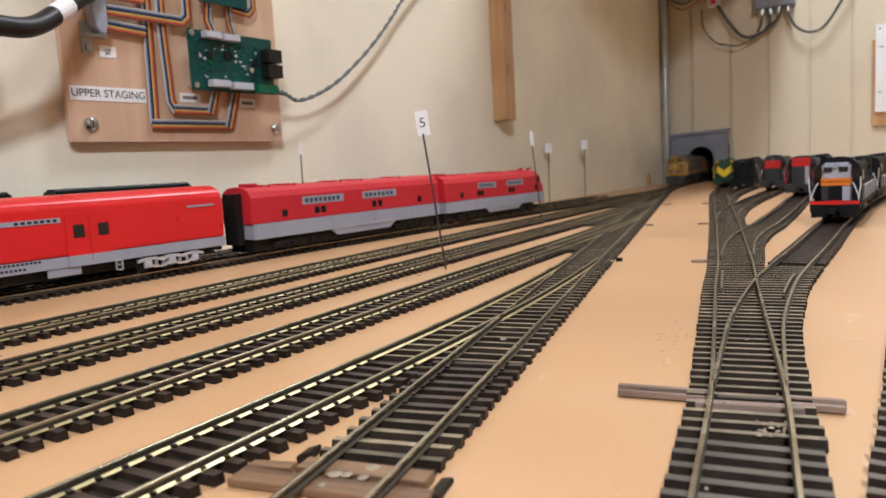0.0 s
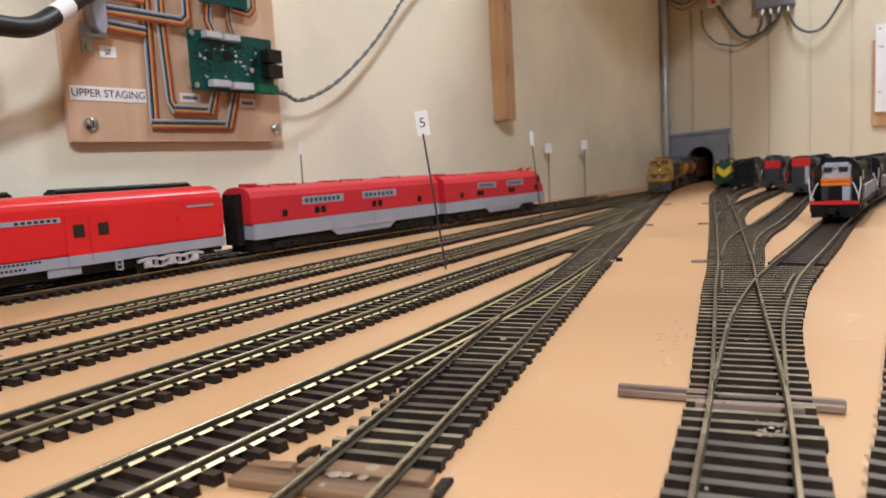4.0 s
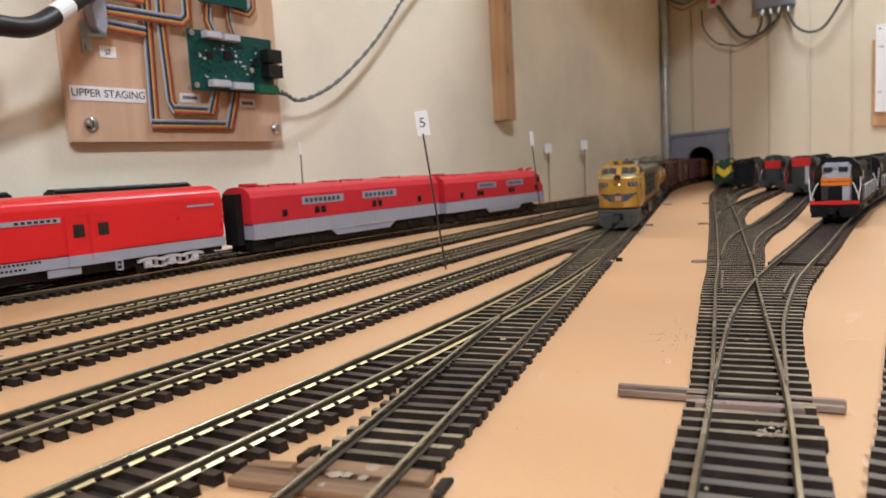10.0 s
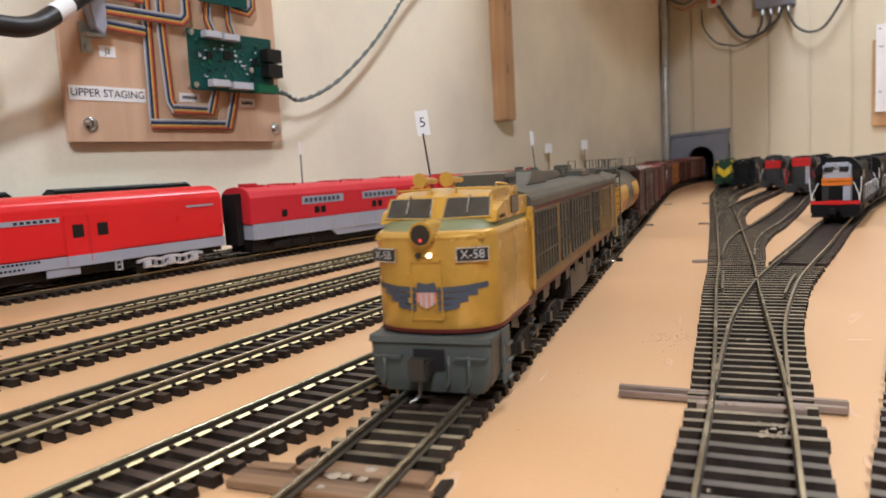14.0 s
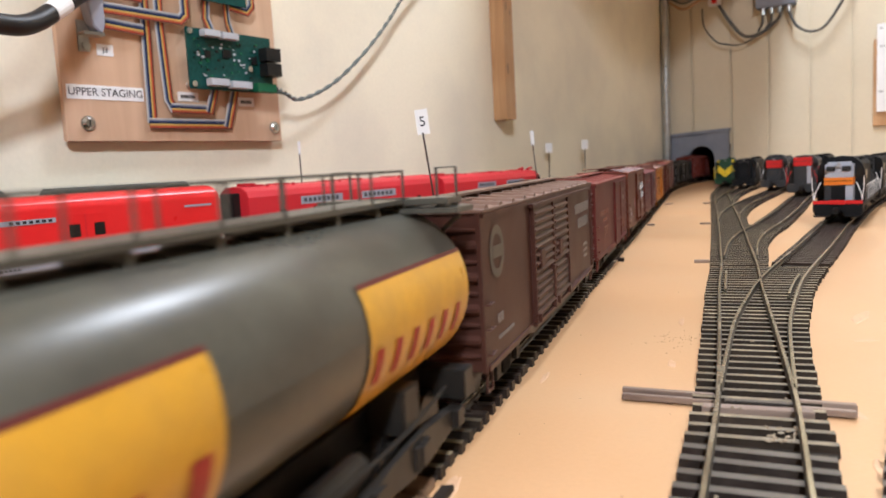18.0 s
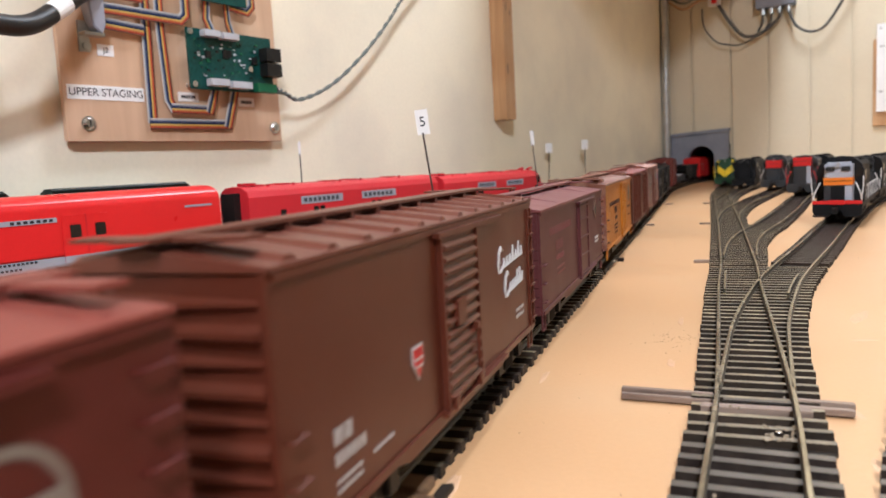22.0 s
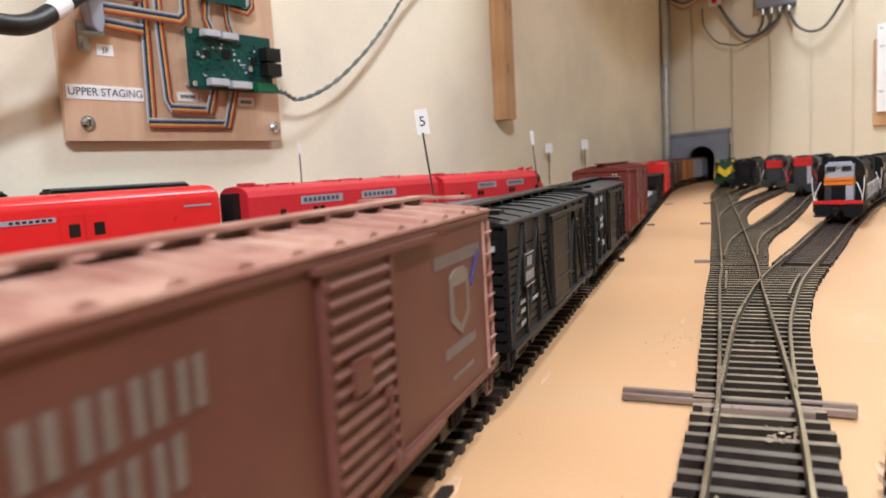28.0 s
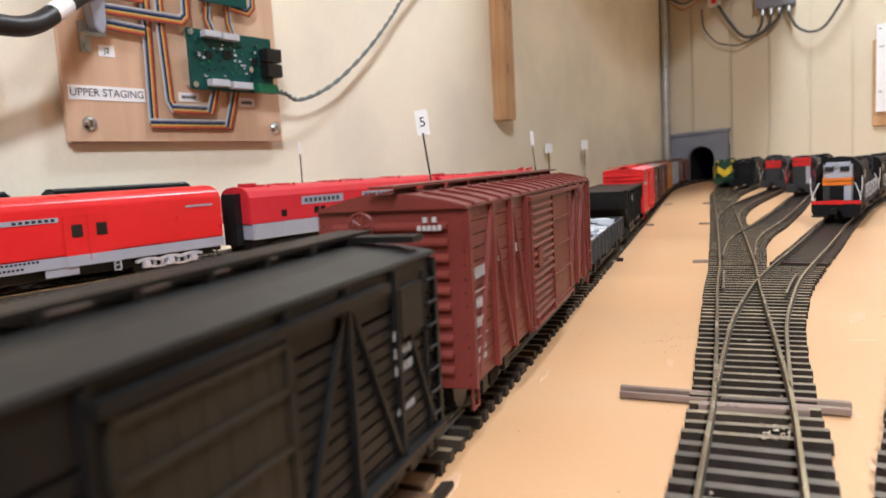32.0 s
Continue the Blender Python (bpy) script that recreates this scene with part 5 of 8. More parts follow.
    prism(bm, [(-0.0098, 0.0135), (-0.0098, 0.0415), (-0.0075, 0.0445), (0.0075, 0.0445), (0.0098, 0.0415), (0.0098, 0.0135)], f + 0.042, L / 2 - 0.008)
    hood = part("hood", bm, body, car, "", 0.0004)
    for k in range(3):
        y = L / 2 - 0.02 - k * 0.016
        bm = bmesh.new()
        cyl(bm, (0, y, 0.0445), (0, y, 0.0470), 0.0062, 16)
        part("roof_fan", bm, body, hood)
    for k in range(10):
        y = f + 0.046 + k * (L - 0.06) / 10
        for s in (-1, 1):
            x0, x1 = sorted((s * 0.0098, s * 0.0102))
            box_part("hood_door", (x0, x1, y, y + (L - 0.06) / 10 - 0.0008, 0.0155, 0.0370), body, hood)
    if chevron:
        for s in (-1, 1):
            bm = bmesh.new()
            prism(bm, [(s * 0.0002, 0.0150), (s * 0.0115, 0.0240), (s * 0.0115, 0.0360), (s * 0.0002, 0.0270)], f + 0.0052, f + 0.0066)
            part("chevron", bm, chevron, nose, "bright yellow chevron")
            bm = bmesh.new()
            x0, x1 = sorted((s * 0.0168, s * 0.0172))
            bx(bm, x0, x1, f + 0.022, f + 0.040, 0.020, 0.034)
            part("side_panel", bm, chevron, cab)
            x0, x1 = sorted((s * 0.0020, s * 0.0135))
            box_part("roof_chevron", (x0, x1, f + 0.0214, f + 0.0224, 0.0400, 0.0440), chevron, cab)
    for s in (-1, 1):
        bm = bmesh.new()
        tube(bm, [(s * 0.0166, f + 0.001, 0.0095), (s * 0.0168, f + 0.001, 0.0190), (s * 0.0178, f + 0.001, 0.0270), (s * 0.0178, f + 0.001, 0.0345)], 0.00036, 6)
        tube(bm, [(s * 0.0166, f + 0.002, 0.0160), (s * 0.0158, f + 0.003, 0.0215), (s * 0.0128, f + 0.005, 0.0290), (s * 0.0120, f + 0.0066, 0.0296)], 0.00036, 6)
        part("corner_handrail", bm, rail_mat, car, "white handrail" if rail_mat is M_PAPER else "")
        bm = bmesh.new()
        tube(bm, [(s * 0.0164, f + 0.044, 0.0255), (s * 0.0164, L / 2 - 0.006, 0.0255)], 0.00035, 5)
        for k in range(7):
            y = f + 0.046 + k * (L - 0.055) / 6.2
            cyl(bm, (s * 0.0164, y, 0.0135), (s * 0.0164, y, 0.0255), 0.0003, 5)
        part("side_handrail", bm, rail_mat, car)
    bm = bmesh.new()
    bx(bm, -0.0145, 0.0145, -0.020, 0.020, 0.0030, 0.0100)
    part("fuel_tank", bm, M_UNDER, car, "", 0.0012)
    truck(car, f + 0.034, 0.0165, axles=3)
    truck(car, L / 2 - 0.034, 0.0165, axles=3)
    return car


def passenger_shell(h, z0, z1):
    """Half-round roofed section."""
    pts = [(-h, z0), (-h, z1 - 0.0085)]
    for k in range(1, 12):
        a = math.pi - math.pi * k / 12
        pts.append((h * math.cos(a), z1 - 0.0085 + 0.0085 * math.sin(a) ** 0.8))
    return pts + [(h, z1 - 0.0085), (h, z0)]


def express_car(L):
    car = tagged(new("baggage_car"), "bright red streamlined baggage car with a silver-grey lower band", "passenger car", "red passenger train")
    h = 0.0172
    bm = bmesh.new()
    prism(bm, passenger_shell(h, 0.0165, 0.0500), -L / 2, L / 2)
    part("upper_body", bm, M_RED, car, "bright red sides and roof", 0.0009, True)
    bm = bmesh.new()
    bx(bm, -h - 0.0002, h + 0.0002, -L / 2, L / 2, 0.0105, 0.0165)
    part("lower_body", bm, M_SILVER, car, "silver-grey lower band", 0.0003)
    for s in (-1, 1):
        # letterboard near the roof, doors with windows, fittings
        x0, x1 = sorted((s * h, s * (h + 0.0003)))
        box_part("letterboard", (x0, x1, -0.072, 0.0180, 0.0352, 0.0378), M_SILVER, car, "silver letterboard")
        bm = bmesh.new()
        for k in range(7):
            y = -0.0080 + k * 0.0036
            a, b = sorted((s * (h + 0.0003), s * (h + 0.0004)))
            bx(bm, a, b, y, y + 0.0022, 0.0358, 0.0372)
        part("lettering", bm, M_INK, car)
        for yd in (0.0205,):
            a, b = sorted((s * h, s * (h + 0.0005)))
            door = box_part("door", (a, b, yd, yd + 0.0290, 0.0130, 0.0385), M_RED, car, "", 0.0001)
            if door:
                a, b = sorted((s * (h + 0.0003), s * (h + 0.0008)))
                box_part("door_foot", (a, b, yd, yd + 0.0290, 0.0105, 0.0165), M_SILVER, door, "silver door foot", 0.0001)
                for k, yy in enumerate((yd + 0.0025, yd + 0.0180)):
                    bm = bmesh.new()
                    a, b = sorted((s * (h + 0.0004), s * (h + 0.0008)))
                    bx(bm, a, b, yy + 0.002, yy + 0.0088, 0.0262, 0.0332)
                    w = part("window", bm, M_GLASS, door, "", 0.0004)
                bm = bmesh.new()
                a, b = sorted((s * (h + 0.0004), s * (h + 0.0009)))
                bx(bm, a, b, yd + 0.0145, yd + 0.0149, 0.013, 0.0385)
                part("door_seam", bm, M_RED2, door)
        box_part("ventilator", (*sorted((s * h, s * (h + 0.0005))), L / 2 - 0.030, L / 2 - 0.008, 0.0372, 0.0384), M_SILVER, car, "small silver plate")
        bm = bmesh.new()
        for k in range(13):
            a, b = sorted((s * (h + 0.0003), s * (h + 0.0004)))
            bx(bm, a, b, -0.026 + k * 0.0024, -0.0245 + k * 0.0024, 0.0150, 0.0162)
            if k < 6:
                bx(bm, a, b, -0.018 + k * 0.0024, -0.0165 + k * 0.0024, 0.0122, 0.0134)
        part("small_lettering", bm, M_INK, car)
        bm = bmesh.new()
        a, b = sorted((s * (h - 0.002), s * (h - 0.0005)))
        bx(bm, a, b, 0.008, 0.028, 0.0060, 0.0106)
        part("battery_box", bm, M_SILVER, car, "", 0.0003)
        bm = bmesh.new()
        for z in (0.0030, 0.0058, 0.0082):
            bx(bm, *sorted((s * (h - 0.001), s * (h + 0.0006))), 0.0500, 0.0546, z + 0.002, z + 0.0026)
        for y in (0.0500, 0.0541):
            bx(bm, *sorted((s * (h - 0.001), s * (h + 0.0006))), y, y + 0.0005, 0.0050, 0.0110)
        part("step_ladder", bm, M_CHROME, car)
    bm = bmesh.new()
    for k in range(14):
        y = -L / 2 + L * (k + 0.5) / 14
        for s in (-1, 1):
            cyl(bm, (s * 0.0125, y, 0.0474), (s * 0.0125, y, 0.0482), 0.0004, 6)
    part("roof_rivets", bm, M_RED, car)
    bm = bmesh.new()
    bx(bm, -0.0125, 0.0125, -L / 2 + 0.004, L / 2 - 0.062, 0.0050, 0.0106)
    bx(bm, -0.006, 0.006, L / 2 - 0.062, L / 2 - 0.002, 0.0060, 0.0106)
    part("underframe", bm, M_UNDER, car)
    bm = bmesh.new()
    bx(bm, -0.0060, 0.0060, L / 2, L / 2 + 0.0015, 0.0090, 0.0455)
    part("diaphragm", bm, M_BLACK, car, "", 0.0004)
    truck(car, L / 2 - 0.0445, 0.0180, M_CHROME, 3, 0.0148)
    truck(car, -L / 2 + 0.040, 0.0180, M_CHROME, 3, 0.0148)
    coupler(car, L / 2, 1)
    return car


def red_diesel(L, cab_end, name="red_cab_diesel"):
    """A red and silver streamlined diesel; the cab unit has its sloped nose at +y."""
    car = tagged(new(name), "dull red streamlined diesel cab unit, silver-grey skirt" if cab_end else "dull red streamlined diesel booster unit, silver-grey skirt", "diesel locomotive", "red passenger train")
    h = 0.0174
    end = L / 2 - (0.026 if cab_end else 0.0)
    bm = bmesh.new()
    prof = [(-h, 0.0225), (-h, 0.0415), (-h * 0.86, 0.0460), (-h * 0.55, 0.0488), (0, 0.0498), (h * 0.55, 0.0488), (h * 0.86, 0.0460), (h, 0.0415), (h, 0.0225)]
    prism(bm, prof, -L / 2, end)
    part("upper_body", bm, M_RED2, car, "dull red upper sides and roof", 0.0005)
    bm = bmesh.new()
    bx(bm, -h - 0.0002, h + 0.0002, -L / 2 + 0.0012, end, 0.0115, 0.0225)
    part("lower_body", bm, M_SILVER, car, "silver-grey lower side", 0.0003)
    if cab_end:
        bm = bmesh.new()
        secs = [(end, h, 0.0498, 0.0105), (end + 0.006, h * 0.985, 0.0488, 0.0105), (end + 0.010, h * 0.96, 0.0420, 0.0105), (end + 0.018, h * 0.86, 0.0375, 0.010), (end + 0.024, h * 0.62, 0.0335, 0.009), (end + 0.026, h * 0.35, 0.030, 0.009)]
        rings = []
        for y, hh, zt, zb in secs:
            rings.append([bm.verts.new((x, y, z)) for x, z in ((-hh, zb), (-hh, zt - 0.008), (-hh * 0.75, zt - 0.002), (0, zt), (hh * 0.75, zt - 0.002), (hh, zt - 0.008), (hh, zb))])
        for a, b in zip(rings, rings[1:]):
            for k in range(7):
                bm.faces.new((a[k], a[(k + 1) % 7], b[(k + 1) % 7], b[k]))
        bm.faces.new(rings[0])
        bm.faces.new(rings[-1][::-1])
        part("nose", bm, M_RED2, car, "sloped red nose", 0, True)
        for s in (-1, 1):
            x0, x1 = sorted((s * h * 0.97, s * (h + 0.0003)))
            box_part("nose_side_band", (x0, x1, end, end + 0.016, 0.0110, 0.0225), M_SILVER, car)
            box_part("cab_window", (*sorted((s * h * 0.9, s * (h + 0.0002))), end + 0.001, end + 0.0055, 0.0345, 0.0425), M_GLASS, car)
    for s in (-1, 1):
        a, b = sorted((s * h, s * (h + 0.0003)))
        for y0, y1, n in (((-L * 0.22, -L * 0.054, 8), (L * 0.054, L * 0.22, 7)) if cab_end else ((-L * 0.28, -L * 0.08, 8), (L * 0.023, L * 0.218, 7))):
            p = box_part("name_panel", (a, b, y0, y1, 0.0335, 0.0395), M_SILVER, car, "silver name panel with dark bars")
            bm = bmesh.new()
            c, d = sorted((s * (h + 0.0003), s * (h + 0.0005)))
            w = (y1 - y0 - 0.006) / n
            for k in range(n):
                bx(bm, c, d, y0 + 0.003 + k * w, y0 + 0.003 + (k + 0.62) * w, 0.0350, 0.0381)
            part("lettering", bm, M_WINGBLUE, p)
        for yw in (-L * 0.36, -L * 0.212, -L * 0.182, L * 0.087, L * 0.120, L * 0.366):
            bm = bmesh.new()
            bx(bm, *sorted((s * (h - 0.0006), s * (h + 0.0003))), yw - 0.0030, yw + 0.0028, 0.0258, 0.0312)
            part("window", bm, M_GLASS, car, "", 0.0003)
        bm = bmesh.new()
        for k in range(9):
            y = -L / 2 + 0.004 + k * (L - 0.02) / 8
            c, d = sorted((s * (h + 0.0002), s * (h + 0.0006)))
            if y < end:
                bx(bm, c, d, y, y + 0.0004, 0.0115, 0.0225)
        bx(bm, *sorted((s * (h + 0.0002), s * (h + 0.0005))), -L / 2 + 0.0012, end, 0.0115, 0.0119)
        part("skirt_seams", bm, M_WHITE, car)
        bm = bmesh.new()
        prism(bm, [(-L * 0.150, 0.0115), (-L * 0.120, 0.0065), (L * 0.170, 0.0065), (L * 0.210, 0.0115)], *sorted((s * (h - 0.0015), s * (h - 0.0001))), "x")
        part("fuel_skirt", bm, M_SILVER, car, "", 0.0002)
    bm = bmesh.new()
    for k in (0, 1, 3, 4, 6):
        y = -L / 2 + 0.02 + k * (L - 0.05) / 7
        bx(bm, -0.006, 0.006, y - 0.005 - 0.002 * (k % 2), y + 0.005, 0.0494, 0.0504)
        for s in (-1, 1):
            cyl(bm, (s * 0.009, y + 0.006, 0.0485), (s * 0.009, y + 0.006, 0.0505), 0.0012, 8)
    bx(bm, -0.005, 0.005, -L / 2 + 0.008, -L / 2 + 0.018, 0.0498, 0.0518)
    if cab_end:
        for s in (-1, 1):
            cyl(bm, (s * 0.006, end - 0.004, 0.0505), (s * 0.006, end + 0.006, 0.0515), 0.0014, 8)
    part("roof_vents", bm, M_RED2, car)
    # wide solid box added to block light and fill the space with shade
    bm = bmesh.new()
    bx(bm, -0.0128, 0.0128, -L / 2 + 0.003, end - 0.004, 0.0022, 0.0116)
    part("underframe", bm, M_UNDER, car)
    bm = bmesh.new()
    bx(bm, -0.0075, 0.0075, -L / 2 - 0.0060, -L / 2, 0.0080, 0.0450)
    part("diaphragm", bm, M_BLACK, car)
    truck(car, -L / 2 + 0.042, 0.0195, axles=3, gauge_half=0.0135)
    truck(car, L / 2 - 0.048, 0.0195, axles=3, gauge_half=0.0135)
    return car


def rest_on(car, line, ya, yb, tall=1.0):
    """Stand a car on a track with its front at ya and its rear at yb."""
    xa, xb = line(ya), line(yb)
    car.matrix_world = pose((xa + xb) / 2, (ya + yb) / 2, RAILTOP, 0, 0, -math.degrees(math.atan2(xb - xa, yb - ya))) @ Matrix.Diagonal((1, 1, tall, 1))
    return car


def turbine_loco(L=0.278):
    """The yellow and grey cab locomotive; rounded nose with two windshields, flat sides with louvres, cluttered roof."""
    car = tagged(new("turbine_locomotive"), "weathered yellow and grey cab locomotive with rounded nose, headlight lit", "locomotive")
    f, h = -L / 2, 0.0170

    def outline(front, half, depth, back, n=26, power=2.35):
        pts = [(half, back)]
        for k in range(n + 1):
            a = math.pi * k / n
            c, s = math.cos(a), math.sin(a)
            pts.append((half * math.copysign(abs(c) ** (2 / power), c), front + depth - depth * abs(s) ** (2 / power)))
        return pts + [(-half, back)]

    def loft(levels):
        bm = bmesh.new()
        rings = [[bm.verts.new((x, y, z)) for x, y in outline(f + fr, half, dep, f + 0.046)] for z, fr, half, dep in levels]
        for a, b in zip(rings, rings[1:]):
            for k in range(len(a)):
                bm.faces.new((a[k], a[(k + 1) % len(a)], b[(k + 1) % len(a)], b[k]))
        bm.faces.new(rings[0][::-1])
        bm.faces.new(rings[-1])
        return bm

    part("nose", loft([(0.0168, 0.0008, h, 0.0120), (0.0176, 0.0003, h, 0.0120), (0.034, 0.0000, h, 0.0120), (0.0412, 0.0000, h, 0.0120), (0.0422, 0.0010, h * 0.985, 0.0115)]), M_YELLOW, car, "weathered yellow rounded nose", 0, True)
    part("nose_lip", loft([(0.0404, -0.0001, h + 0.0001, 0.0121), (0.0412, -0.0002, h + 0.0001, 0.0121), (0.0421, 0.0004, h * 0.992, 0.0118), (0.0426, 0.0016, h * 0.965, 0.0114)]), M_YELLOW, car, "", 0, True)
    part("nose_top", loft([(0.0424, 0.0022, h * 0.950, 0.0110), (0.0432, 0.0040, h * 0.945, 0.0100), (0.0448, 0.0085, h * 0.94, 0.0060), (0.0452, 0.0120, h * 0.93, 0.0030)]), M_NOSEGREEN, car, "dull green anti-glare panel", 0, True)
    part("nose_stripe", loft([(0.0164, 0.0004, h + 0.0002, 0.0121), (0.0175, 0.0000, h + 0.0002, 0.0121)]), M_STRIPERED, car, "faded red stripe", 0, True)
    # cab with sloping windshield posts
    bm = bmesh.new()
    prof = [(f + 0.0100, 0.0440), (f + 0.0146, 0.0507), (f + 0.0190, 0.0519), (f + 0.046, 0.0522), (f + 0.046, 0.0440)]
    prism(bm, prof, -h * 0.96, h * 0.96, "x")
    bmesh.ops.recalc_face_normals(bm, faces=bm.faces)
    top_edges = [e for e in bm.edges if abs(e.verts[0].co.x - e.verts[1].co.x) < 1e-6 and min(v.co.z for v in e.verts) > 0.0503]
    bmesh.ops.bevel(bm, geom=top_edges, offset=0.0030, segments=4, affect="EDGES")
    cab = part("cab", bm, M_YELLOW, car, "", 0, True)
    slope = Vector((0, 0.0046, 0.0067)).normalized()
    out = Vector((0, -0.0067, 0.0046)).normalized()
    for s in (-1, 1):
        for nm, x0, x1, lo, hi, lift, mt in (("window_frame", 0.0011, 0.0152, 0.0009, 0.0078, 0.0004, M_YELLOW), ("window_gasket", 0.0016, 0.0147, 0.0012, 0.0075, 0.0005, M_ZINC), ("windshield", 0.0019, 0.0144, 0.0015, 0.0072, 0.0007, M_WINDSHIELD)):
            bm = bmesh.new()
            base = Vector((0, f + 0.0100, 0.0440))
            q = []
            for d in (0.0, lift):
                for (x, t) in ((x0, lo), (x1, lo + 0.0004), (x1 * 0.965, hi), (x0 + 0.0004, hi)):
                    q.append(bm.verts.new(base + slope * t + out * d + Vector((s * x, 0, 0))))
            for fc in ((0, 1, 2, 3), (7, 6, 5, 4), (0, 4, 5, 1), (1, 5, 6, 2), (2, 6, 7, 3), (3, 7, 4, 0)):
                bm.faces.new([q[k] for k in fc])
            part(nm, bm, mt, cab)
        bm = bmesh.new()
        p0 = Vector((s * 0.0085, f + 0.0142, 0.0502)) + out * 0.0010
        cyl(bm, p0, p0 - slope * 0.0050, 0.00022, 5)
        cyl(bm, p0 + Vector((0, 0.0008, 0.0004)), p0, 0.0003, 5)
        part("wiper", bm, M_ZINC, cab)
        x0, x1 = sorted((s * h * 0.955, s * (h * 0.975)))
        box_part("side_window", (x0, x1, f + 0.0260, f + 0.0345, 0.0450, 0.0498), M_GLASS, cab, "", 0.0004)
        bm = bmesh.new()
        tube(bm, [(s * 0.0035, f + 0.0175, 0.0515), (s * 0.0035, f + 0.0172, 0.0528), (s * 0.0138, f + 0.0172, 0.0525), (s * 0.0138, f + 0.0175, 0.0510)], 0.00032, 5)
        tube(bm, [(s * 0.0112, f + 0.030, 0.0520), (s * 0.0112, f + 0.030, 0.0535), (s * 0.0145, f + 0.030, 0.0530), (s * 0.0145, f + 0.030, 0.0510)], 0.00035, 5)
        part("roof_grab", bm, M_YELLOW, cab)
        bm = bmesh.new()
        p = Vector((s * 0.0150, f + 0.0150, 0.0443))
        cyl(bm, p, p + Vector((s * 0.0026, -0.0008, 0.0012)), 0.0005, 6)
        part("mirror_arm", bm, M_DARKWIRE, cab)
    # headlight housing, marker lamps, number boards, nose door and winged shield
    bm = bmesh.new()
    cyl(bm, (0, f + 0.0080, 0.0421), (0, f - 0.0022, 0.0421), 0.0033, 24)
    lamp = part("headlight_housing", bm, M_YELLOW, car, "", 0.0003, True)
    bm = bmesh.new()
    cyl(bm, (0, f - 0.0018, 0.0421), (0, f - 0.0025, 0.0421), 0.0026, 20)
    part("lens", bm, M_GLASS, lamp, "unlit dark lens")
    bm = bmesh.new()
    cyl(bm, (0, f - 0.0024, 0.0408), (0, f - 0.0027, 0.0408), 0.0004, 10)
    part("red_bulb", bm, glow("red_marker_glow", (0.8, 0.05, 0.04), 0.5), lamp)
    bm = bmesh.new()
    bx(bm, -0.0032, 0.0032, f - 0.0006, f + 0.002, 0.0356, 0.0378)
    twin = part("twin_lamp", bm, M_YELLOW, car, "", 0.0008)
    for x, m, r in ((-0.0015, M_GLASS, 0.0008), (0.0015, M_LAMP, 0.0007)):
        bm = bmesh.new()
        cyl(bm, (x, f - 0.0004, 0.0367), (x, f - 0.0010, 0.0367), r, 14)
        part("lamp", bm, m, twin)
    for s in (-1, 1):
        bm = bmesh.new()
        cyl(bm, (s * 0.0138, f + 0.0055, 0.0410), (s * 0.0142, f + 0.0034, 0.0410), 0.0008, 12)
        part("marker_lamp", bm, M_YELLOW, car)
        m = pose(s * 0.0118, f + 0.0026, 0.0366, 0, 0, s * 24)
        nb = box_part("number_board", (-0.0043, 0.0043, -0.0009, 0.0020, -0.0019, 0.0019), M_ZINC, car, "black number board with white figures", 0.0002, m)
        box_part("panel", (-0.0039, 0.0039, -0.0011, -0.0004, -0.0015, 0.0015), M_BLACK, nb)
        lettering("X-58", 0.0031, M_WHITE, nb, pose(0, -0.0012, 0, 90, 0, 0), "number")
    bm = bmesh.new()
    for x0, x1, z0, z1 in ((-0.0043, -0.0040, 0.0200, 0.0352), (0.0040, 0.0043, 0.0200, 0.0352), (-0.0043, 0.0043, 0.0349, 0.0352), (-0.0043, 0.0043, 0.0200, 0.0203)):
        bx(bm, x0, x1, f - 0.0003, f + 0.001, z0, z1)
    for z in (0.0245, 0.0315):
        bx(bm, -0.0049, -0.0040, f - 0.0004, f + 0.001, z, z + 0.0012)
    part("nose_door", bm, M_YELLOW, car)

    def on_nose(x):
        a = min(1.0, abs(x) / h)
        return f + 0.0120 - 0.0120 * (1 - a ** 2.35) ** (1 / 2.35)

    for s in (-1, 1):
        for k in range(4):
            bm = bmesh.new()
            z1 = 0.0285 - k * 0.0016
            reach = 0.0150 - k * 0.0022
            n = 8
            va = []
            for j in range(n + 1):
                x = s * (0.0030 + (reach - 0.0030) * j / n)
                rise = 0.0009 * (j / n) ** 2
                va.append([bm.verts.new((x, on_nose(x) - 0.0002, z1 + rise)), bm.verts.new((x, on_nose(x) - 0.0002, z1 - 0.0013 + rise * 0.8))])
            for a, b in zip(va, va[1:]):
                bm.faces.new((a[0], b[0], b[1], a[1]))
            part("wing_feather", bm, M_WINGBLUE, car, "dull blue wing stripe")
    bm = bmesh.new()
    prism(bm, [(-0.0029, 0.0272), (-0.0022, 0.0298), (0, 0.0292), (0.0022, 0.0298), (0.0029, 0.0272)], f - 0.00045, f - 0.0001)
    part("shield_top", bm, M_WINGBLUE, car)
    for k in range(7):
        bm = bmesh.new()
        x = -0.0026 + k * 0.00075
        low = 0.0232 + 0.0012 * (abs(k - 3) / 3) ** 2
        bx(bm, x, x + 0.0006, f - 0.00045, f - 0.0001, low, 0.0272)
        part("shield_stripe", bm, M_PINK if k % 2 == 0 else M_WHITE, car)
    # pilot
    bm = bmesh.new()
    rings = []
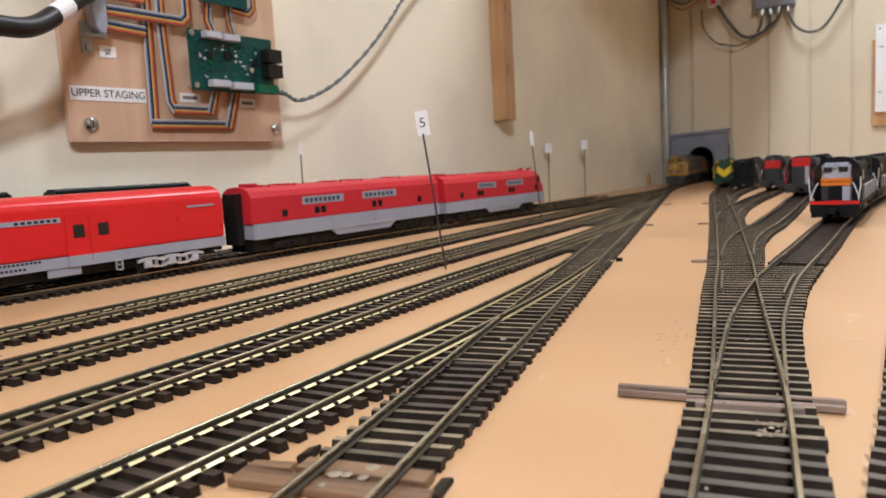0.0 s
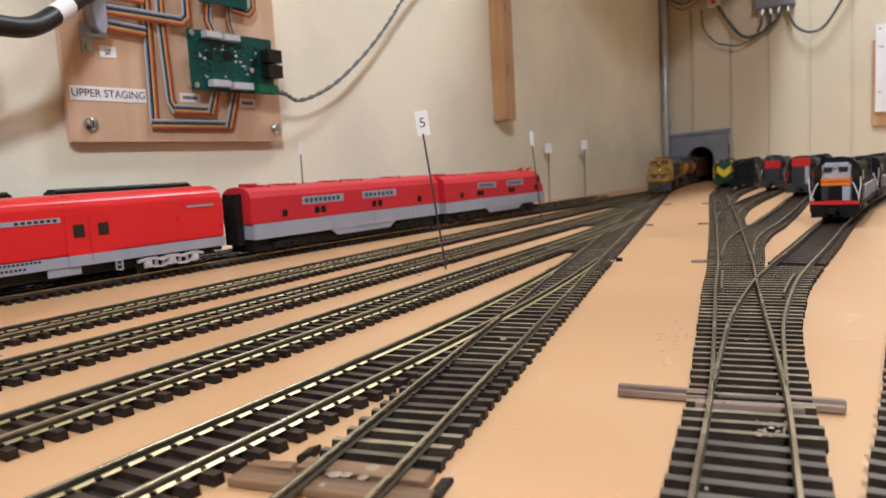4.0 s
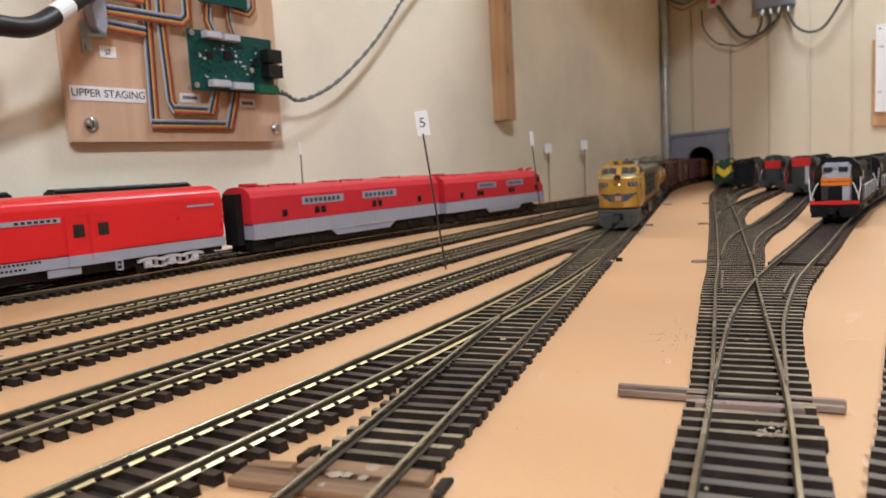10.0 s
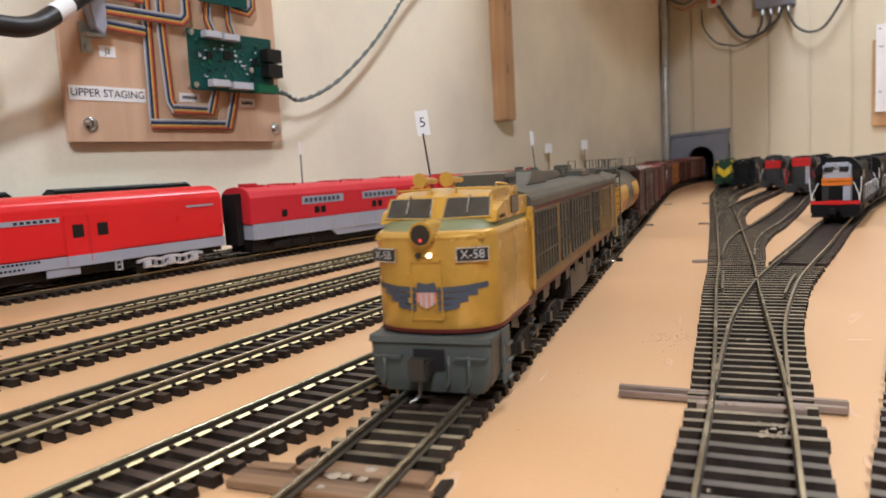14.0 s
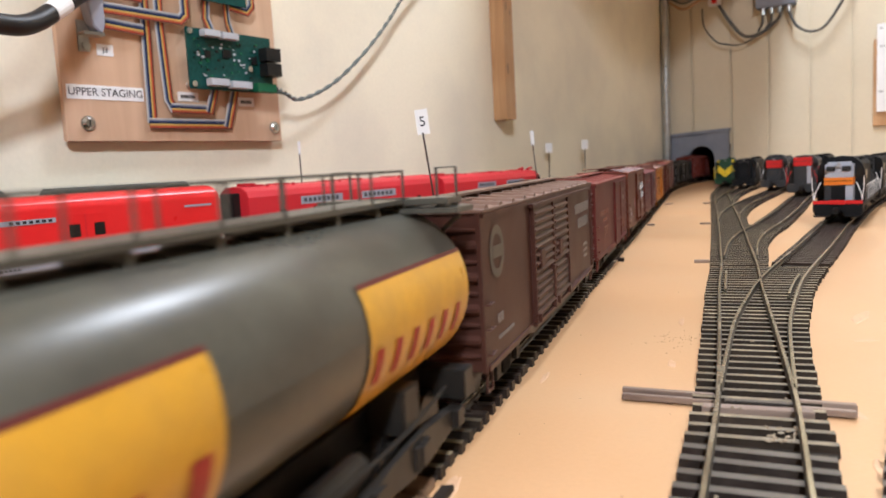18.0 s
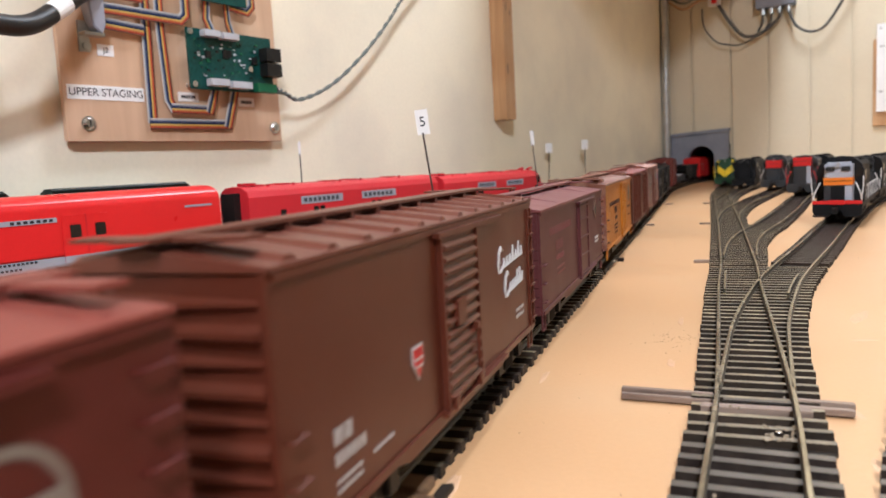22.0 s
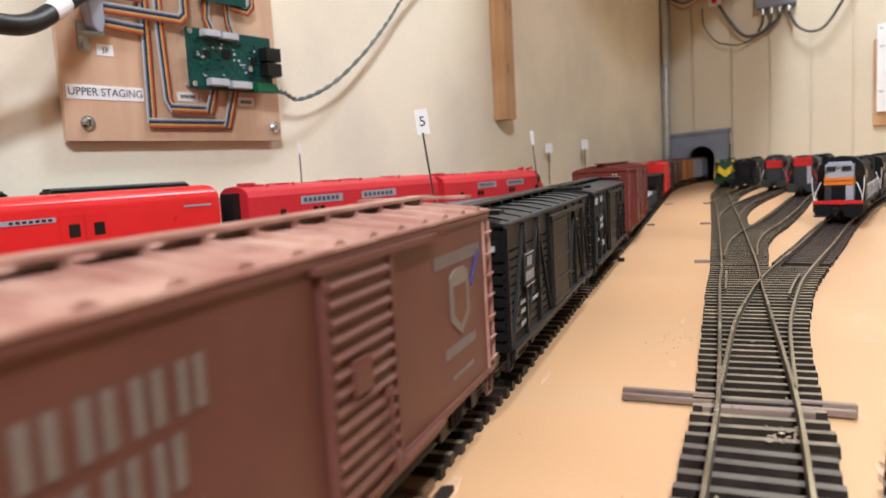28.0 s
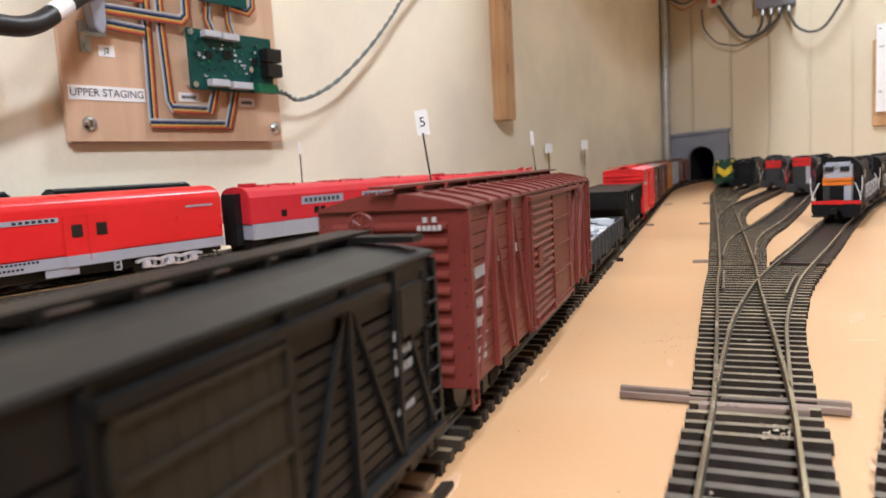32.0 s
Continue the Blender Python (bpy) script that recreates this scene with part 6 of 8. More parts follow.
    for z, fr, half in ((0.0008, 0.0010, 0.0136), (0.0030, 0.0002, 0.0154), (0.0055, -0.0005, 0.0164), (0.0138, -0.0008, 0.0166), (0.0143, -0.0016, 0.0169), (0.0158, -0.0014, 0.0169)):
        rings.append([bm.verts.new((x, y, z)) for x, y in outline(f + fr, half, 0.0030, f + 0.0085, 22, 8.0)])
    for a, b in zip(rings, rings[1:]):
        for k in range(len(a)):
            bm.faces.new((a[k], a[(k + 1) % len(a)], b[(k + 1) % len(a)], b[k]))
    bm.faces.new(rings[0][::-1])
    bm.faces.new(rings[-1])
    pilot = part("pilot", bm, M_PILOT, car, "grey pilot plate", 0, True)
    bm = bmesh.new()
    bx(bm, -0.0042, 0.0042, f - 0.0013, f - 0.0004, 0.0074, 0.0126)
    part("coupler_pocket", bm, M_HOLE, pilot)
    bm = bmesh.new()
    bx(bm, -0.0020, 0.0016, f - 0.0062, f - 0.001, 0.0072, 0.0102)
    bx(bm, -0.0034, 0.0010, f - 0.0075, f - 0.0048, 0.0060, 0.0114)
    tube(bm, curve_through([(-0.001, f - 0.006, 0.0068), (-0.001, f - 0.0065, 0.0020), (-0.003, f - 0.008, 0.0006)], 5), 0.0005, 6)
    part("coupler", bm, M_DARKWIRE, car, "dark knuckle coupler")
    bm = bmesh.new()
    for x in (-0.0125, 0.0052, 0.0105):
        tube(bm, curve_through([(x, f - 0.0010, 0.0108), (x + 0.0006, f - 0.0024, 0.0090), (x + 0.0004, f - 0.0020, 0.0050), (x - 0.0004, f - 0.0016, 0.0032)], 4), 0.0005, 6)
    for s in (-1, 1):
        tube(bm, [(s * 0.0155, f - 0.0002, 0.0106), (s * 0.0155, f - 0.0018, 0.0106), (s * 0.0075, f - 0.0022, 0.0108), (s * 0.0075, f - 0.0008, 0.0108)], 0.0003, 5)
    part("air_hoses", bm, M_PILOT, pilot)
    for s in (-1, 1):
        bm = bmesh.new()
        for k in range(3):
            bx(bm, *sorted((s * 0.0135, s * 0.0182)), f + 0.0105, f + 0.0150, 0.0020 + k * 0.0045, 0.0026 + k * 0.0045)
        bx(bm, *sorted((s * 0.0168, s * 0.0174)), f + 0.0082, f + 0.0150, 0.0015, 0.0160)
        part("step_well", bm, M_PILOT, pilot)
    # long body
    b0, b1 = f + 0.0465, L / 2
    hb = 0.0174
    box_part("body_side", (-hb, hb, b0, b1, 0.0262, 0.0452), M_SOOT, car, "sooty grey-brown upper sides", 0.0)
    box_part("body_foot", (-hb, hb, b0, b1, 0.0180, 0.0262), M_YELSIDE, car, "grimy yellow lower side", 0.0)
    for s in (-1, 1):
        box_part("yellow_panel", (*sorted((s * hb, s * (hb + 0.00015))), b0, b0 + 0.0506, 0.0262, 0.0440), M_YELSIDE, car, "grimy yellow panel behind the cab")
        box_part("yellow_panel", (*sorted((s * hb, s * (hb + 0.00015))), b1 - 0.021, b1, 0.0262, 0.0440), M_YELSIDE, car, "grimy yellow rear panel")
    for s in (-1, 1):
        x0, x1 = sorted((s * hb, s * (hb + 0.0002)))
        box_part("sill_stripe", (x0, x1, b0, b1, 0.0178, 0.0187), M_STRIPERED, car, "faded red stripe")
        box_part("eave_stripe", (x0, x1, b0, b1, 0.0440, 0.0449), M_STRIPERED, car, "faded red stripe")
    bm = bmesh.new()
    prism(bm, [(-hb - 0.0002, 0.0449), (-hb - 0.0002, 0.0475), (-hb * 0.90, 0.0496), (-hb * 0.6, 0.0511), (0, 0.0516), (hb * 0.6, 0.0511), (hb * 0.90, 0.0496), (hb + 0.0002, 0.0475), (hb + 0.0002, 0.0449)], b0 - 0.0004, b1 + 0.0004)
    part("roof", bm, M_GREY, car, "weathered dark grey roof", 0.0003)
    # rear door and steps between cab and body
    for s in (-1, 1):
        bm = bmesh.new()
        bx(bm, *sorted((s * (h * 0.93), s * (hb + 0.0007))), f + 0.0448, f + 0.0466, 0.0200, 0.0455)
        part("door_post", bm, M_YELLOW, car, "", 0.0002)
        bm = bmesh.new()
        tube(bm, [(s * hb, f + 0.0425, 0.0225), (s * (hb + 0.001), f + 0.0425, 0.0225), (s * (hb + 0.001), f + 0.0425, 0.0420), (s * hb, f + 0.0425, 0.0420)], 0.0003, 5)
        part("grab_rail", bm, M_YELLOW, car)
        bm = bmesh.new()
        for k in range(4):
            bx(bm, *sorted((s * (hb - 0.002), s * (hb + 0.0006))), f + 0.0395, f + 0.0440, 0.0030 + k * 0.0040, 0.0035 + k * 0.0040)
        part("side_steps", bm, M_GRIME, car)
        # louvre banks and panel windows along the side
        banks = [(f + 0.0506, 0.034, 7, 3, True), (f + 0.093, 0.014, 2, 3, False), (f + 0.116, 0.046, 7, 3, False), (f + 0.176, 0.018, 3, 3, False), (f + 0.203, 0.034, 5, 3, False)]
        for y0, w, cols, rows, louvred in banks:
            bm = bmesh.new()
            x0, x1 = sorted((s * hb, s * (hb + 0.0006)))
            for c in range(cols + 1):
                bx(bm, x0, x1, y0 + w * c / cols - 0.0003, y0 + w * c / cols + 0.0003, 0.0228, 0.0430)
            for r in range(rows + 1):
                z = 0.0228 + 0.0202 * r / rows
                bx(bm, x0, x1, y0, y0 + w, z - 0.0004, z + 0.0004)
            bank = part("louvre_frame", bm, M_YELSIDE if y0 > f + 0.2 else M_SOOT, car)
            for c in range(cols):
                for r in range(rows):
                    ya, za = y0 + w * c / cols + 0.0005, 0.0228 + 0.0202 * r / rows + 0.0006
                    wa, ha = w / cols - 0.0010, 0.0202 / rows - 0.0012
                    bm = bmesh.new()
                    if louvred and c < 3:
                        for k in range(7):
                            bx(bm, *sorted((s * hb, s * (hb + 0.0005))), ya, ya + wa, za + ha * k / 7, za + ha * (k + 0.55) / 7)
                        part("louvre", bm, M_SOOT, bank)
                    else:
                        bx(bm, *sorted((s * hb, s * (hb + 0.0002))), ya, ya + wa, za, za + ha)
                        part("panel", bm, M_GREY, bank)
    for s in (-1, 1):
        box_part("rear_door", (*sorted((s * (hb - 0.0002), s * (hb + 0.0008))), b1 - 0.0275, b1 - 0.0215, 0.0205, 0.0440), M_PLANK, car, "dark brown rear doorway", 0.0002)
        box_part("door_stile", (*sorted((s * hb, s * (hb + 0.0009))), b1 - 0.0305, b1 - 0.0278, 0.0190, 0.0440), M_YELSIDE, car, "grimy yellow door stile", 0.0002)
    bm = bmesh.new()
    for s in (-1, 1):
        tube(bm, [(s * (hb - 0.001), b1, 0.012), (s * hb, b1 + 0.003, 0.012), (s * hb, b1 + 0.003, 0.030), (s * (hb - 0.001), b1, 0.030)], 0.0004, 5)
    part("rear_grab", bm, M_YELLOW, car, "yellow grab rail")
    # roof clutter
    bm = bmesh.new()
    prism(bm, [(f + 0.050, 0.0511), (f + 0.0501, 0.0556), (f + 0.066, 0.0561), (f + 0.066, 0.0511)], -0.0085, 0.0085, "x")
    part("air_intake_box", bm, M_GREY, car, "", 0.0003)
    for k in range(5):
        for s in (-1, 1):
            box_part("intake_slot", (*sorted((s * 0.0085, s * 0.0089)), f + 0.0516 + k * 0.0025, f + 0.0531 + k * 0.0025, 0.0526, 0.0544), M_BLACK, car)
    bm = bmesh.new()
    prism(bm, [(f + 0.070, 0.0511), (f + 0.078, 0.0556), (f + 0.096, 0.0556), (f + 0.104, 0.0511)], -0.0110, 0.0110, "x")
    part("sloped_hatch", bm, M_GREY, car, "", 0.0004)
    for k in range(14):
        y = f + 0.0715 + k * 0.0005
        box_part("hatch_louvre", (-0.0100, 0.0100, f + 0.0790 + k * 0.0012, f + 0.0796 + k * 0.0012, 0.0556, 0.0560), M_GREY, car)
    bm = bmesh.new()
    bx(bm, -0.0070, 0.0070, f + 0.110, f + 0.150, 0.0511, 0.0548)
    bx(bm, -0.0058, 0.0058, f + 0.156, f + 0.176, 0.0511, 0.0531)
    bx(bm, -0.0120, 0.0120, f + 0.182, f + 0.210, 0.0508, 0.0536)
    bx(bm, -0.0035, 0.0035, f + 0.192, f + 0.203, 0.0536, 0.0566)
    part("turbine_hatches", bm, M_GREY, car, "", 0.0005)
    bm = bmesh.new()
    bx(bm, -0.0050, 0.0130, f + 0.222, f + 0.245, 0.0506, 0.0538)
    part("radiator_box", bm, M_GREY, car, "", 0.0003)
    for k in range(6):
        box_part("radiator_slot", (0.0130, 0.0133, f + 0.2235 + k * 0.0036, f + 0.2258 + k * 0.0036, 0.0516, 0.0529), M_BLACK, car)
    for x, y, z, r in ((0.004, f + 0.113, 0.0566, 0.0016), (-0.004, f + 0.121, 0.0571, 0.0018), (0.006, f + 0.165, 0.0551, 0.0015), (-0.006, f + 0.216, 0.0561, 0.0022)):
        bm = bmesh.new()
        cyl(bm, (x, y, 0.0508), (x, y, z), r, 12)
        part("roof_stack", bm, M_GREY, car)
    bm = bmesh.new()
    tube(bm, [(-0.009, f + 0.105, 0.0505), (-0.009, f + 0.105, 0.0540), (-0.009, f + 0.185, 0.0540), (-0.009, f + 0.185, 0.0505)], 0.0009, 6)
    part("roof_pipe", bm, M_GREY, car)
    # air horns
    for s, back in ((-1, 0), (1, 0)):
        x = -0.0045 + (0.0052 if s > 0 else -0.0026)
        bm = bmesh.new()
        y = f + 0.0205
        cyl(bm, (x, y + 0.010, 0.0548), (x, y, 0.0552), 0.0008, 12, 0.0011)
        cyl(bm, (x, y, 0.0552), (x, y - 0.0028, 0.0553), 0.0011, 14, 0.0021)
        cyl(bm, (x, y + 0.003, 0.0526), (x, y + 0.003, 0.0551), 0.0005, 6)
        part("air_horn", bm, M_YELLOW, car, "yellow trumpet horn", 0, True)
    # running gear
    bm = bmesh.new()
    bx(bm, -0.0140, 0.0140, f + 0.030, b1 - 0.004, 0.0130, 0.0202)
    bx(bm, -0.0165, 0.0165, -0.020, 0.022, 0.0040, 0.0150)
    bx(bm, -0.0155, 0.0155, 0.030, 0.048, 0.0060, 0.0160)
    for s in (-1, 1):
        for k in range(10):
            y = f + 0.040 + k * 0.021
            bx(bm, *sorted((s * 0.0150, s * 0.0170)), y, y + 0.009, 0.0135, 0.0185)
    part("underframe", bm, M_GRIME, car, "oily black underframe boxes")
    for yc in (f + 0.040, f + 0.082, b1 - 0.082, b1 - 0.040):
        truck(car, yc, 0.0200, M_GRIME, 2, 0.0135)
    coupler(car, b1, 1)
    return car


def fuel_tender(L=0.152):
    car = tagged(new("tank_tender"), "yellow and grey fuel tank tender with roof walkway and railings", "tank car", "freight train cars")
    r, zc = 0.0172, 0.0325
    a0, a1 = -L / 2 + 0.008, L / 2 - 0.004

    def shell(y0, y1, rr, t0, t1, n, heads=(0, 0)):
        bm = bmesh.new()
        rows = []
        ys = [(y0, rr)] + [(y1, rr)]
        if heads[0]:
            ys = [(y0 - 0.0050 * math.sin(k * math.pi / 12), rr * math.cos(k * math.pi / 12 * 0.98)) for k in (6, 5, 4, 3, 2, 1)] + ys
        if heads[1]:
            ys = ys + [(y1 + 0.0050 * math.sin(k * math.pi / 12), rr * math.cos(k * math.pi / 12 * 0.98)) for k in (1, 2, 3, 4, 5, 6)]
        for y, q in ys:
            rows.append([bm.verts.new((q * math.cos(t0 + (t1 - t0) * k / n), y, zc + q * math.sin(t0 + (t1 - t0) * k / n))) for k in range(n + 1)])
        for a, b in zip(rows, rows[1:]):
            for k in range(n):
                bm.faces.new((a[k], a[k + 1], b[k + 1], b[k]))
        return bm

    part("tank", shell(a0, a1, r, 0, math.tau, 40, (1, 1)), M_TANKGREY, car, "weathered grey tank shell", 0, True)
    up = radians(26)
    low = radians(-82)
    front_y, gap0, gap1 = a0, a0 + (a1 - a0) * 0.36, a0 + (a1 - a0) * 0.631
    for sgn in (1, -1):
        for y0, y1 in ((front_y, gap0), (gap1, a1)):
            t0, t1 = (low, up) if sgn > 0 else (math.pi - up, math.pi - low)
            part("yellow_panel", shell(y0, y1, r + 0.00025, t0, t1, 18), M_TANKYEL, car, "glossy yellow panel", 0, True)
            t0, t1 = (up, up + 0.05) if sgn > 0 else (math.pi - up - 0.05, math.pi - up)
            part("red_stripe", shell(y0, y1, r + 0.0003, t0, t1, 2), M_STRIPERED, car, "", 0, True)
    bm = bmesh.new()
    t0, t1, n = 0.0, math.tau, 40
    rows = []
    for k in (6, 5, 4, 3, 2, 1, 0):
        q = (r + 0.0002) * math.cos(k * math.pi / 12 * 0.98)
        y = a0 - 0.0052 * math.sin(k * math.pi / 12) - 0.0001
        rows.append([bm.verts.new((q * math.cos(t0 + (t1 - t0) * j / n), y, zc + q * math.sin(t0 + (t1 - t0) * j / n))) for j in range(n + 1)])
    for a, b in zip(rows, rows[1:]):
        for j in range(n):
            bm.faces.new((a[j], a[j + 1], b[j + 1], b[j]))
    bmesh.ops.bisect_plane(bm, geom=bm.verts[:] + bm.edges[:] + bm.faces[:], plane_co=(0, 0, zc + r * math.sin(up)), plane_no=(0, 0, 1), clear_outer=True)
    part("yellow_head", bm, M_TANKYEL, car, "yellow tank head", 0, True)

    def band(y0, w, z_ang, hh, n):
        bm = bmesh.new()
        for k in range(n):
            ya = y0 + w * k / n
            t_0, t_1 = z_ang, z_ang + hh
            for y2, y3 in ((ya, ya + w / n * 0.34),):
                rows_ = [[bm.verts.new(((r + 0.0005) * math.cos(t_0 + (t_1 - t_0) * j / 4), y, zc + (r + 0.0005) * math.sin(t_0 + (t_1 - t_0) * j / 4))) for j in range(5)] for y in (y2, y3)]
                for j in range(4):
                    bm.faces.new((rows_[0][j], rows_[0][j + 1], rows_[1][j + 1], rows_[1][j]))
        return bm

    part("lettering", band(a0 + 0.012, 0.040, radians(-27), radians(20), 4), M_LETRED, car, "dark red letter bars")
    part("lettering", band(gap1 + 0.002, a1 - gap1 - 0.003, radians(-27), radians(20), 6), M_LETRED, car, "dark red letter bars")
    bm = bmesh.new()
    for k in range(2):
        bx(bm, -0.0060 + k * 0.0030, -0.0038 + k * 0.0030, a0 - 0.0056, a0 - 0.0050, 0.0372, 0.0398)
        bx(bm, -0.0056 + k * 0.0030, -0.0034 + k * 0.0030, a0 - 0.0056, a0 - 0.0050, 0.0328, 0.0354)
    part("head_lettering", bm, M_LETRED, car)
    bm = bmesh.new()
    tube(bm, [(-0.0160, a0 - 0.004, 0.0305), (-0.010, a0 - 0.0068, 0.0305), (0.010, a0 - 0.0068, 0.0305), (0.0160, a0 - 0.004, 0.0305)], 0.00045, 6)
    part("head_handrail", bm, M_YELLOW, car)
    # walkway and railings along the top
    zt = zc + r
    bm = bmesh.new()
    bx(bm, -0.0055, 0.0055, -L / 2 + 0.002, L / 2 - 0.002, zt + 0.0012, zt + 0.0022)
    for k in range(9):
        y = a0 + (a1 - a0) * k / 8
        bx(bm, -0.0050, 0.0050, y - 0.0006, y + 0.0006, zt - 0.0015, zt + 0.0012)
    part("walkway", bm, M_GREY, car, "grey roof walkway", 0.0001)
    for y in (-L / 2 + 0.0035, L / 2 - 0.0045):
        bm = bmesh.new()
        bx(bm, -0.0178, 0.0178, y - 0.0055, y + 0.0060, zt - 0.0010, zt + 0.0002)
        bx(bm, -0.0155, 0.0155, y - 0.0045, y + 0.0050, zt + 0.0008, zt + 0.0022)
        for x in (-0.014, -0.005, 0.005, 0.014):
            bx(bm, x - 0.0008, x + 0.0008, y - 0.0040, y + 0.0045, zt + 0.0002, zt + 0.0008)
        for s in (-1, 1):
            cyl(bm, (s * 0.0165, y, zt - 0.0016), (s * 0.0100, y + 0.002, zc + r * 0.62), 0.0006, 6)
        part("end_platform", bm, M_GREY, car, "", 0.0002)
    for s in (-1, 1):
        for k in range(9):
            y = -L / 2 + 0.012 + (L - 0.020) * k / 8
            bm = bmesh.new()
            cyl(bm, (s * 0.0052, y, zt + 0.0020), (s * 0.0052, y, zt + 0.0082), 0.0003, 6)
            part("railing_post", bm, M_GREY, car)
        bm = bmesh.new()
        tube(bm, [(s * 0.0052, -L / 2 + 0.012, zt + 0.0082), (s * 0.0052, L / 2 - 0.008, zt + 0.0082)], 0.0003, 6)
        part("railing", bm, M_GREY, car)
        bm = bmesh.new()
        for y in (-L / 2 + 0.0015, L / 2 - 0.0015):
            tube(bm, [(s * 0.0150, y, zt), (s * 0.0150, y, zt + 0.0085), (s * 0.0105, y, zt + 0.0085), (s * 0.0105, y, zt)], 0.00035, 6)
            part("ladder_hoop", bm, M_GREY, car)
            bm = bmesh.new()
        bm.free()
        # ladders from the frame to the platform
        y = -L / 2 + 0.0004
        bm = bmesh.new()
        xa, xb = s * 0.0112, s * 0.0172
        for x in (xa, xb):
            bx(bm, x - 0.0004, x + 0.0004, y - 0.0004, y + 0.0004, 0.0150, zt + 0.0002)
        for k in range(8):
            z = 0.0172 + k * 0.0042
            bx(bm, *sorted((xa, xb)), y - 0.0003, y + 0.0003, z, z + 0.0006)
        cyl(bm, (xa, y, zt - 0.0080), (xa - s * 0.0050, y + 0.001, zt - 0.0015), 0.0006, 6)
        part("ladder", bm, M_GREY, car, "grey end ladder")
        bm = bmesh.new()
        bx(bm, *sorted((s * 0.0120, s * 0.0176)), y - 0.0010, y + 0.0060, 0.0095, 0.0155)
        for k in range(3):
            bx(bm, *sorted((s * 0.0130, s * 0.0180)), y + 0.0004, y + 0.0052, 0.0022 + k * 0.0026, 0.0028 + k * 0.0026)
        for yy in (y + 0.0002, y + 0.0050):
            bx(bm, *sorted((s * 0.0172, s * 0.0180)), yy, yy + 0.0006, 0.0022, 0.0100)
        part("corner_steps", bm, M_GREY, car, "grey corner step box", 0.0001)
    bm = bmesh.new()
    bx(bm, -0.0065, 0.0065, -L / 2 + 0.002, L / 2 - 0.002, 0.0088, 0.0150)
    for s in (-1, 1):
        for y in (-L / 2 + 0.032, L / 2 - 0.032):
            bx(bm, *sorted((s * 0.0065, s * 0.0145)), y - 0.0035, y + 0.0035, 0.0100, 0.0185)
        bx(bm, *sorted((s * 0.0085, s * 0.0135)), -0.014, 0.004, 0.0050, 0.0130)
        cyl(bm, (s * 0.011, 0.008, 0.0095), (s * 0.011, 0.024, 0.0095), 0.0030, 12)
        tube(bm, [(s * 0.0140, -L / 2 + 0.012, 0.0125), (s * 0.0148, -L / 4, 0.0112), (s * 0.0148, L / 4, 0.0112), (s * 0.0140, L / 2 - 0.012, 0.0125)], 0.0005, 6)
        for y in (-L / 2 + 0.006, L / 2 - 0.006):
            bx(bm, *sorted((s * 0.0065, s * 0.0172)), y - 0.003, y + 0.003, 0.0085, 0.0150)
    part("underframe", bm, M_GRIME, car, "", 0.0003)
    truck(car, -L / 2 + 0.032, 0.0200, M_GRIME, 3, 0.0135)
    truck(car, L / 2 - 0.032, 0.0200, M_GRIME, 3, 0.0135)
    coupler(car, -L / 2, -1)
    coupler(car, L / 2, 1)
    return car


# ---- the moving train ----
train = []      # (car, distance of its front and rear behind the locomotive's nose)
loco = turbine_loco(0.272)
train.append((loco, 0.0, 0.272))
train.append((fuel_tender(0.1455), 0.2985, 0.444))
L = 0.1735
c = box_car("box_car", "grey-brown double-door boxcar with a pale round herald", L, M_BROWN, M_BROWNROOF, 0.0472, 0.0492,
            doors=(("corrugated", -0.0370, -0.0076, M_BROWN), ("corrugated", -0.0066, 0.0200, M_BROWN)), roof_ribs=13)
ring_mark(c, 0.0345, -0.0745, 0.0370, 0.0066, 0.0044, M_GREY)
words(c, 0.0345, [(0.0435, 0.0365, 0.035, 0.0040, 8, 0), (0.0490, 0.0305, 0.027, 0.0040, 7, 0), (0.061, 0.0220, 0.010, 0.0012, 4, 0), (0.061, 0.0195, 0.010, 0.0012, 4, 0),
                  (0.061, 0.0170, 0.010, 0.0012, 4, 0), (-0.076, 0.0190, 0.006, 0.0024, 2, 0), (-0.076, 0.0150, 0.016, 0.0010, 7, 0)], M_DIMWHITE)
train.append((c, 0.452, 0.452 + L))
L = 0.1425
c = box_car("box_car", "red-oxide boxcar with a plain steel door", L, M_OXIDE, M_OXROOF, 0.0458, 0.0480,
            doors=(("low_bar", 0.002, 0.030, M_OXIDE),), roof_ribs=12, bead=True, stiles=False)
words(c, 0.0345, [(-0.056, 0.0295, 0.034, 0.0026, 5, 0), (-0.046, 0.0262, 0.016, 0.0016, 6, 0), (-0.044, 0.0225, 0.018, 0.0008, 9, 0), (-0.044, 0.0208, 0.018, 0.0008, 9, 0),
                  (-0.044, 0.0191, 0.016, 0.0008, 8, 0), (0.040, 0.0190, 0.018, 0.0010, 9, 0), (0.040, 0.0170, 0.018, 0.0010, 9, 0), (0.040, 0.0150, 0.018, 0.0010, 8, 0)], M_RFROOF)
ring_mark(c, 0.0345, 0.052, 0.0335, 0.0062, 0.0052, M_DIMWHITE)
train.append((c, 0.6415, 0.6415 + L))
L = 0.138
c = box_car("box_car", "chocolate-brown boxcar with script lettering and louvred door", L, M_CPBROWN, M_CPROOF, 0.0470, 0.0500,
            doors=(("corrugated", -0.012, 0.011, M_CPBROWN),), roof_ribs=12)
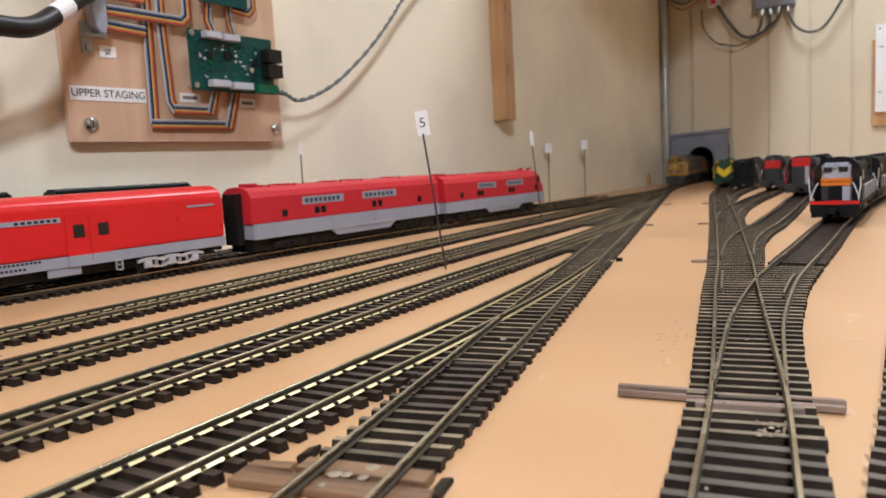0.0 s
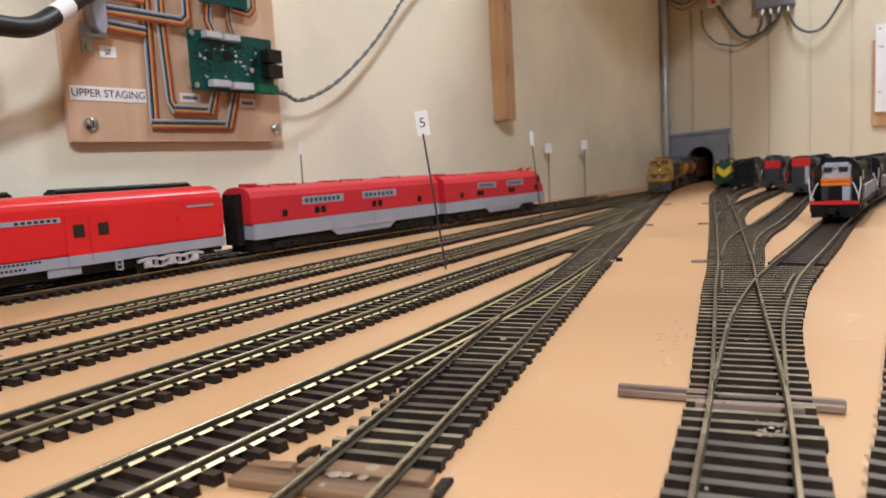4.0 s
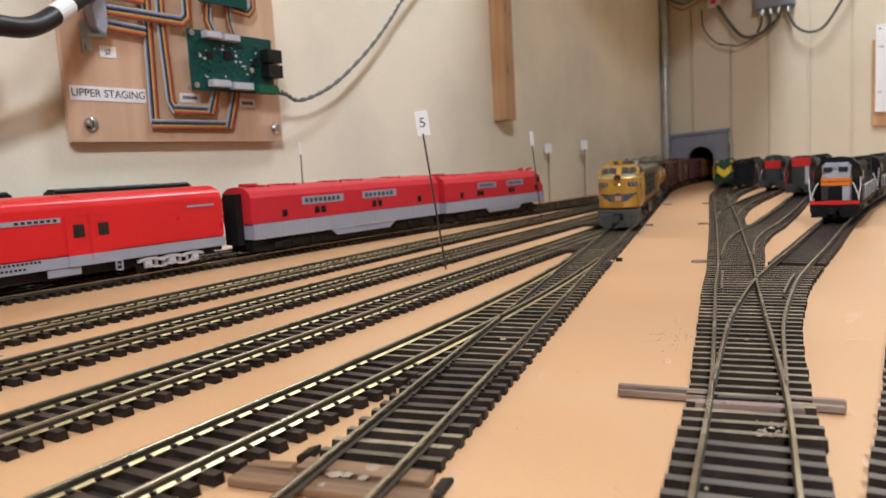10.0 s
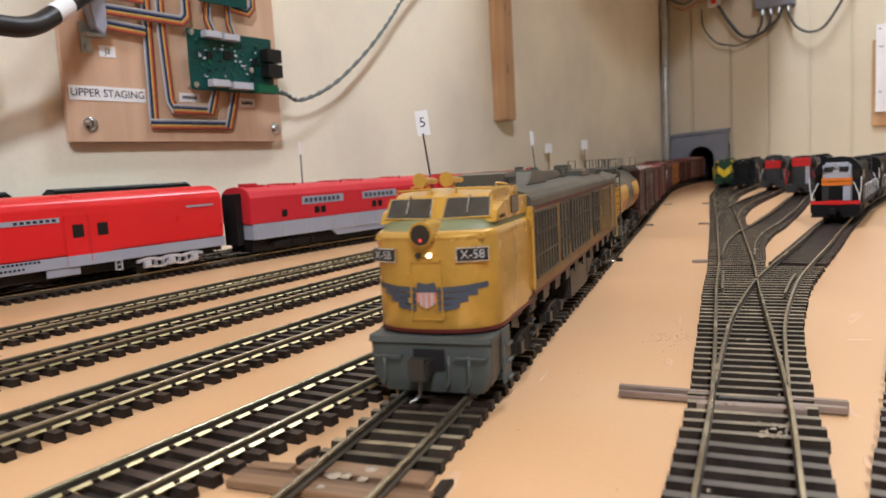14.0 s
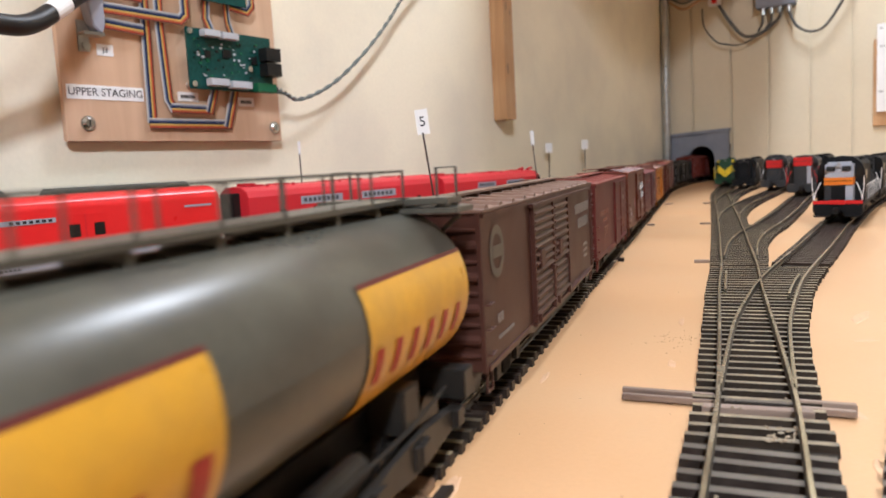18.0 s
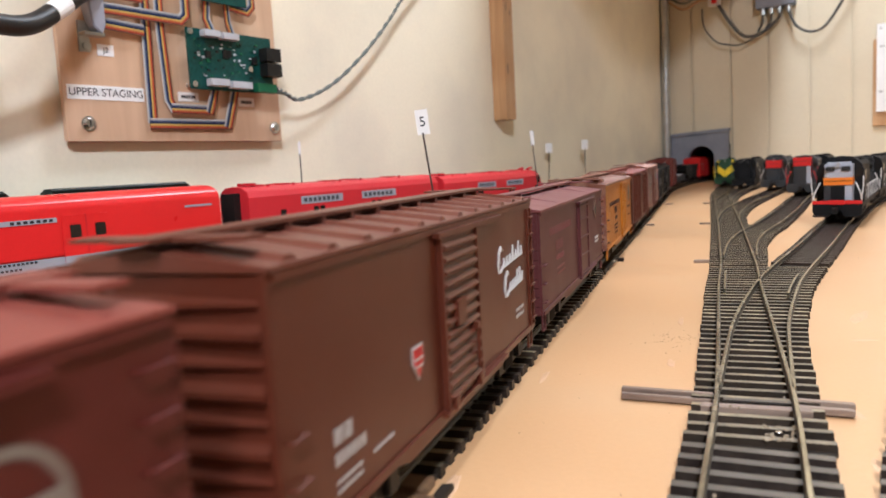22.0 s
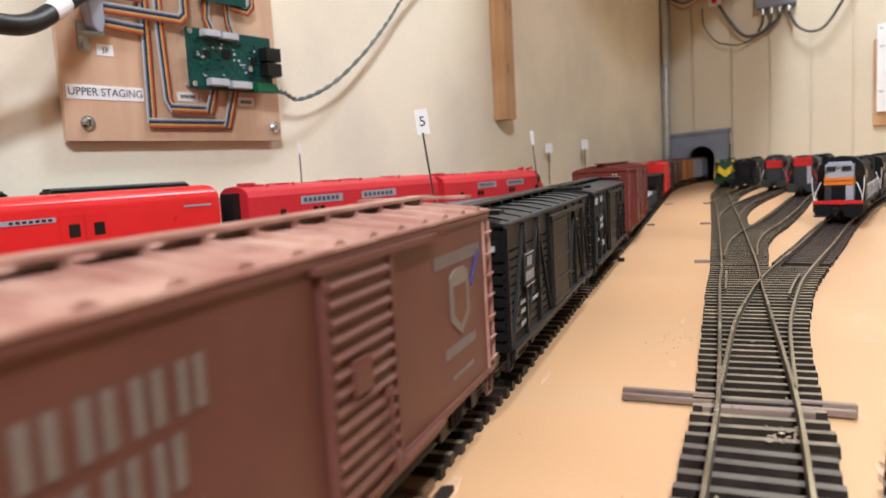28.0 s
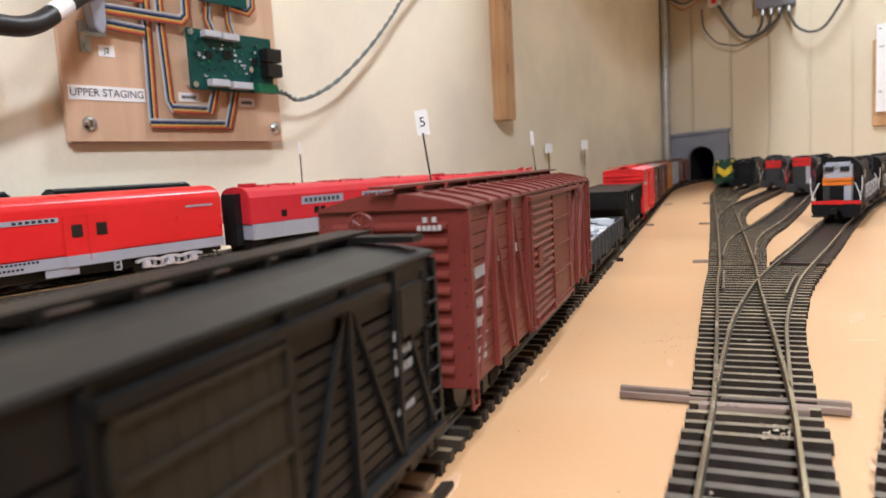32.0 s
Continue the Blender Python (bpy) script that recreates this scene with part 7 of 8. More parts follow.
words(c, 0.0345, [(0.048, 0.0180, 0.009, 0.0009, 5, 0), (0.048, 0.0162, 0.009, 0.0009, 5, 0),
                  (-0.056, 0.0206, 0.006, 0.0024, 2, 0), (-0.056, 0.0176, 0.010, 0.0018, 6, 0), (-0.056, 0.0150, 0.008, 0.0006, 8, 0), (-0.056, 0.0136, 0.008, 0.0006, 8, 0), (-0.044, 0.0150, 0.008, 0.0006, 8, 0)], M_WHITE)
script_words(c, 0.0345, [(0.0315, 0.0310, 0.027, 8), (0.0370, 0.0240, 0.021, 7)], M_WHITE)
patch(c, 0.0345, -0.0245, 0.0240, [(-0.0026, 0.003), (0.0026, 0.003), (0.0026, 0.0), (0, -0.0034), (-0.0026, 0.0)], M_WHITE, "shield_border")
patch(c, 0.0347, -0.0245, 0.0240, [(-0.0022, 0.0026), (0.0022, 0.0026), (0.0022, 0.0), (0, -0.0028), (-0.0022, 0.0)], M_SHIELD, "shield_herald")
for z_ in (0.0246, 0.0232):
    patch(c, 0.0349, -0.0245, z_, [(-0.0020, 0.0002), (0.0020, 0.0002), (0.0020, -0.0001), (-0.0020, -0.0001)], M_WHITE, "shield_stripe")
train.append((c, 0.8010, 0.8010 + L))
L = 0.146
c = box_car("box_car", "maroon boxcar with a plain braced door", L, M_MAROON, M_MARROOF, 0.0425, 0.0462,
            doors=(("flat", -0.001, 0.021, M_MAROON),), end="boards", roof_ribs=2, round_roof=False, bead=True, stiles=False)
words(c, 0.0345, [(-0.058, 0.0335, 0.042, 0.0026, 12, 0), (-0.048, 0.0275, 0.014, 0.0034, 3, 0), (-0.048, 0.0240, 0.015, 0.0018, 6, 0), (-0.046, 0.0205, 0.014, 0.0009, 7, 0),
                  (-0.046, 0.0187, 0.014, 0.0009, 7, 0)], M_MARROOF)
patch(c, 0.0345, 0.050, 0.0345, [(-0.0055, 0), (0, 0.0048), (0.0055, 0), (0, -0.0048)], M_BROWNROOF, "diamond_herald")
patch(c, 0.0347, 0.050, 0.0345, [(-0.0030, 0), (0, 0.0026), (0.0030, 0), (0, -0.0026)], M_UNDER, "diamond_centre")
words(c, 0.0345, [(0.047, 0.0210, 0.012, 0.0010, 5, 0), (0.047, 0.0192, 0.012, 0.0010, 5, 0)], M_WHITE)
train.append((c, 0.9525, 0.9525 + L))
L = 0.1435
c = box_car("refrigerator_car", "orange refrigerator car with dusty brown roof and ice hatches", L, M_ORANGE, M_RFROOF, 0.0438, 0.0470,
            category="refrigerator car", doors=(("plain", -0.0005, 0.0085, M_ORANGE), ("plain", 0.0090, 0.0180, M_ORANGE)), roof_ribs=11, hatches=True, rung_mat=M_BROWN,
            side_posts=())
for s in (-1, 1):
    bm = bmesh.new()
    for k in range(15):
        y = -L / 2 + 0.004 + k * (L - 0.008) / 14
        bx(bm, *sorted((s * 0.01725, s * 0.01735)), y - 0.00012, y + 0.00012, 0.011, 0.0425)
    part("panel_seams", bm, M_ORANGE, c)
    for y in (-0.0005, 0.0180):
        for z in (0.0145, 0.0235, 0.0325, 0.0395):
            bm = bmesh.new()
            bx(bm, *sorted((s * 0.0180, s * 0.0187)), y - 0.0012, y + 0.0012, z, z + 0.0008)
            part("hinge", bm, M_ORANGE, c)
words(c, 0.0345, [(-0.056, 0.0318, 0.050, 0.0022, 20, 0), (-0.034, 0.0268, 0.014, 0.0036, 3, 0), (-0.032, 0.0228, 0.012, 0.0020, 5, 0), (-0.036, 0.0192, 0.018, 0.0012, 8, 0),
                  (-0.036, 0.0172, 0.018, 0.0012, 8, 0), (-0.034, 0.0150, 0.014, 0.0010, 6, 0), (0.040, 0.0250, 0.020, 0.0012, 8, 0), (0.044, 0.0195, 0.012, 0.0010, 5, 0)], M_BROWN)
ring_mark(c, 0.0345, 0.050, 0.0345, 0.0060, 0.0022, M_PILOT)
train.append((c, 1.1180, 1.1180 + L))
L = 0.142
c = box_car("box_car", "dark red-brown boxcar with outside side posts", L, M_CPBROWN, M_OXROOF, 0.0455, 0.0478,
            doors=(("flat", -0.012, 0.012, M_CPBROWN),), roof_ribs=11, side_posts=tuple(-0.064 + k * 0.0095 for k in (0, 1, 2, 3, 4, 5, 8, 9, 10, 11, 12, 13)))
words(c, 0.0347, [(-0.060, 0.030, 0.004, 0.003, 1, 0), (0.030, 0.030, 0.006, 0.003, 1, 0)], M_BROWNROOF)
train.append((c, 1.2730, 1.2730 + L))
L = 0.1475
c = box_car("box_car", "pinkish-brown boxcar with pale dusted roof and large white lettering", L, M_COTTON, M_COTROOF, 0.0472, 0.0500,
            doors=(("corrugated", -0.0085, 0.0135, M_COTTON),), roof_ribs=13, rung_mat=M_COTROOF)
words(c, 0.0345, [(-0.066, 0.0355, 0.036, 0.0054, 6, 0), (-0.058, 0.0285, 0.024, 0.0054, 4, 0), (-0.056, 0.0258, 0.022, 0.0003, 1, 0), (-0.054, 0.0215, 0.018, 0.0030, 4, 0),
                  (-0.054, 0.0172, 0.018, 0.0028, 5, 0), (-0.056, 0.0158, 0.022, 0.0003, 1, 0), (-0.052, 0.0135, 0.014, 0.0010, 6, 0), (0.036, 0.0385, 0.030, 0.0026, 10, 0),
                  (0.040, 0.0200, 0.020, 0.0022, 9, 0), (0.044, 0.0150, 0.014, 0.0010, 5, 0)], M_DIMWHITE)
patch(c, 0.0345, 0.050, 0.0300, [(-0.006, 0.006), (-0.003, 0.0074), (0.003, 0.0074), (0.006, 0.006), (0.006, -0.003), (0, -0.0066), (-0.006, -0.003)], M_DIMWHITE, "pale_herald")
patch(c, 0.0347, 0.050, 0.0300, [(-0.004, 0.004), (0.004, 0.004), (0.004, -0.002), (0, -0.0044), (-0.004, -0.002)], M_COTTON, "herald_centre")
patch(c, 0.0347, 0.0605, 0.0360, [(-0.0036, -0.0030), (-0.0026, -0.0036), (0.0036, 0.0030), (0.0026, 0.0036)], M_STREAK, "blue_streak")
train.append((c, 1.4295, 1.4295 + L))
L = 0.1445
c = stock_car("stock_car", "weathered black slatted stock car with white figures", L, M_CARBLACK, M_CARBLKRF, 0.0420, 0.0450,
              boards=((-0.0560, -0.0440, 0.0240, 0.0330),))
words(c, 0.0368, [(-0.0530, 0.0292, 0.006, 0.0026, 2, 0), (-0.0550, 0.0252, 0.010, 0.0026, 5, 0), (-0.0555, 0.0236, 0.011, 0.0003, 1, 0), (-0.0555, 0.0326, 0.011, 0.0003, 1, 0)], M_CHALK)
words(c, 0.0345, [(-0.058, 0.0190, 0.010, 0.0012, 5, 0), (-0.058, 0.0165, 0.008, 0.0012, 4, 0), (-0.045, 0.0175, 0.010, 0.0010, 5, 0), (-0.058, 0.0130, 0.006, 0.0014, 3, 0)], M_CHALK)
bm = bmesh.new()
for k in range(2):
    bx(bm, 0.0080 + k * 0.0024, 0.0093 + k * 0.0024, -L / 2 - 0.0012, -L / 2 - 0.0003, 0.0384, 0.0400)
for k in range(5):
    bx(bm, 0.0052 + k * 0.0021, 0.0063 + k * 0.0021, -L / 2 - 0.0012, -L / 2 - 0.0003, 0.0357, 0.0373)
part("end_lettering", bm, M_CHALK, c)
train.append((c, 1.5915, 1.5915 + L))
L = 0.1370
c = stock_car("stock_car", "weathered black slatted stock car with white name board", L, M_CARBLACK, M_CARBLKRF, 0.0420, 0.0448,
              boards=((-0.0560, -0.0420, 0.0240, 0.0310), (0.0500, 0.0600, 0.0300, 0.0385)), seams=0)
words(c, 0.0342, [(-0.060, 0.0364, 0.009, 0.0032, 4, 0), (-0.049, 0.0366, 0.020, 0.0026, 9, 0.0001)], M_CHALK)
words(c, 0.0368, [(-0.0545, 0.0280, 0.011, 0.0020, 6, 0), (-0.0540, 0.0250, 0.010, 0.0020, 5, 0)], M_CHALK)
words(c, 0.0345, [(-0.058, 0.0190, 0.008, 0.0012, 4, 0), (-0.044, 0.0165, 0.012, 0.0012, 5, 0), (-0.040, 0.0150, 0.010, 0.0012, 4, 0), (0.048, 0.0300, 0.010, 0.0016, 4, 0),
                  (0.048, 0.0270, 0.008, 0.0016, 3, 0), (0.048, 0.0240, 0.008, 0.0016, 3, 0), (0.048, 0.0170, 0.008, 0.0012, 3, 0)], M_CHALK)
bm = bmesh.new()
for k in range(5):
    bx(bm, -0.0005 + k * 0.0026, 0.0015 + k * 0.0026, -L / 2 - 0.0012, -L / 2 - 0.0003, 0.0383, 0.0405)
bx(bm, 0.0060, 0.0105, -L / 2 - 0.0012, -L / 2 - 0.0003, 0.0355, 0.0372)
part("end_lettering", bm, M_CHALK, c)
train.append((c, 1.7510, 1.7510 + L))
train.append((auto_car(), 1.9085, 2.0865))
train.append((flat_load(), 2.1005, 2.245))
train.append((hopper("hopper_car", "black ribbed hopper car", M_CARBLACK), 2.259, 2.401))
L = 0.140


def plain_box(label, side, roof, at, eave=0.0460):
    car = box_car("box_car", label, 0.140, side, roof, eave, eave + 0.003, doors=(("corrugated", -0.010, 0.012, side),), roof_ribs=10)
    words(car, 0.0345, [(-0.055, 0.033, 0.024, 0.003, 6, 0), (-0.050, 0.024, 0.014, 0.0014, 6, 0)], M_WHITE)
    train.append((car, at, at + 0.140))


plain_box("bright red boxcar with louvred door", M_LOCRED, M_LOCRED, 2.415)
plain_box("grey-brown boxcar with louvred door", M_BROWN, M_BROWNROOF, 2.569)
plain_box("dark brown boxcar with louvred door", M_CPBROWN, M_CPROOF, 2.723)
plain_box("orange-sided boxcar with brown roof", M_ORANGE, M_RFROOF, 2.877)
plain_box("pale grey boxcar with louvred door", M_SILVER, M_TANKGREY, 3.031)
plain_box("dark brown boxcar with louvred door", M_CPBROWN, M_CPROOF, 3.185)

# ---- parked trains ----
rest_on(express_car(0.270), yard_one, 0.177, 0.446, 1.10)
rest_on(red_diesel(0.236, False, "red_booster_diesel"), yard_one, 0.462, 0.698, 1.05)
rest_on(red_diesel(0.214, True), yard_one, 0.703, 0.908, 1.01)


def green_car(L, label):
    car = tagged(new("passenger_car"), label, "passenger car", "dark green passenger cars")
    bm = bmesh.new()
    prism(bm, passenger_shell(0.0168, 0.0085, 0.0470), -L / 2, L / 2)
    part("body", bm, M_GREENCAR, car, "", 0.0006, True)
    bm = bmesh.new()
    prism(bm, [(-0.0085, 0.0460), (-0.0085, 0.0505), (-0.0060, 0.0530), (0.0060, 0.0530), (0.0085, 0.0505), (0.0085, 0.0460)], -L / 2 + 0.006, L / 2 - 0.006)
    part("clerestory", bm, M_GREENCAR, car, "", 0.0024, True)
    for k in range(8):
        y = -L / 2 + L * (k + 0.5) / 8
        for s in (-1, 1):
            box_part("window", (*sorted((s * 0.0166, s * 0.0170)), y - 0.006, y + 0.006, 0.0270, 0.0350), M_GLASS, car)
    truck(car, -L / 2 + 0.028, 0.024)
    truck(car, L / 2 - 0.028, 0.024)
    bm = bmesh.new()
    bx(bm, -0.006, 0.006, -L / 2 - 0.003, L / 2 + 0.003, 0.0060, 0.0100)
    part("underframe", bm, M_UNDER, car)
    return car


rest_on(green_car(0.120, "dark green passenger car by the wall"), green_line, 0.235, 0.342, 1.10)
rest_on(green_car(0.120, "dark green passenger car by the wall"), green_line, 0.357, 0.478, 1.10)

orange = hood_diesel("hood_diesel", "black diesel with silver nose, orange band and white handrails", 0.190, M_LOCBLK, M_LOCWHITE, M_PAPER, M_LOCRED, M_LOCORANGE, 0.0500, False, deck=0.0022)
rest_on(orange, line_orange, 0.638, 0.822)
second = hood_diesel("hood_diesel", "black diesel with grey nose coupled behind another", 0.190, M_LOCBLK, M_LOCGREY, M_PAPER)
rest_on(second, line_orange, 0.832, 1.012)
third = hood_diesel("hood_diesel", "dark grey diesel at the end of a row", 0.190, M_LOCGREY, M_LOCGREY, M_LOCGREY)
rest_on(third, line_orange, 1.022, 1.196)
fourth = hood_diesel("hood_diesel", "dark red and black diesel among parked engines", 0.185, M_LOCGREY, M_DARKRED, M_LOCRED, None, M_LOCRED, 0.0490, False, cab_mat=M_LOCGREY, band_z=(0.036, 0.0462))
rest_on(fourth, line_scarlet, 1.005, 1.185)
ob = hood_diesel("hood_diesel", "dark diesel behind a scarlet one", 0.185, M_LOCBLK, M_LOCBLK, M_LOCGREY)
rest_on(ob, line_scarlet, 1.195, 1.37)
fifth = hood_diesel("hood_diesel", "dark grey diesel with a bright red nose", 0.185, M_LOCGREY, M_LOCGREY, M_STEEL, None, M_LOCRED, 0.0505, False, cab_mat=M_LOCGREY, band_z=(0.0315, 0.0420), number_boards=False)
rest_on(fifth, line_rednose, 1.165, 1.34)
sixth = hood_diesel("hood_diesel", "black diesel parked between others", 0.185, M_LOCBLK, M_LOCBLK, M_LOCGREY, None, None, 0.0465, False)
rest_on(sixth, line_dark, 1.255, 1.435)
seventh = hood_diesel("hood_diesel", "dark green diesel with yellow chevrons", 0.185, M_LOCGREEN, M_LOCGREEN, M_LOCYEL, None, None, 0.0460, False, None, False, M_LOCYEL)
rest_on(seventh, line_right, 1.35, 1.53)

# ---- things on the walls ----


def on_wall(name, label, category):
    ob = tagged(new(name), label, category)
    ob.matrix_world = ROOM
    return ob


# control board: x is out of the wall, y along it
board = on_wall("control_board", "pale plywood control board with ribbon cables screwed to the wall", "control board")
BT = 0.008
box_part("plywood", (BT - 0.005, BT, 0.2874, 0.4948, 0.0968, 0.42), M_BOARD, board, "", 0.0004)
for u, z in ((0.3039, 0.110), (0.4862, 0.1094)):
    bm = bmesh.new()
    cyl(bm, (0.0, u, z), (BT - 0.004, u, z), 0.0030, 12)
    cyl(bm, (BT, u, z), (BT + 0.0012, u, z), 0.0056, 20)
    cyl(bm, (BT + 0.0012, u, z), (BT + 0.0034, u, z), 0.0048, 16, 0.0030)
    bolt = part("bolt", bm, M_ZINC, board, "bright zinc bolt with washer", 0, True)
    box_part("slot", (BT + 0.0030, BT + 0.0036, u - 0.0003, u + 0.0003, z - 0.0022, z + 0.0022), M_BLACK, bolt)


def label_on_board(u0, u1, z0, z1, text, size):
    p = box_part("label", (BT, BT + 0.0004, u0, u1, z0, z1), M_PAPER, board, "white printed label")
    if text:
        lettering(text, size, M_INK, p, Matrix.Translation((BT + 0.0006, (u0 + u1) / 2, (z0 + z1) / 2)) @ pose(0, 0, 0, 90, 0, 90), "text")
    else:
        bm = bmesh.new()
        n = 6
        w = (u1 - u0) * 0.7 / n
        for k in range(n):
            a = u0 + (u1 - u0) * 0.15 + k * w
            bx(bm, BT + 0.0004, BT + 0.0006, a, a + w * 0.7, (z0 + z1) / 2 - 0.0014, (z0 + z1) / 2 + 0.0014)
        part("print", bm, M_INK, p)


label_on_board(0.2902, 0.3522, 0.1278, 0.1384, "UPPER STAGING", 0.0082)
label_on_board(0.3168, 0.3300, 0.1608, 0.1694, "J2", 0.0058)
label_on_board(0.3835, 0.4038, 0.1299, 0.1376, "", 0)
label_on_board(0.4460, 0.4640, 0.1277, 0.1358, "", 0)


def ribbon(points, width, lift, side):
    """A flat striped cable along (u, z) points; side turns the order of its colours."""
    P = [Vector((0, u, z)) for u, z in points]
    n = len(M_STRIPES)
    rows = []
    for i, p in enumerate(P):
        a = (P[i] - P[i - 1]).normalized() if i else (P[1] - P[0]).normalized()
        b = (P[i + 1] - P[i]).normalized() if i < len(P) - 1 else a
        t = (a + b).normalized()
        nn = Vector((0, -t.z, t.y))
        k = 1 / max(0.5, t.dot(a))
        rows.append((p, nn * k))
    cable = new("ribbon_cable")
    cable.parent = board
    cable["label"] = "flat rainbow ribbon cable"
    for s, m in enumerate(M_STRIPES):
        bm = bmesh.new()
        o0, o1 = (s / n - 0.5) * width * side, ((s + 0.86) / n - 0.5) * width * side
        va = []
        for i, (p, nn) in enumerate(rows):
            h = BT + lift + 0.0006 * (i % 2)
            va.append([bm.verts.new(p + nn * o + Vector((x, 0, 0))) for o, x in ((o0, h), (o0, h + 0.0006), (o1, h + 0.0006), (o1, h))])
        for a, b in zip(va, va[1:]):
            for k in range(4):
                bm.faces.new((a[k], a[(k + 1) % 4], b[(k + 1) % 4], b[k]))
        bm.faces.new(va[0])
        bm.faces.new(va[-1][::-1])
        part("wire_strip", bm, m, cable)


ribbon([(0.3600, 0.30), (0.3585, 0.186), (0.3572, 0.1110)], 0.0088, 0.0010, -1)
ribbon([(0.3540, 0.1108), (0.4350, 0.1112)], 0.0088, 0.0018, 1)
ribbon([(0.4300, 0.1085), (0.4415, 0.1440)], 0.0088, 0.0026, 1)
ribbon([(0.3720, 0.30), (0.3698, 0.186), (0.3725, 0.1300), (0.3770, 0.1215)], 0.0082, 0.0030, -1)
ribbon([(0.3740, 0.1235), (0.4150, 0.1230)], 0.0082, 0.0038, 1)
ribbon([(0.4105, 0.1205), (0.4185, 0.1440)], 0.0082, 0.0046, 1)
ribbon([(0.3150, 0.1955), (0.388, 0.1950), (0.3935, 0.2000), (0.3945, 0.30)], 0.0090, 0.0055, 1)
ribbon([(0.3150, 0.1850), (0.3545, 0.1828)], 0.0090, 0.0040, 1)
ribbon([(0.3150, 0.2085), (0.356, 0.2080)], 0.0085, 0.0035, 1)
ribbon([(0.4165, 0.27), (0.4160, 0.2150), (0.4145, 0.2000), (0.4195, 0.1880)], 0.0078, 0.0050, 1)
ribbon([(0.4640, 0.27), (0.4640, 0.2165), (0.4590, 0.2110), (0.4400, 0.2130)], 0.0078, 0.0060, -1)
ribbon([(0.4375, 0.27), (0.4375, 0.2120), (0.4385, 0.2000), (0.4420, 0.1885)], 0.0066, 0.0035, 1)

# circuit board on stand-offs
PT = BT + 0.008
pcb = box_part("circuit_board", (PT, PT + 0.0016, 0.3900, 0.4805, 0.1395, 0.1895), M_PCB, board, "green printed circuit board")
for u0, u1, z0, z1 in ((0.4030, 0.4195, 0.1830, 0.1885), (0.4220, 0.4390, 0.1825, 0.1880), (0.4060, 0.4250, 0.1425, 0.1485), (0.4280, 0.4500, 0.1415, 0.1475)):
    box_part("ribbon_socket", (PT + 0.0016, PT + 0.0090, u0, u1, z0, z1), M_GREYPL, pcb, "grey ribbon socket", 0.0004)
for z0, z1 in ((0.1672, 0.1790), (0.1540, 0.1655)):
    rj = box_part("network_jack", (PT - 0.001, PT + 0.0120, 0.4660, 0.4835, z0, z1), M_BLACK, pcb, "black network jack", 0.0004)
    box_part("opening", (PT + 0.001, PT + 0.0105, 0.4833, 0.4841, z0 + 0.0018, z1 - 0.0018), M_GREYPL, rj)
box_part("terminal_block", (PT + 0.0016, PT + 0.0085, 0.4560, 0.4790, 0.1395, 0.1475), M_GREENPL, pcb, "green screw terminal", 0.0005)
r_ = random.Random(11)
for k in range(70):
    u, z = r_.uniform(0.394, 0.462), r_.uniform(0.150, 0.181)
    big = k < 4
    w, hh = (0.0055, 0.0060) if big else (r_.uniform(0.001, 0.003), r_.uniform(0.0008, 0.002))
    box_part("chip", (PT + 0.0016, PT + (0.0032 if big else 0.0024), u, u + w, z, z + hh), M_BLACK if big or k % 3 == 0 else M_GREYPL if k % 3 == 1 else M_GREENPL, pcb)
for u, z in ((0.3935, 0.1865), (0.3940, 0.1435), (0.4545, 0.1600)):
    bm = bmesh.new()
    cyl(bm, (PT + 0.0016, u, z), (PT + 0.0028, u, z), 0.0026, 14)
    part("screw", bm, M_ZINC, pcb)
    bm = bmesh.new()
    cyl(bm, (BT, u, z), (PT, u, z), 0.0018, 10)
    part("standoff", bm, M_ZINC, pcb)
box_part("circuit_board", (PT, PT + 0.0016, 0.4050, 0.4560, 0.2135, 0.26), M_PCB, board, "green printed circuit board")

# clamp bracket that holds the black cable
bm = bmesh.new()
prism(bm, [(0.3050, 0.30), (0.3195, 0.30), (0.3198, 0.182), (0.3165, 0.1745), (0.3100, 0.180), (0.3060, 0.200)], BT, BT + 0.011, "x")
part("clamp", bm, M_SILVER, board, "grey metal clamp bracket", 0.0008)
bm = bmesh.new()
bx(bm, BT, BT + 0.0016, 0.3025, 0.3110, 0.1625, 0.1850)
bx(bm, BT, BT + 0.0100, 0.3030, 0.3190, 0.1735, 0.1760)
cyl(bm, (BT + 0.0016, 0.3075, 0.1665), (BT + 0.0040, 0.3075, 0.1665), 0.0032, 12)
part("clamp_foot", bm, M_STEEL, board, "zinc bracket foot with a screw", 0.0003)

cable = on_wall("black_cable", "thick black cable with a white wrap label beside the board", "cable")
bm = bmesh.new()
tube(bm, curve_through([(0.075, 0.150, 0.168), (0.060, 0.200, 0.1655), (0.052, 0.2285, 0.1660), (0.048, 0.2440, 0.1675), (0.042, 0.2590, 0.1735), (0.034, 0.2780, 0.1860), (0.026, 0.2960, 0.1985), (0.020, 0.309, 0.206)], 6), 0.0066, 16)
part("jacket", bm, M_CABLE, cable, "", 0, True)
bm = bmesh.new()
tube(bm, [(0.0380, 0.2690, 0.1800), (0.0320, 0.2830, 0.1893)], 0.0068, 18)
part("wrap_label", bm, M_PAPER, cable, "white wrap label")
bm = bmesh.new()
bx(bm, 0.0, 0.016, 0.150, 0.2335, 0.132, 0.160)
side_board = tagged(part("board_end", bm, M_STUD, None, "", 0.0006), "end of a varnished pine strip on the wall", "wood strip")
side_board.matrix_world = ROOM

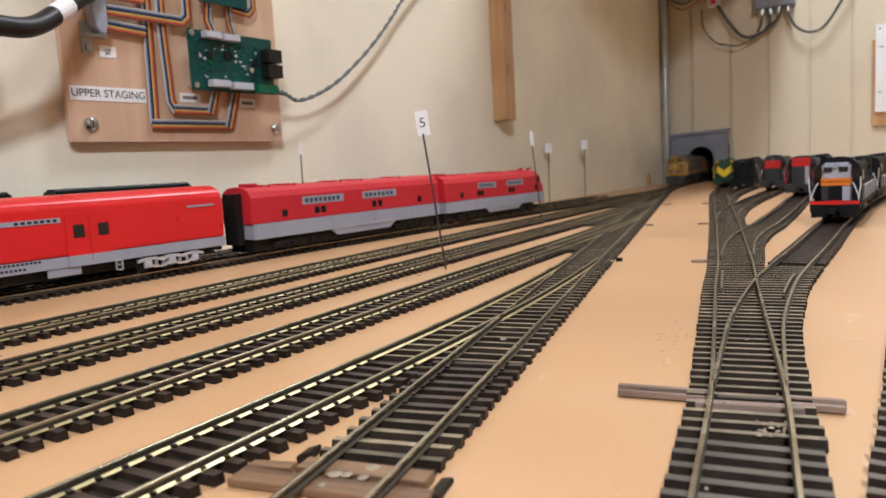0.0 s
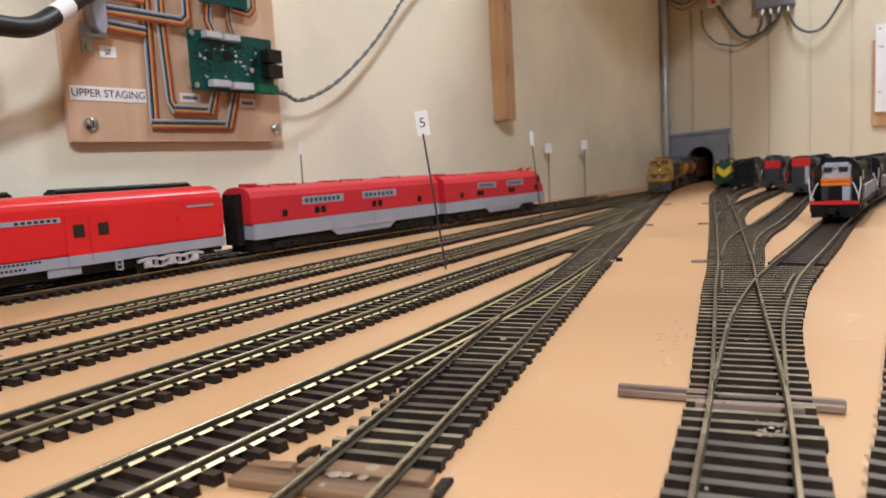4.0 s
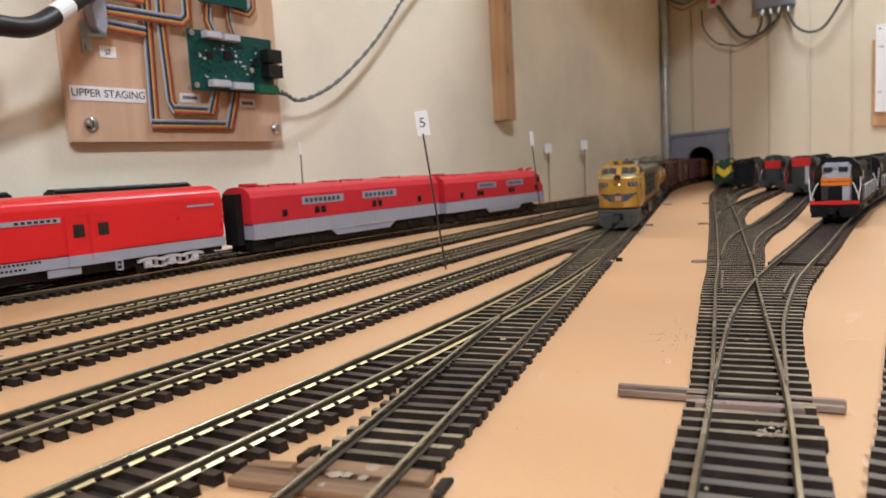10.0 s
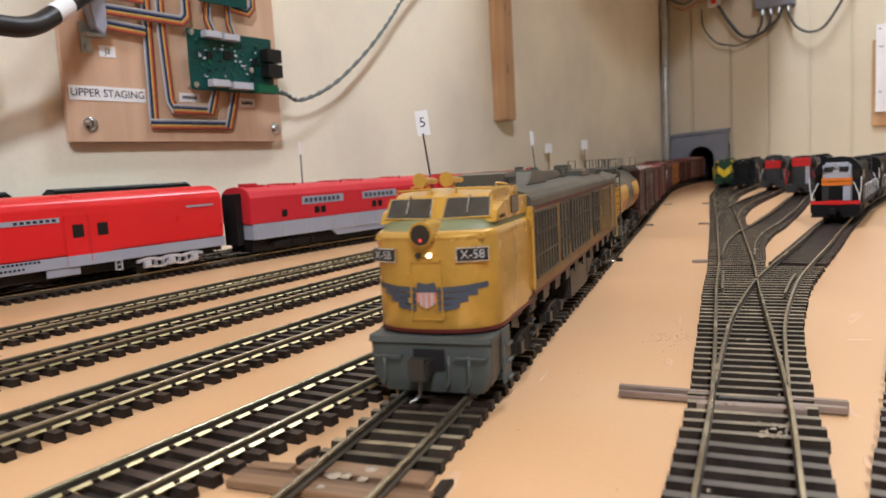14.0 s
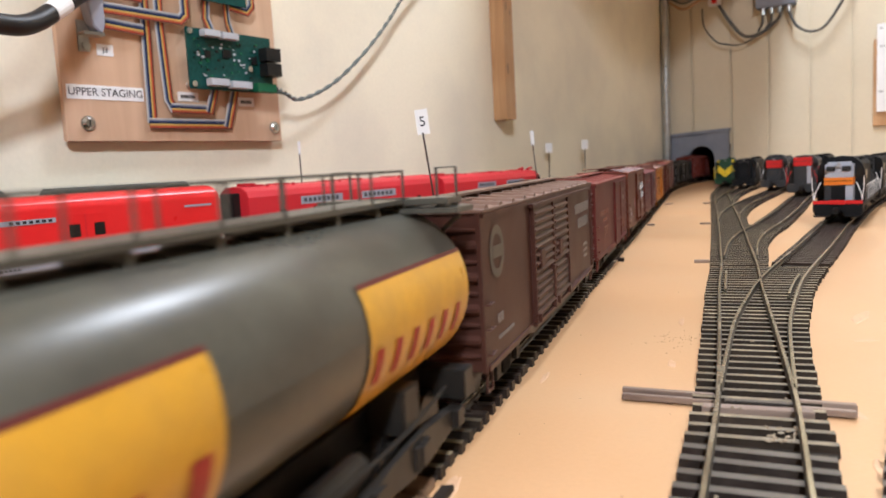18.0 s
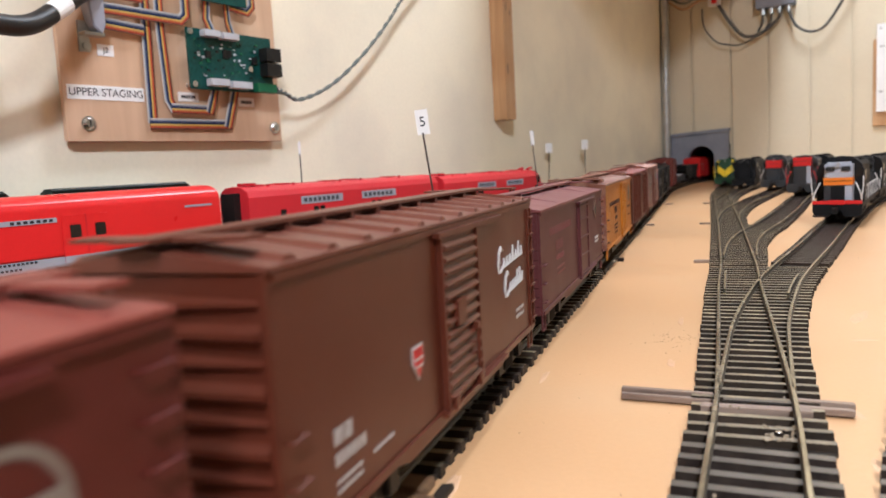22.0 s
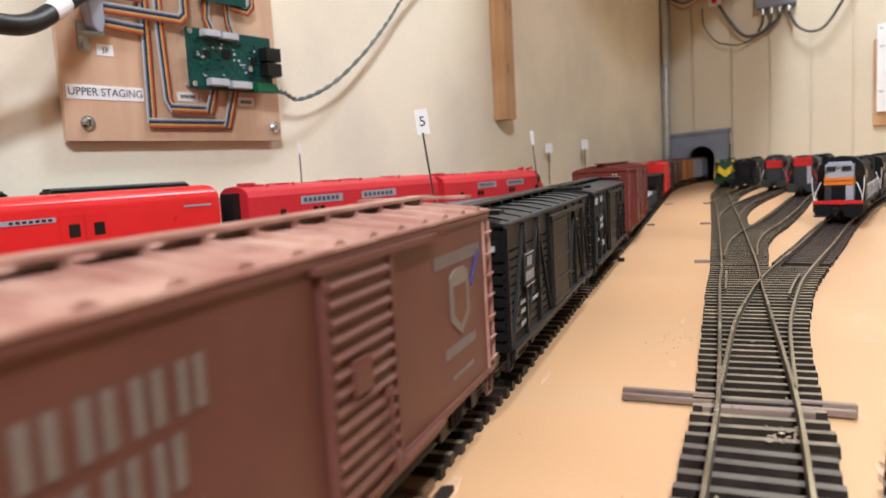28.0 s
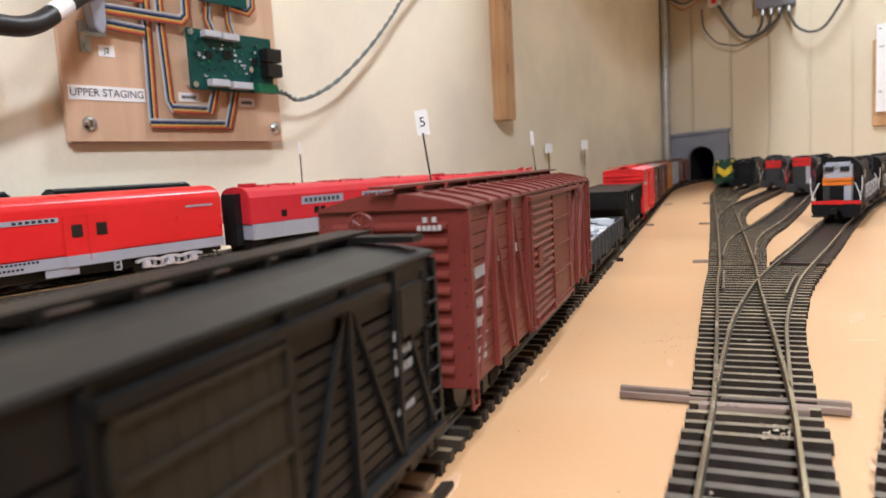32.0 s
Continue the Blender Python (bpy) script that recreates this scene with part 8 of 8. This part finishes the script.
wire = on_wall("grey_wire_pair", "twisted grey-green wire pair sagging from the circuit board", "wire")
base = curve_through([(0.022, 0.4785, 0.1430), (0.020, 0.4930, 0.1405), (0.0165, 0.5109, 0.1360), (0.016, 0.5387, 0.1433), (0.016, 0.5716, 0.1593), (0.016, 0.6097, 0.1856), (0.016, 0.6428, 0.2131), (0.016, 0.6682, 0.2372), (0.016, 0.6879, 0.2575), (0.016, 0.74, 0.300), (0.016, 0.80, 0.36)], 14)
for ph in (0, math.pi):
    bm = bmesh.new()
    tube(bm, [p + Vector((math.cos(i * 0.55 + ph), 0, math.sin(i * 0.55 + ph))) * (0.0011 if i > 14 else 0.0011 + 0.0014 * (1 - i / 14)) for i, p in enumerate(base)], 0.0012, 6)
    part("strand", bm, M_TEAL, wire, "", 0, True)

stud = tagged(box_part("wood_strip", (0.0, 0.022, 0.9079, 0.9345, 0.1255, 0.95), M_STUD, None, "", 0.0008), "varnished pine strip fixed upright on the wall", "wood strip")
stud.matrix_world = ROOM

for u, z, ru, rz in ((0.9160, 0.281, 0.0016, 0.0060), (0.9265, 0.274, 0.0014, 0.0030), (0.9150, 0.196, 0.0022, 0.0075), (0.9300, 0.146, 0.0012, 0.0025)):
    bm = bmesh.new()
    ring = [(u + ru * math.cos(k * math.tau / 12), z + rz * math.sin(k * math.tau / 12)) for k in range(12)]
    prism(bm, ring, 0.0221, 0.0224, "x")
    part("knot", bm, M_PLANK, stud, "dark knot")

# unseen upper deck added in the corner only to shade the wall below it
deck = on_wall("shading_deck", "unseen plywood deck added to shade the wall corner", "shelf")
box_part("deck", (0.0, 0.28, 0.90, U_END - 0.001, 0.490, 0.508), M_BOARD, deck, "", 0.001)
for u in (1.10, 1.34, 1.58):
    bm = bmesh.new()
    prism(bm, [(0.0, 0.490), (0.22, 0.490), (0.22, 0.475), (0.02, 0.430), (0.0, 0.430)], u - 0.009, u + 0.009)
    part("bracket", bm, M_STUD, deck, "pine bracket")

# pale scuffs on the bench paint
bm = bmesh.new()
for x, y, rx, ry, turn in ((0.050, 0.303, 0.0022, 0.0120, -20), (0.0455, 0.267, 0.0040, 0.0012, 10), (0.0300, 0.1950, 0.0012, 0.0060, 15), (-0.0130, 0.2300, 0.0012, 0.0040, 5),
                           (-0.0122, 0.2900, 0.0010, 0.0070, 0), (-0.0505, 0.1330, 0.0016, 0.0060, 5), (0.0290, 0.1600, 0.0010, 0.0050, 0), (-0.0480, 0.2100, 0.0008, 0.0060, 0)):
    pts = []
    for k in range(18):
        a = k * math.tau / 18
        w = 1 + 0.4 * noise.noise(Vector((math.cos(a) * 1.7 + x * 300, math.sin(a) * 1.7, y * 300)))
        p = Matrix.Rotation(radians(turn), 3, "Z") @ Vector((rx * w * math.cos(a), ry * w * math.sin(a), 0))
        pts.append((x + p.x, y + p.y))
    lo = [bm.verts.new((a, b, 0.0)) for a, b in pts]
    hi = [bm.verts.new((x + (a - x) * 0.8, y + (b - y) * 0.8, 0.00012)) for a, b in pts]
    bm.faces.new(hi)
    for k in range(18):
        bm.faces.new((lo[k], lo[(k + 1) % 18], hi[(k + 1) % 18], hi[k]))
tagged(part("paint_scuffs", bm, M_SCUFF, None), "pale scuffs in the bench paint beside the tracks", "scuffs", kind="stuff")

# paper flags on wires
def flag(x, y, tx, ty, top, w, h, turn, text=""):
    ob = tagged(new("track_flag"), "white paper number flag on a thin steel wire" if text else "white paper flag on a thin steel wire", "track marker", "track flags")
    bm = bmesh.new()
    cyl(bm, (x, y, 0.0), (tx, ty, top - h * 0.92), 0.0006, 8)
    part("wire", bm, M_DARKWIRE, ob)
    place = pose(tx, ty, top - h / 2, 0, math.degrees(math.atan2(tx - x, top)), turn)
    p = box_part("paper", (-w / 2, w / 2, -0.0002, 0.0002, -h / 2, h / 2), M_PAPER, ob, "white paper", 0, place)
    if text:
        lettering(text, h * 0.55, M_INK, p, pose(0, -0.0004, 0, 90, 0, 0), "number")


flag(-0.156, 0.425, -0.1650, 0.4215, 0.0990, 0.0078, 0.0152, 21, "5")
flag(-0.341, 0.570, -0.3410, 0.570, 0.0930, 0.0022, 0.0120, 30)
flag(-0.161, 0.732, -0.1680, 0.7295, 0.0950, 0.0050, 0.0150, 60)
flag(-0.240, 1.150, -0.2385, 1.150, 0.0920, 0.0110, 0.0150, 15)
flag(-0.201, 1.265, -0.2003, 1.265, 0.0970, 0.0110, 0.0160, 15)

# end wall: grey box with wires, paper notice
box = on_wall("junction_box", "blue-grey junction box high on the board wall", "junction box")
bm = bmesh.new()
bx(bm, 0.199, 0.272, U_END - 0.030, U_END, 0.3500, 0.42)
part("case", bm, M_STONE, box, "", 0.002)
for k in range(4):
    bm = bmesh.new()
    u = 0.212 + k * 0.016
    cyl(bm, (u, U_END - 0.018, 0.338), (u, U_END - 0.018, 0.352), 0.0050, 12)
    part("gland", bm, M_STEEL, box)
wires = on_wall("hanging_wires", "grey wires sagging across the board wall", "wire")
yw = U_END - 0.020
for pts, r in (([(0.108, 0.400), (0.1241, 0.3729), (0.1467, 0.3344), (0.1746, 0.3013), (0.2078, 0.3022), (0.2402, 0.3255), (0.2480, 0.3461)], 0.0034),
               ([(0.090, 0.370), (0.0943, 0.3306), (0.118, 0.298), (0.1405, 0.2886), (0.1688, 0.2847), (0.2078, 0.300)], 0.0016),
               ([(0.2600, 0.3440), (0.2665, 0.3220), (0.2789, 0.3028), (0.3025, 0.2916), (0.3276, 0.3009), (0.3568, 0.3445), (0.375, 0.38)], 0.0026),
               ([(0.2120, 0.3400), (0.2100, 0.3200), (0.2020, 0.3060)], 0.0022), ([(0.2280, 0.3400), (0.2270, 0.3220), (0.2160, 0.3080)], 0.0022)):
    bm = bmesh.new()
    tube(bm, curve_through([(u, yw, z) for u, z in pts], 6), r, 8)
    part("wire", bm, M_DIMWIRE, wires, "", 0, True)
bundle = on_wall("wire_bundle", "bundle of brown and grey wires near the ceiling corner", "wire")
for k in range(5):
    bm = bmesh.new()
    z = 0.385 + k * 0.009
    tube(bm, curve_through([(0.020, yw, z + 0.01), (0.055, yw - 0.01, z - 0.012 + 0.004 * k), (0.090, yw, z + 0.004), (0.125, yw, z - 0.006)], 6), 0.0026, 6)
    part("wire", bm, (M_STUD, M_TEAL, M_STICK, M_PAPER, M_STUD)[k], bundle, "", 0, True)
box_part("plug", (0.104, 0.128, yw - 0.006, yw + 0.010, 0.372, 0.388), M_PAPER, bundle, "white plug with a red lever", 0.001)
box_part("lever", (0.112, 0.122, yw - 0.009, yw - 0.005, 0.376, 0.384), M_LOCRED, bundle, "red lever")
notice = on_wall("notice", "white printed sheet pinned to the board wall", "paper notice")
box_part("backing", (0.4075, 0.62, U_END - 0.006, U_END - 0.0002, 0.098, 0.262), M_STUD, notice, "brown backing board")
box_part("sheet", (0.4135, 0.63, U_END - 0.010, U_END - 0.0065, 0.1245, 0.2900), M_PAPER, notice, "white sheet")
bm = bmesh.new()
for k in (0, 2, 7):
    bx(bm, 0.4180, 0.4225 + 0.002 * (k % 3), U_END - 0.0104, U_END - 0.0100, 0.281 - k * 0.017, 0.2825 - k * 0.017)
part("print", bm, M_INK, notice)
bm = bmesh.new()
cyl(bm, (-0.0 + 0.0005, 1.545, 0.022), (0.004, 1.545, 0.022), 0.0045, 12)
bx(bm, 0.0005, 0.006, 1.540, 1.550, 0.0, 0.020)
knob = tagged(part("wall_peg", bm, M_STUD, None), "small brown peg at the foot of the wall", "peg")
knob.matrix_world = ROOM


def lamp_fixture(x, y, long):
    ob = tagged(new("ceiling_lamp"), "white strip lamp under the ceiling", "ceiling lamp", "ceiling lamps")
    ob.matrix_world = pose(x, y, 1.3)
    box_part("housing", (-0.08, 0.08, -long / 2 - 0.02, long / 2 + 0.02, -0.036, 0.0), M_PAPER, ob, "", 0.004)
    box_part("diffuser", (-0.07, 0.07, -long / 2, long / 2, -0.041, -0.036), M_DIFFUSER, ob, "glowing white diffuser")


for x_, y_, long_, power_ in LAMPS:
    lamp_fixture(x_, y_, long_)

# ---- motion ----
# seconds and the place of the locomotive's nose along the main track
NOSE = [(0, 1.50), (1, 1.44), (2, 1.37), (3, 1.30), (5.5, 1.085), (7, 0.935), (8, 0.833), (10, 0.619), (14.5, 0.115), (18.5, -0.346), (19, -0.4025),
        (20, -0.508), (21.5, -0.6720), (23, -0.831), (24, -0.944), (25, -1.0605), (27.5, -1.353), (28, -1.4095), (28.5, -1.4585), (29, -1.504), (30.5, -1.635), (32, -1.7570)]


def motions():
    ts = np.arange(0, 32.01, 0.5)
    ys = np.interp(ts, [a for a, b in NOSE], [b for a, b in NOSE])
    ys[1:-1] = (ys[:-2] + 2 * ys[1:-1] + ys[2:]) / 4
    for car, front, rear in train:
        rows = []
        for t, y in zip(ts, ys):
            ya, yb = y + front, y + rear
            xa, xb = main_line(ya), main_line(yb)
            rows.append((float(t), pose((xa + xb) / 2, (ya + yb) / 2, RAILTOP, 0, 0, -math.degrees(math.atan2(xb - xa, yb - ya)))))
        walk(car, rows)


motions()
